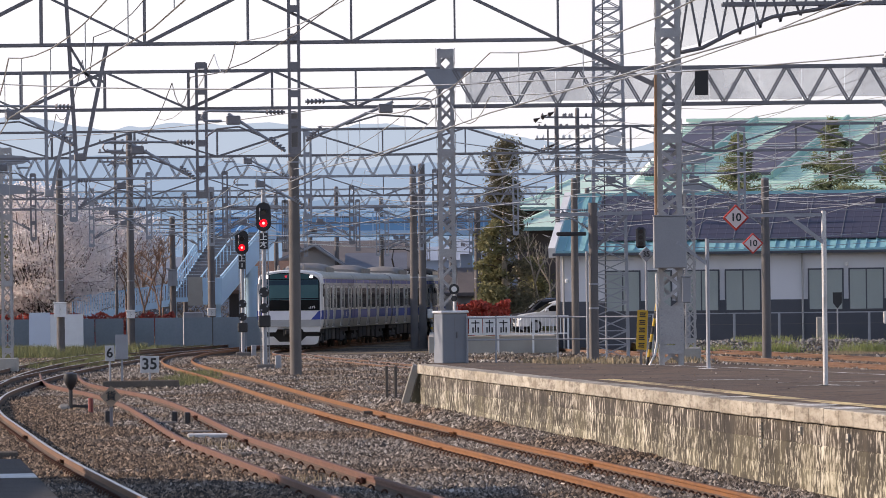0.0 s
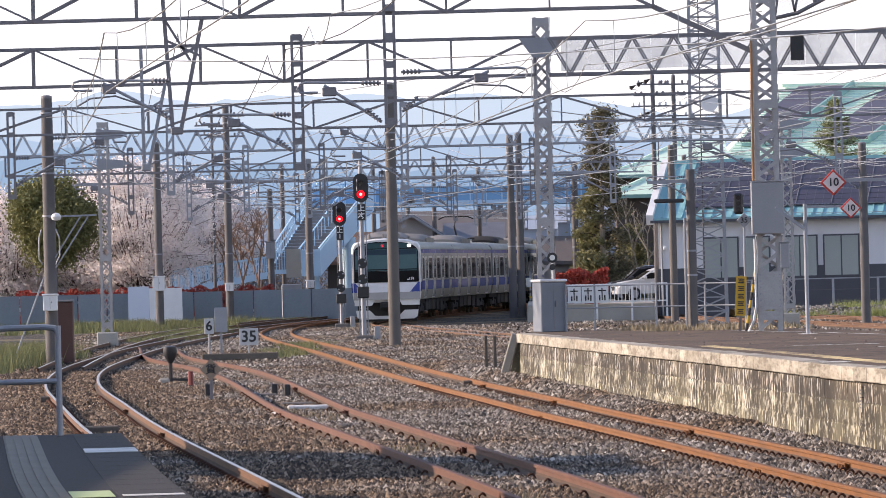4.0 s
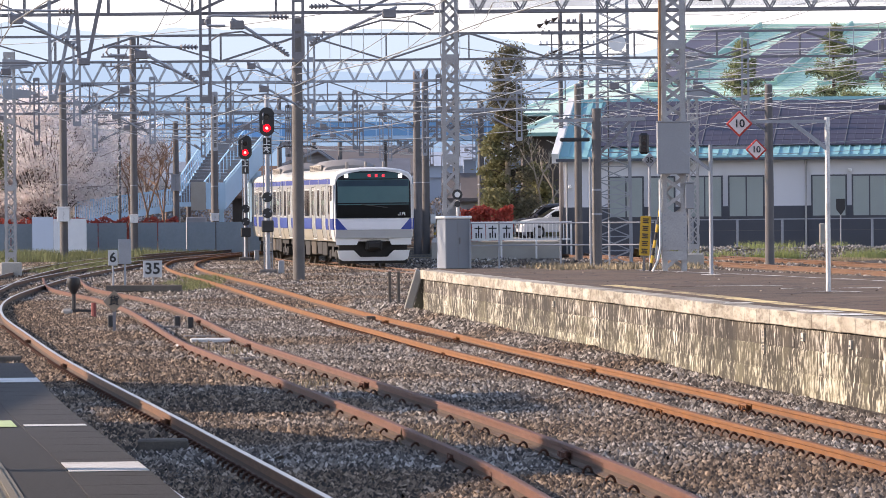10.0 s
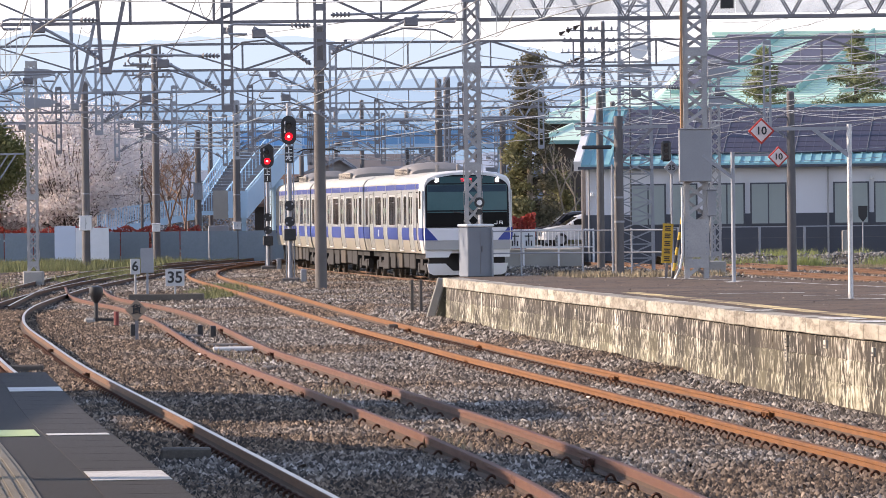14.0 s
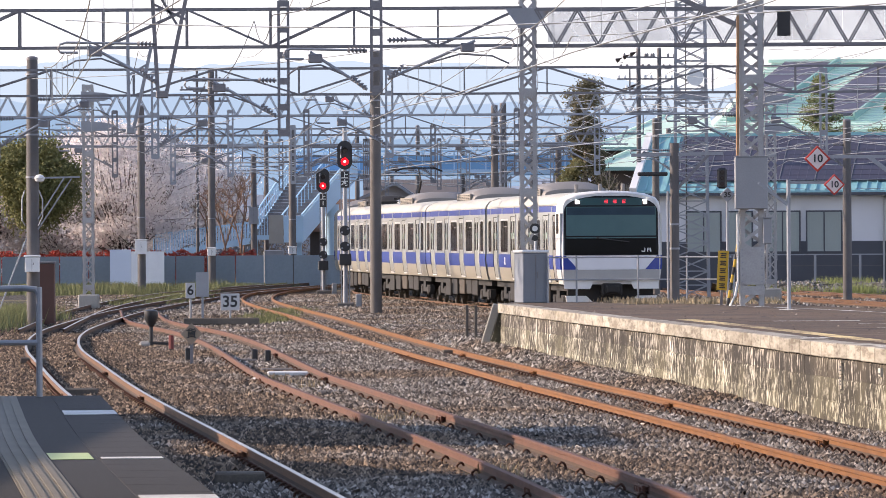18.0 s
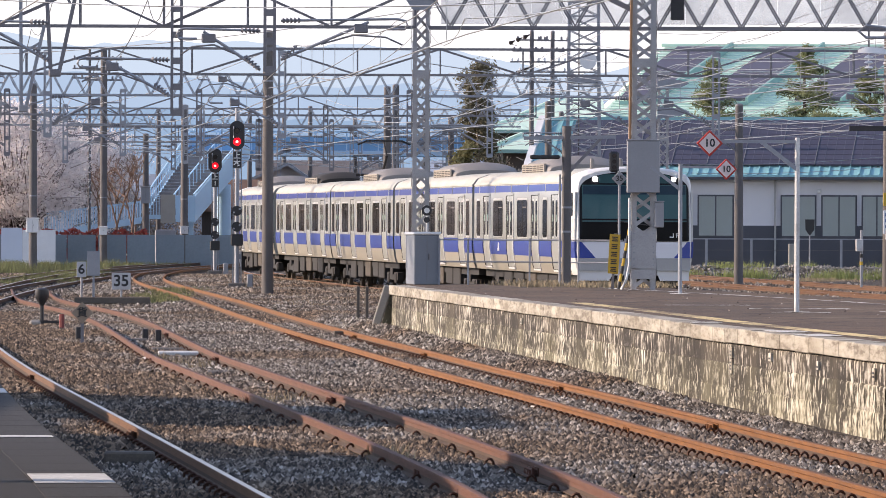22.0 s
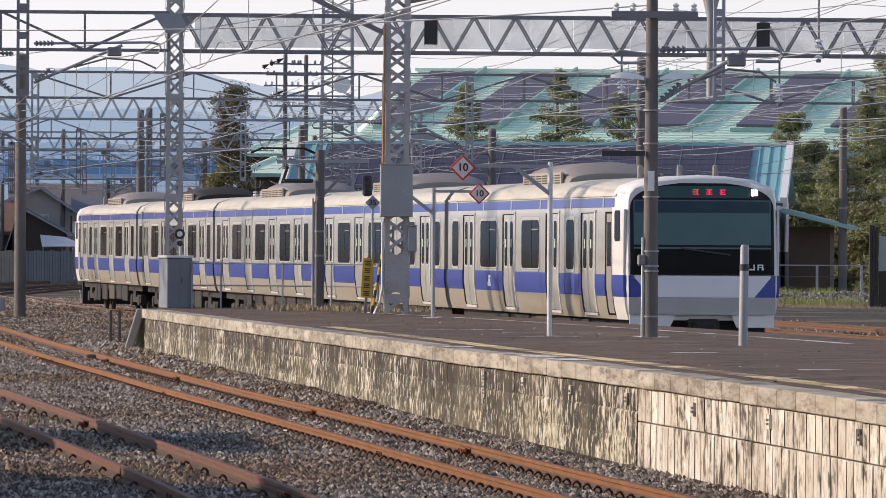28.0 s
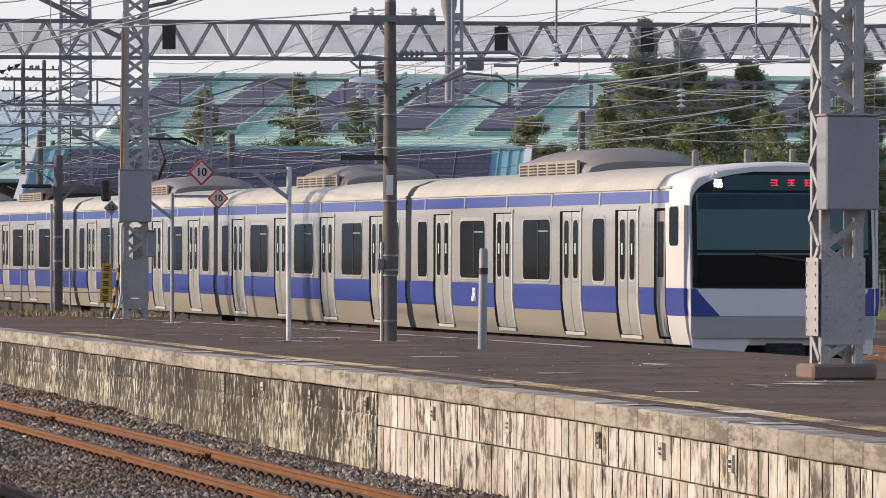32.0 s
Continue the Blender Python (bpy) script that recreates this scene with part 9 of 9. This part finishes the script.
part("post", Shape().bar((0, 0, 0), (0, 0, 0.36), 0.11, n=8), mat("dull red paint", (0.25, 0.06, 0.05), (0.18, 0.045, 0.04), 3, 0.7), rp)
cg = thing("diamond_sign", "weathered brown diamond plate on a short post", "sign", pose(-6.36, 113.7, GROUND_Z))
part("post", Shape().bar((0, 0.02, 0), (0, 0.02, 0.5), 0.06), STEEL_DARK, cg)
dm = part("plate", Shape().bar((0, 0, 0), (0, -0.02, 0), 0.30, n=4), mat("weathered plate", (0.33, 0.26, 0.19), (0.25, 0.19, 0.14), 5, 0.8), cg, m=Matrix.Translation((0, 0, 0.62)) @ Matrix.Rotation(radians(45), 4, "Y"))
text("貨", 0.20, BLACK_PAINT, cg, Matrix.Translation((0, -0.03, 0.62)) @ FACING)


def diamond(label, x, y, z, post_x, post_z, r):
    """A speed limit plate on an arm that reaches from a post."""
    s = thing("speed_sign", label, "sign", pose(0, 0, 0))
    k = Matrix.Rotation(radians(45), 4, "Y")
    pl = part("plate", Shape().soft(-r, r, -0.012, 0.012, -r, r, 0.01), RED_PAINT, s, "red bordered diamond plate", m=Matrix.Translation((x, y - 0.06, z)) @ k)
    part("face", Shape().box(-r * 0.80, r * 0.80, -0.018, -0.013, -r * 0.80, r * 0.80), mat("pinkish white paint", (0.74, 0.62, 0.60), (0.66, 0.55, 0.53), 3, 0.5), pl)
    text("10", r * 1.15, BLACK_PAINT, s, Matrix.Translation((x, y - 0.085, z)) @ FACING)
    part("post", Shape().bar((post_x, y, PLATFORM_Z), (post_x, y, post_z + 0.06), 0.075, n=10), WHITE_WORN if post_x > 5.5 else STEEL_GREY, s, "pale steel post")
    part("arm", Shape().bar((x - 0.1, y, post_z), (post_x, y, post_z), 0.05), STEEL_GREY, s)
    part("strut", Shape().bar((post_x - 0.55, y, post_z), (post_x, y, post_z - 0.42), 0.06), STEEL_GREY, s)
    return s


diamond("large red and white diamond speed plate reading 10", 4.42, 89, 3.43, 5.74, 3.46, 0.142)
diamond("small red and white diamond speed plate reading 10", 5.80, 110.5, 3.22, 4.95, 3.26, 0.142)
d3 = thing("mile_sign", "small grey diamond plate reading 35 on a bracket", "sign")
part("plate", Shape().soft(-0.11, 0.11, -0.01, 0.01, -0.11, 0.11, 0.01), ZINC_BOX, d3, m=Matrix.Translation((4.12, 119.4, 3.10)) @ Matrix.Rotation(radians(45), 4, "Y"))
text("35", 0.15, BLACK_PAINT, d3, Matrix.Translation((4.12, 119.37, 3.10)) @ FACING)
part("post", Shape().bar((4.12, 119.45, PLATFORM_Z), (4.12, 119.45, 3.2), 0.05, n=8), STEEL_GREY, d3)
# track signal beside the column: a post with a small black three-lamp head
ts = thing("signal_post", "dark round post with bracket and small black signal head", "signal", pose(3.0, 122.6, PLATFORM_Z))
part("post", Shape().bar((0.14, 0.02, 0), (0.14, 0.02, 3.3), 0.19, n=12), DARK_POLE, ts, "dark round post")
part("pipe", Shape().bar((0.0, -0.06, 0), (0.0, -0.06, 2.3), 0.05, n=8), ZINC_BOX, ts, "pale cable pipe")
for z in (1.1, 1.6):
    part("clamp_band", Shape().bar((0.14, 0.02, z), (0.14, 0.02, z + 0.04), 0.21, n=12), STEEL_GREY, ts)
part("arm", Shape().bar((-0.75, 0, 3.05), (1.15, 0, 3.08), 0.07), STEEL_GREY, ts)
part("brace", Shape().bar((0.05, 0, 2.2), (0.85, 0, 3.05), 0.06), STEEL_DARK, ts)
part("dark_box", Shape().soft(-0.62, 0.0, -0.1, 0.1, 2.62, 2.70, 0.02), BLACK_PAINT, ts)
hd = part("head", Shape().soft(1.02, 1.22, -0.12, 0.05, 2.35, 2.78, 0.04), BLACK_PAINT, ts, "black signal head")
for z in (2.45, 2.57, 2.69):
    part("lens", Shape().bar((1.12, -0.12, z), (1.12, -0.14, z), 0.09, n=10), LENS_DARK, hd)
rs = thing("round_signal", "round black repeater signal on the column", "signal", pose(0.26, 125.6, 2.45))
part("head", Shape().bar((0, -0.02, 0), (0, -0.12, 0), 0.22, n=18), BLACK_PAINT, rs)
part("lens", Shape().bar((0, -0.12, 0), (0, -0.14, 0), 0.12, n=12), PORCELAIN, rs)
part("lamp", Shape().bar((0, -0.1, -0.2), (0, -0.2, -0.2), 0.13, n=12), BLACK_PAINT, rs)
part("pipe", Shape().bar((0.0, 0.0, -1.5), (0.0, 0.0, -0.1), 0.04, n=8), WHITE_PAINT, rs)
ys_ = thing("warning_stake", "yellow sign strip with black characters and a leaning striped stake", "sign", pose(3.98, 117.4, PLATFORM_Z, 0, 3, 0))
part("post", Shape().bar((-0.06, 0.03, 0), (-0.06, 0.03, 1.1), 0.05), STEEL_DARK, ys_)
yp = part("plate", Shape().box(-0.17, 0.04, -0.02, 0.0, 0.30, 1.08), YELLOW_PAINT, ys_, "yellow plate with black strokes")
for i in range(5):
    z = 0.38 + 0.15 * i
    for c, w in ((0.032, 0.12), (-0.004, 0.10), (-0.040, 0.12)):
        part("stroke", Shape().box(-0.065 - w / 2, -0.065 + w / 2, -0.03, -0.021, z + c, z + c + 0.022), BLACK_PAINT, yp)
lean_ = Matrix.Translation((0.06, -0.08, 0)) @ Matrix.Rotation(radians(7), 4, "Y")
for i in range(8):
    part("stripe", Shape().bar((0, 0, 0.155 * i), (0, 0, 0.155 * (i + 1)), 0.06, n=8), BLACK_PAINT if i % 2 == 0 else YELLOW_PAINT, ys_, "striped stake band", m=lean_)

cd_ = thing("cable_conduit", "rust-streaked white cable conduit up the column", "conduit")
part("pipe", Shape().tube([(4.05, 116.3, PLATFORM_Z), (4.16, 116.35, PLATFORM_Z + 0.2), (4.22, 116.42, PLATFORM_Z + 0.5), (4.22, 116.44, 2.7)], 0.05, 6), WHITE_WORN, cd_)
part("pipe", Shape().bar((4.22, 116.44, 3.85), (4.24, 116.44, 6.6), 0.055, n=6), mat("rusty conduit", (0.42, 0.25, 0.13), (0.26, 0.13, 0.07), 4, 0.8), cd_)

# ---- on the far platform ----
lp = thing("lamp_pole", "tall grey pole with crossarm and two lamps on the platform", "lamp post", pose(7.26, 89.0, PLATFORM_Z))
part("shaft", Shape().turned([(0.115, 0), (0.105, 2.5), (0.085, 5.12)], 14), CONCRETE_POLE, lp)
part("cap", Shape().turned([(0.09, 5.1), (0.07, 5.2), (0.02, 5.23)], 12), STEEL_DARK, lp)
part("crossarm", Shape().box(-0.62, 0.68, -0.16, -0.07, 4.80, 4.90), STEEL_DARK, lp)
for x in (-0.55, -0.3, 0.35, 0.62):
    part("insulator", Shape().turned([(0.03, 4.90), (0.05, 4.93), (0.03, 4.96), (0.05, 4.99), (0.02, 5.02)], 8, (x, -0.11, 0)), PORCELAIN, lp, "white pin insulator")
for s in (-1, 1):
    lm = part("lamp", Shape().loft([[(s * q, -0.05 + dy * k, 3.86 + dz * k + 0.06 * q) for dy, dz in ((-0.09, 0), (0.09, 0), (0.06, 0.09), (-0.06, 0.09))] for q, k in ((0.12, 0.5), (0.25, 1.0), (0.5, 1.0), (0.62, 0.5))]), WHITE_PAINT, lp, "white street lamp head")
    part("arm", Shape().bar((0, 0, 3.80), (s * 0.2, -0.03, 3.9), 0.05, n=6), STEEL_GREY, lm)
part("loop", Shape().tube([(-0.05, -0.1, 4.25), (-0.5, -0.1, 4.3), (-0.62, -0.1, 4.22), (-0.5, -0.1, 4.12), (-0.1, -0.1, 4.12)], 0.05, 6), STEEL_GREY, lp)
part("bar", Shape().box(-0.75, -0.1, -0.12, -0.05, 2.72, 2.80), BLACK_PAINT, lp, "black bar bracket")
part("conduit", Shape().bar((-0.13, -0.05, 0), (-0.125, -0.04, 1.5), 0.035, n=6), WHITE_WORN, lp)
part("clamp_box", Shape().soft(-0.2, -0.08, -0.1, 0.05, 1.08, 1.24, 0.02), STEEL_DARK, lp)
for z in (0.3, 0.98, 1.06, 1.28, 2.1, 2.9, 3.4):
    part("band", Shape().turned([(0.125, z), (0.125, z + 0.025)], 14), STEEL_GREY, lp)
part("label_plate", Shape().box(-0.06, 0.04, -0.125, -0.115, 2.2, 2.5), WHITE_PAINT, lp, "white number plate bar")
sp_ = thing("short_post", "short grey pipe post with dark band on the platform", "post", pose(7.98, 82.0, PLATFORM_Z, 0, 0.7, 0))
part("pipe", Shape().turned([(0.062, 0), (0.062, 1.36), (0.05, 1.40)], 14), ZINC_BOX, sp_)
part("band", Shape().turned([(0.066, 1.04), (0.066, 1.13)], 14), BLACK_PAINT, sp_)
c3 = lattice_column("grey lattice column with cabinet on a concrete base", 9.98, 63.2, PLATFORM_Z + 0.17, 8.0, 0.46, 0.46, 0.30, 6.0, plates=((0.30, 1.14),))
part("plinth", Shape().soft(-0.36, 0.36, -0.36, 0.36, -0.17, 0.0, 0.03), mat("rusty concrete plinth", (0.24, 0.17, 0.14), (0.16, 0.11, 0.09), 4, 0.9), c3, "brown stained plinth")
equipment("tall grey cabinet fixed to a lattice column", 10.02, 62.72, 2.72, 0.58, 0.42, 1.0, "column_cabinet", turn=6.0)
l3 = thing("column_lamp", "white street lamp head on a lattice column", "lamp", pose(9.70, 63.0, 4.80))
part("head", Shape().loft([[(-q, dy * k, dz * k + 0.12 * q) for dy, dz in ((-0.06, 0), (0.06, 0), (0.04, 0.07), (-0.04, 0.07))] for q, k in ((0.0, 0.6), (0.1, 1.0), (0.3, 1.0), (0.38, 0.5))]), WHITE_PAINT, l3)
part("arm", Shape().bar((0.2, 0, -0.05), (0, 0, 0.03), 0.04, n=6), STEEL_GREY, l3)
hp = thing("hanging_pipe", "grey pipe post hung from the portal with a flared head", "post", pose(10.25, 112, 5.05))
part("pipe", Shape().turned([(0.075, 0), (0.075, 1.55), (0.15, 1.85), (0.17, 2.2)], 14), ZINC_BOX, hp)
# utility line poles with crossarms and dark strain insulators behind the mast
ARMS = ((0.14, -0.70, 0.75), (0.62, -0.85, 0.55), (1.10, -0.95, 0.65), (1.55, -0.60, 0.90), (2.00, -0.70, 0.70), (2.55, -0.55, 0.45))
for x, y, z in ((5.15, 262, 10.5), (6.16, 266, 10.6)):
    up = round_pole("distant utility pole with many crossarms", x, y, z, 0.10, name="utility_pole", material=DARK_POLE)
    for dz, a, b in ARMS:
        part("crossarm", Shape().box(a, b, -0.05, 0.05, z - dz - 0.07, z - dz), STEEL_DARK, up)
        for q in (a + 0.08, a + 0.35, b - 0.35, b - 0.08):
            part("insulator", Shape().turned([(0.045, z - dz), (0.055, z - dz + 0.09), (0.02, z - dz + 0.15)], 6, (q, 0, 0)), WHITE_PAINT if dz > 1 else STEEL_DARK, up)
    if x < 6:
        for dz in (0.34, 1.78):
            for k in range(3):
                part("strain_insulator", Shape().turned([(0.02, 0.0), (0.11, 0.03), (0.04, 0.22), (0.02, 0.30)], 8), BLACK_IRON, up, "black bell insulator", m=pose(-1.0 + 0.32 * k, 0, z - dz + 0.13 * k, 0, 62, 0))
                part("dropper", Shape().bar((-1.02 + 0.32 * k, 0, z - dz + 0.12 * k), (-0.66 + 0.32 * k, 0, z - dz + 0.27 * k - 0.08), 0.025), STEEL_DARK, up)
for x, y, z in ((-17.1, 312, 11.1), (-15.2, 290.4, 10.5)):
    up = round_pole("distant dark utility pole with crossarms", x, y, z, 0.07, name="utility_pole", material=DARK_POLE)
    for k in range(3):
        part("crossarm", Shape().box(-0.9, 0.9, -0.06, 0.06, z - 0.4 - 0.5 * k, z - 0.32 - 0.5 * k), STEEL_DARK, up)
        for q in (-0.8, -0.4, 0.4, 0.8):
            part("insulator", Shape().turned([(0.05, z - 0.32 - 0.5 * k), (0.05, z - 0.18 - 0.5 * k)], 6, (q, 0, 0)), STEEL_DARK, up)
yb = thing("warning_plate", "yellow warning plate with white notice on a pole", "sign", pose(16.15, 202.24, 2.0))
part("plate", Shape().soft(-0.17, 0.17, -0.03, 0.0, 0.75, 1.2, 0.01), YELLOW_PAINT, yb)
nt_ = part("notice", Shape().soft(-0.17, 0.17, -0.03, 0.0, -0.2, 0.6, 0.01), WHITE_PAINT, yb)
for i in range(3):
    part("stroke", Shape().box(-0.1, 0.1, -0.04, -0.032, 0.0 + 0.2 * i, 0.1 + 0.2 * i), mat("blue ink", (0.1, 0.16, 0.35), (0.08, 0.13, 0.3), 3, 0.6), nt_)
for x, y, z in ((15.3, 203.0, 2.1), (-0.5, 283, 2.2)):
    tp = thing("trackside_post", "short trackside post with grey box and striped sleeve", "post", pose(x, y, GROUND_Z))
    part("post", Shape().bar((0, 0, 0), (0, 0, z), 0.09, n=8), STEEL_GREY, tp)
    part("box", Shape().soft(-0.2, 0.05, -0.15, 0.05, z * 0.65, z * 0.85, 0.02), WHITE_WORN, tp)
    for k in range(3):
        part("stripe", Shape().turned([(0.06, 0.9 + 0.25 * k), (0.06, 1.02 + 0.25 * k)], 8), YELLOW_PAINT if k % 2 == 0 else BLACK_PAINT, tp)

# ---- small things on the ballast ----
for x, y, w in ((-4.5, 108.5, 0.6), (-3.0, 92.5, 0.45), (-5.5, 117.0, 0.5)):
    cv = thing("cable_cover", "grey concrete cable cover between rails", "cover", pose(x, y, GROUND_Z, 0, 0, 4))
    part("slab", Shape().soft(-w / 2, w / 2, -0.35, 0.35, 0.0, 0.07, 0.02), CONCRETE_POLE, cv)
pw = thing("pale_slab", "pale walkway slab between rusty rails", "slab", pose(-4.15, 104.5, GROUND_Z, 0, 0, 3))
part("slab", Shape().soft(-0.36, 0.36, -0.35, 0.35, 0.02, 0.10, 0.02), WHITE_WORN, pw)
ws = thing("white_stone", "white stone beside the rusty rail", "stone", pose(-4.5, 101.0, GROUND_Z))
part("body", Shape().turned([(0.15, 0.0), (0.19, 0.03), (0.13, 0.075), (0.04, 0.09)], 9), WHITE_WORN, ws)
for x, y, l in ((-2.82, 58.9, 0.5), (-6.9, 92.0, 0.6), (-1.45, 121.7, 0.4), (-9.6, 116, 0.5)):
    wb = thing("timber_offcut", "weathered timber piece beside the rail", "timber", pose(x, y, GROUND_Z, 0, 0, 3))
    part("beam", Shape().soft(-l / 2, l / 2, -0.16, 0.16, 0.02, 0.14, 0.02), WOOD_OLD, wb)
for x, y in ((-5.3, 117.0), (-5.0, 116.0), (-6.7, 118.5)):
    sb = thing("switch_stub", "small black switch rod stub in the ballast", "stub", pose(x, y, GROUND_Z))
    part("stub", Shape().soft(-0.06, 0.06, -0.08, 0.08, 0, 0.26, 0.02), BLACK_PAINT, sb)

# ---- unseen roofs added beside the camera, outlined to shade the near tracks ----
canopy = thing("station_canopy", "unseen roofs added to shade the near tracks", "canopy", kind="structure")
SHADE_SHEET = mat("grey shade roof sheet", (0.36, 0.36, 0.36), (0.30, 0.30, 0.30), 1, 0.7)
SHADE_ROOFS = (((-20, 82), (-16.3, 80), (-15.2, 68), (-14, 66.3), (-10.0, 59.6), (-9.8, 57.5), (-9.9, 55), (-10.6, 55.4), (-11.8, 50), (-12, 4), (-20, 4)),
         ((-17, 84.5), (-15.9, 83.4), (-13, 78.4), (-12, 78), (-10.5, 77.7), (-10.2, 71.4), (-11.1, 70.6), (-12.2, 71), (-14.6, 71.8), (-15.4, 73)))
for outline in SHADE_ROOFS:
    part("roof", Shape().loft([[(x, y, z) for x, y in outline] for z in (4.3, 4.45)]), SHADE_SHEET, canopy)
for x, y in ((-15, 8), (-15, 18), (-15, 28), (-15, 38), (-15, 48), (-14, 58), (-12, 56), (-15, 76), (-11.5, 74.5)):
    part("post", Shape().bar((x, y, GROUND_Z), (x, y, 4.3), 0.2), STEEL_GREY, canopy)
part("wall", Shape().box(-20.2, -19.9, 4, 82, GROUND_Z, 4.3), WALL_WHITE, canopy)

# unseen roof, added to block sky light from the near platform
over = thing("platform_canopy", "unseen roof added to dim the near platform", "canopy", kind="structure")
part("roof", Shape().add([(-9.0, -12, 4.6), (0.9, -12, 4.6), (-2.7, 38, 4.6), (-9.0, 38, 4.6), (-9.0, -12, 4.75), (0.9, -12, 4.75), (-2.7, 38, 4.75), (-9.0, 38, 4.75)], [(0, 3, 2, 1), (4, 5, 6, 7), (0, 1, 5, 4), (1, 2, 6, 5), (2, 3, 7, 6), (3, 0, 4, 7)]), SHADE_SHEET, over)
for y in (-8, 2, 12, 22, 32):
    part("post", Shape().bar((-6.0, y, PLATFORM_Z), (-6.0, y, 4.6), 0.2), STEEL_GREY, over)

# ---- pieces of the far platform's wall ----
stone = Shape().soft(-0.02, 0.38, -0.4845, 0.4845, -0.19, 0.0, 0.011).mesh("coping_stone", COPING)
for i in range(104):
    part("coping_stone", stone, None, platform, m=along(EDGE, 20.5 + i * 0.985, PLATFORM_Z + random.uniform(-0.004, 0.006)))
SPLIT = 65.6
COURSES = ((-0.30, 0.148, 0.018, STAINED_LOW), (0.150, 0.443, 0.026, STAINED_MID), (0.445, 0.70, 0.033, STAINED))


def wall_block(w, z0, z1, face, k):
    """A cast block whose upper arris is worn back in a ragged line."""
    n, rows = 7, []
    for i in range(n + 1):
        y = -w / 2 + w * i / n
        d = 0.022 * noise.noise(Vector((3.1 * i, 7.7 * k, z0 * 9))) if 0 < i < n else 0.0
        rows.append([(face, y, z0), (face - 0.004, y, (z0 + z1) / 2), (face, y, z1 - 0.018 + d), (face + 0.013, y, z1), (0.16, y, z1), (0.16, y, z0)])
    return Shape().loft(rows)


random.seed(8)
for row, (z0, z1, face, bm_) in enumerate(COURSES):
    cuts = [wall_block(w, z0, z1, face, k + 5 * row).mesh("block", bm_) for k, w in enumerate((1.112, 0.93, 1.26))]
    y = SPLIT
    while y < 122.2:
        k = random.choice((0, 0, 1, 2))
        w = (1.112, 0.93, 1.26)[k]
        part("block", cuts[k], None, platform, m=along(EDGE, y + w / 2, 0) @ Matrix.Translation((random.uniform(-0.002, 0.002), 0, 0)))
        y += w
WIDTHS = (0.34, 0.39, 0.45)


def board_shape(w, z0, z1):
    """A cast board face standing proud, its flanks coloured dark."""
    s = Shape().soft(0.03, 0.12, -w / 2 + 0.016, w / 2 - 0.016, z0, z1, 0.006)
    for q in (-1, 1):
        y = q * (w / 2 - 0.017)
        s.box(0.031, 0.11, min(y, y + q * 0.004), max(y, y + q * 0.004), z0 + 0.01, z1 - 0.01, 1)
    return s


boards = []
for w in WIDTHS:
    boards.append([board_shape(w, z0, z1).mesh("board", [BOARDED, JOINT]) for z0, z1 in ((-0.30, 0.328), (0.342, 0.70))])
for row in (0, 1):
    y = SPLIT
    while y > 40.0:
        k = random.choice((0, 1, 1, 2))
        y -= WIDTHS[k]
        part("board", boards[k][row], None, platform, m=along(EDGE, y + WIDTHS[k] / 2, 0) @ Matrix.Translation((random.uniform(-0.003, 0.003), 0, 0)))
part("wall_backing", Shape().add([p for y in steps(20, 40, 20 / 7) for p in ((EDGE(y) + 0.05, y, -0.3), (EDGE(y) + 0.05, y, 0.7))], [(2 * i, 2 * i + 1, 2 * i + 3, 2 * i + 2) for i in range(7)]), BOARDED, platform)
for y, z, n in ((75.8, 0.58, 2), (75.8, 0.40, 3), (66.2, 0.56, 2), (62.2, 0.56, 2), (58.0, 0.56, 2), (53.5, 0.56, 2), (50.6, 0.56, 2), (47.6, 0.56, 2), (73.0, 0.60, 1), (69.8, 0.58, 1), (99, 0.58, 1)):
    pl = part("number_plate", Shape().box(0.000, 0.034, -0.08, 0.08, z - 0.04 - 0.012 * n, z + 0.02 + 0.028 * n), BOARDED, platform, "small pale plate with dark bars", m=along(EDGE, y, 0))
    for i in range(n):
        part("bar", Shape().box(-0.006, 0.0, -0.055, 0.05, z - 0.03 + 0.042 * i, z - 0.008 + 0.042 * i), BLACK_PAINT, pl)


motions()
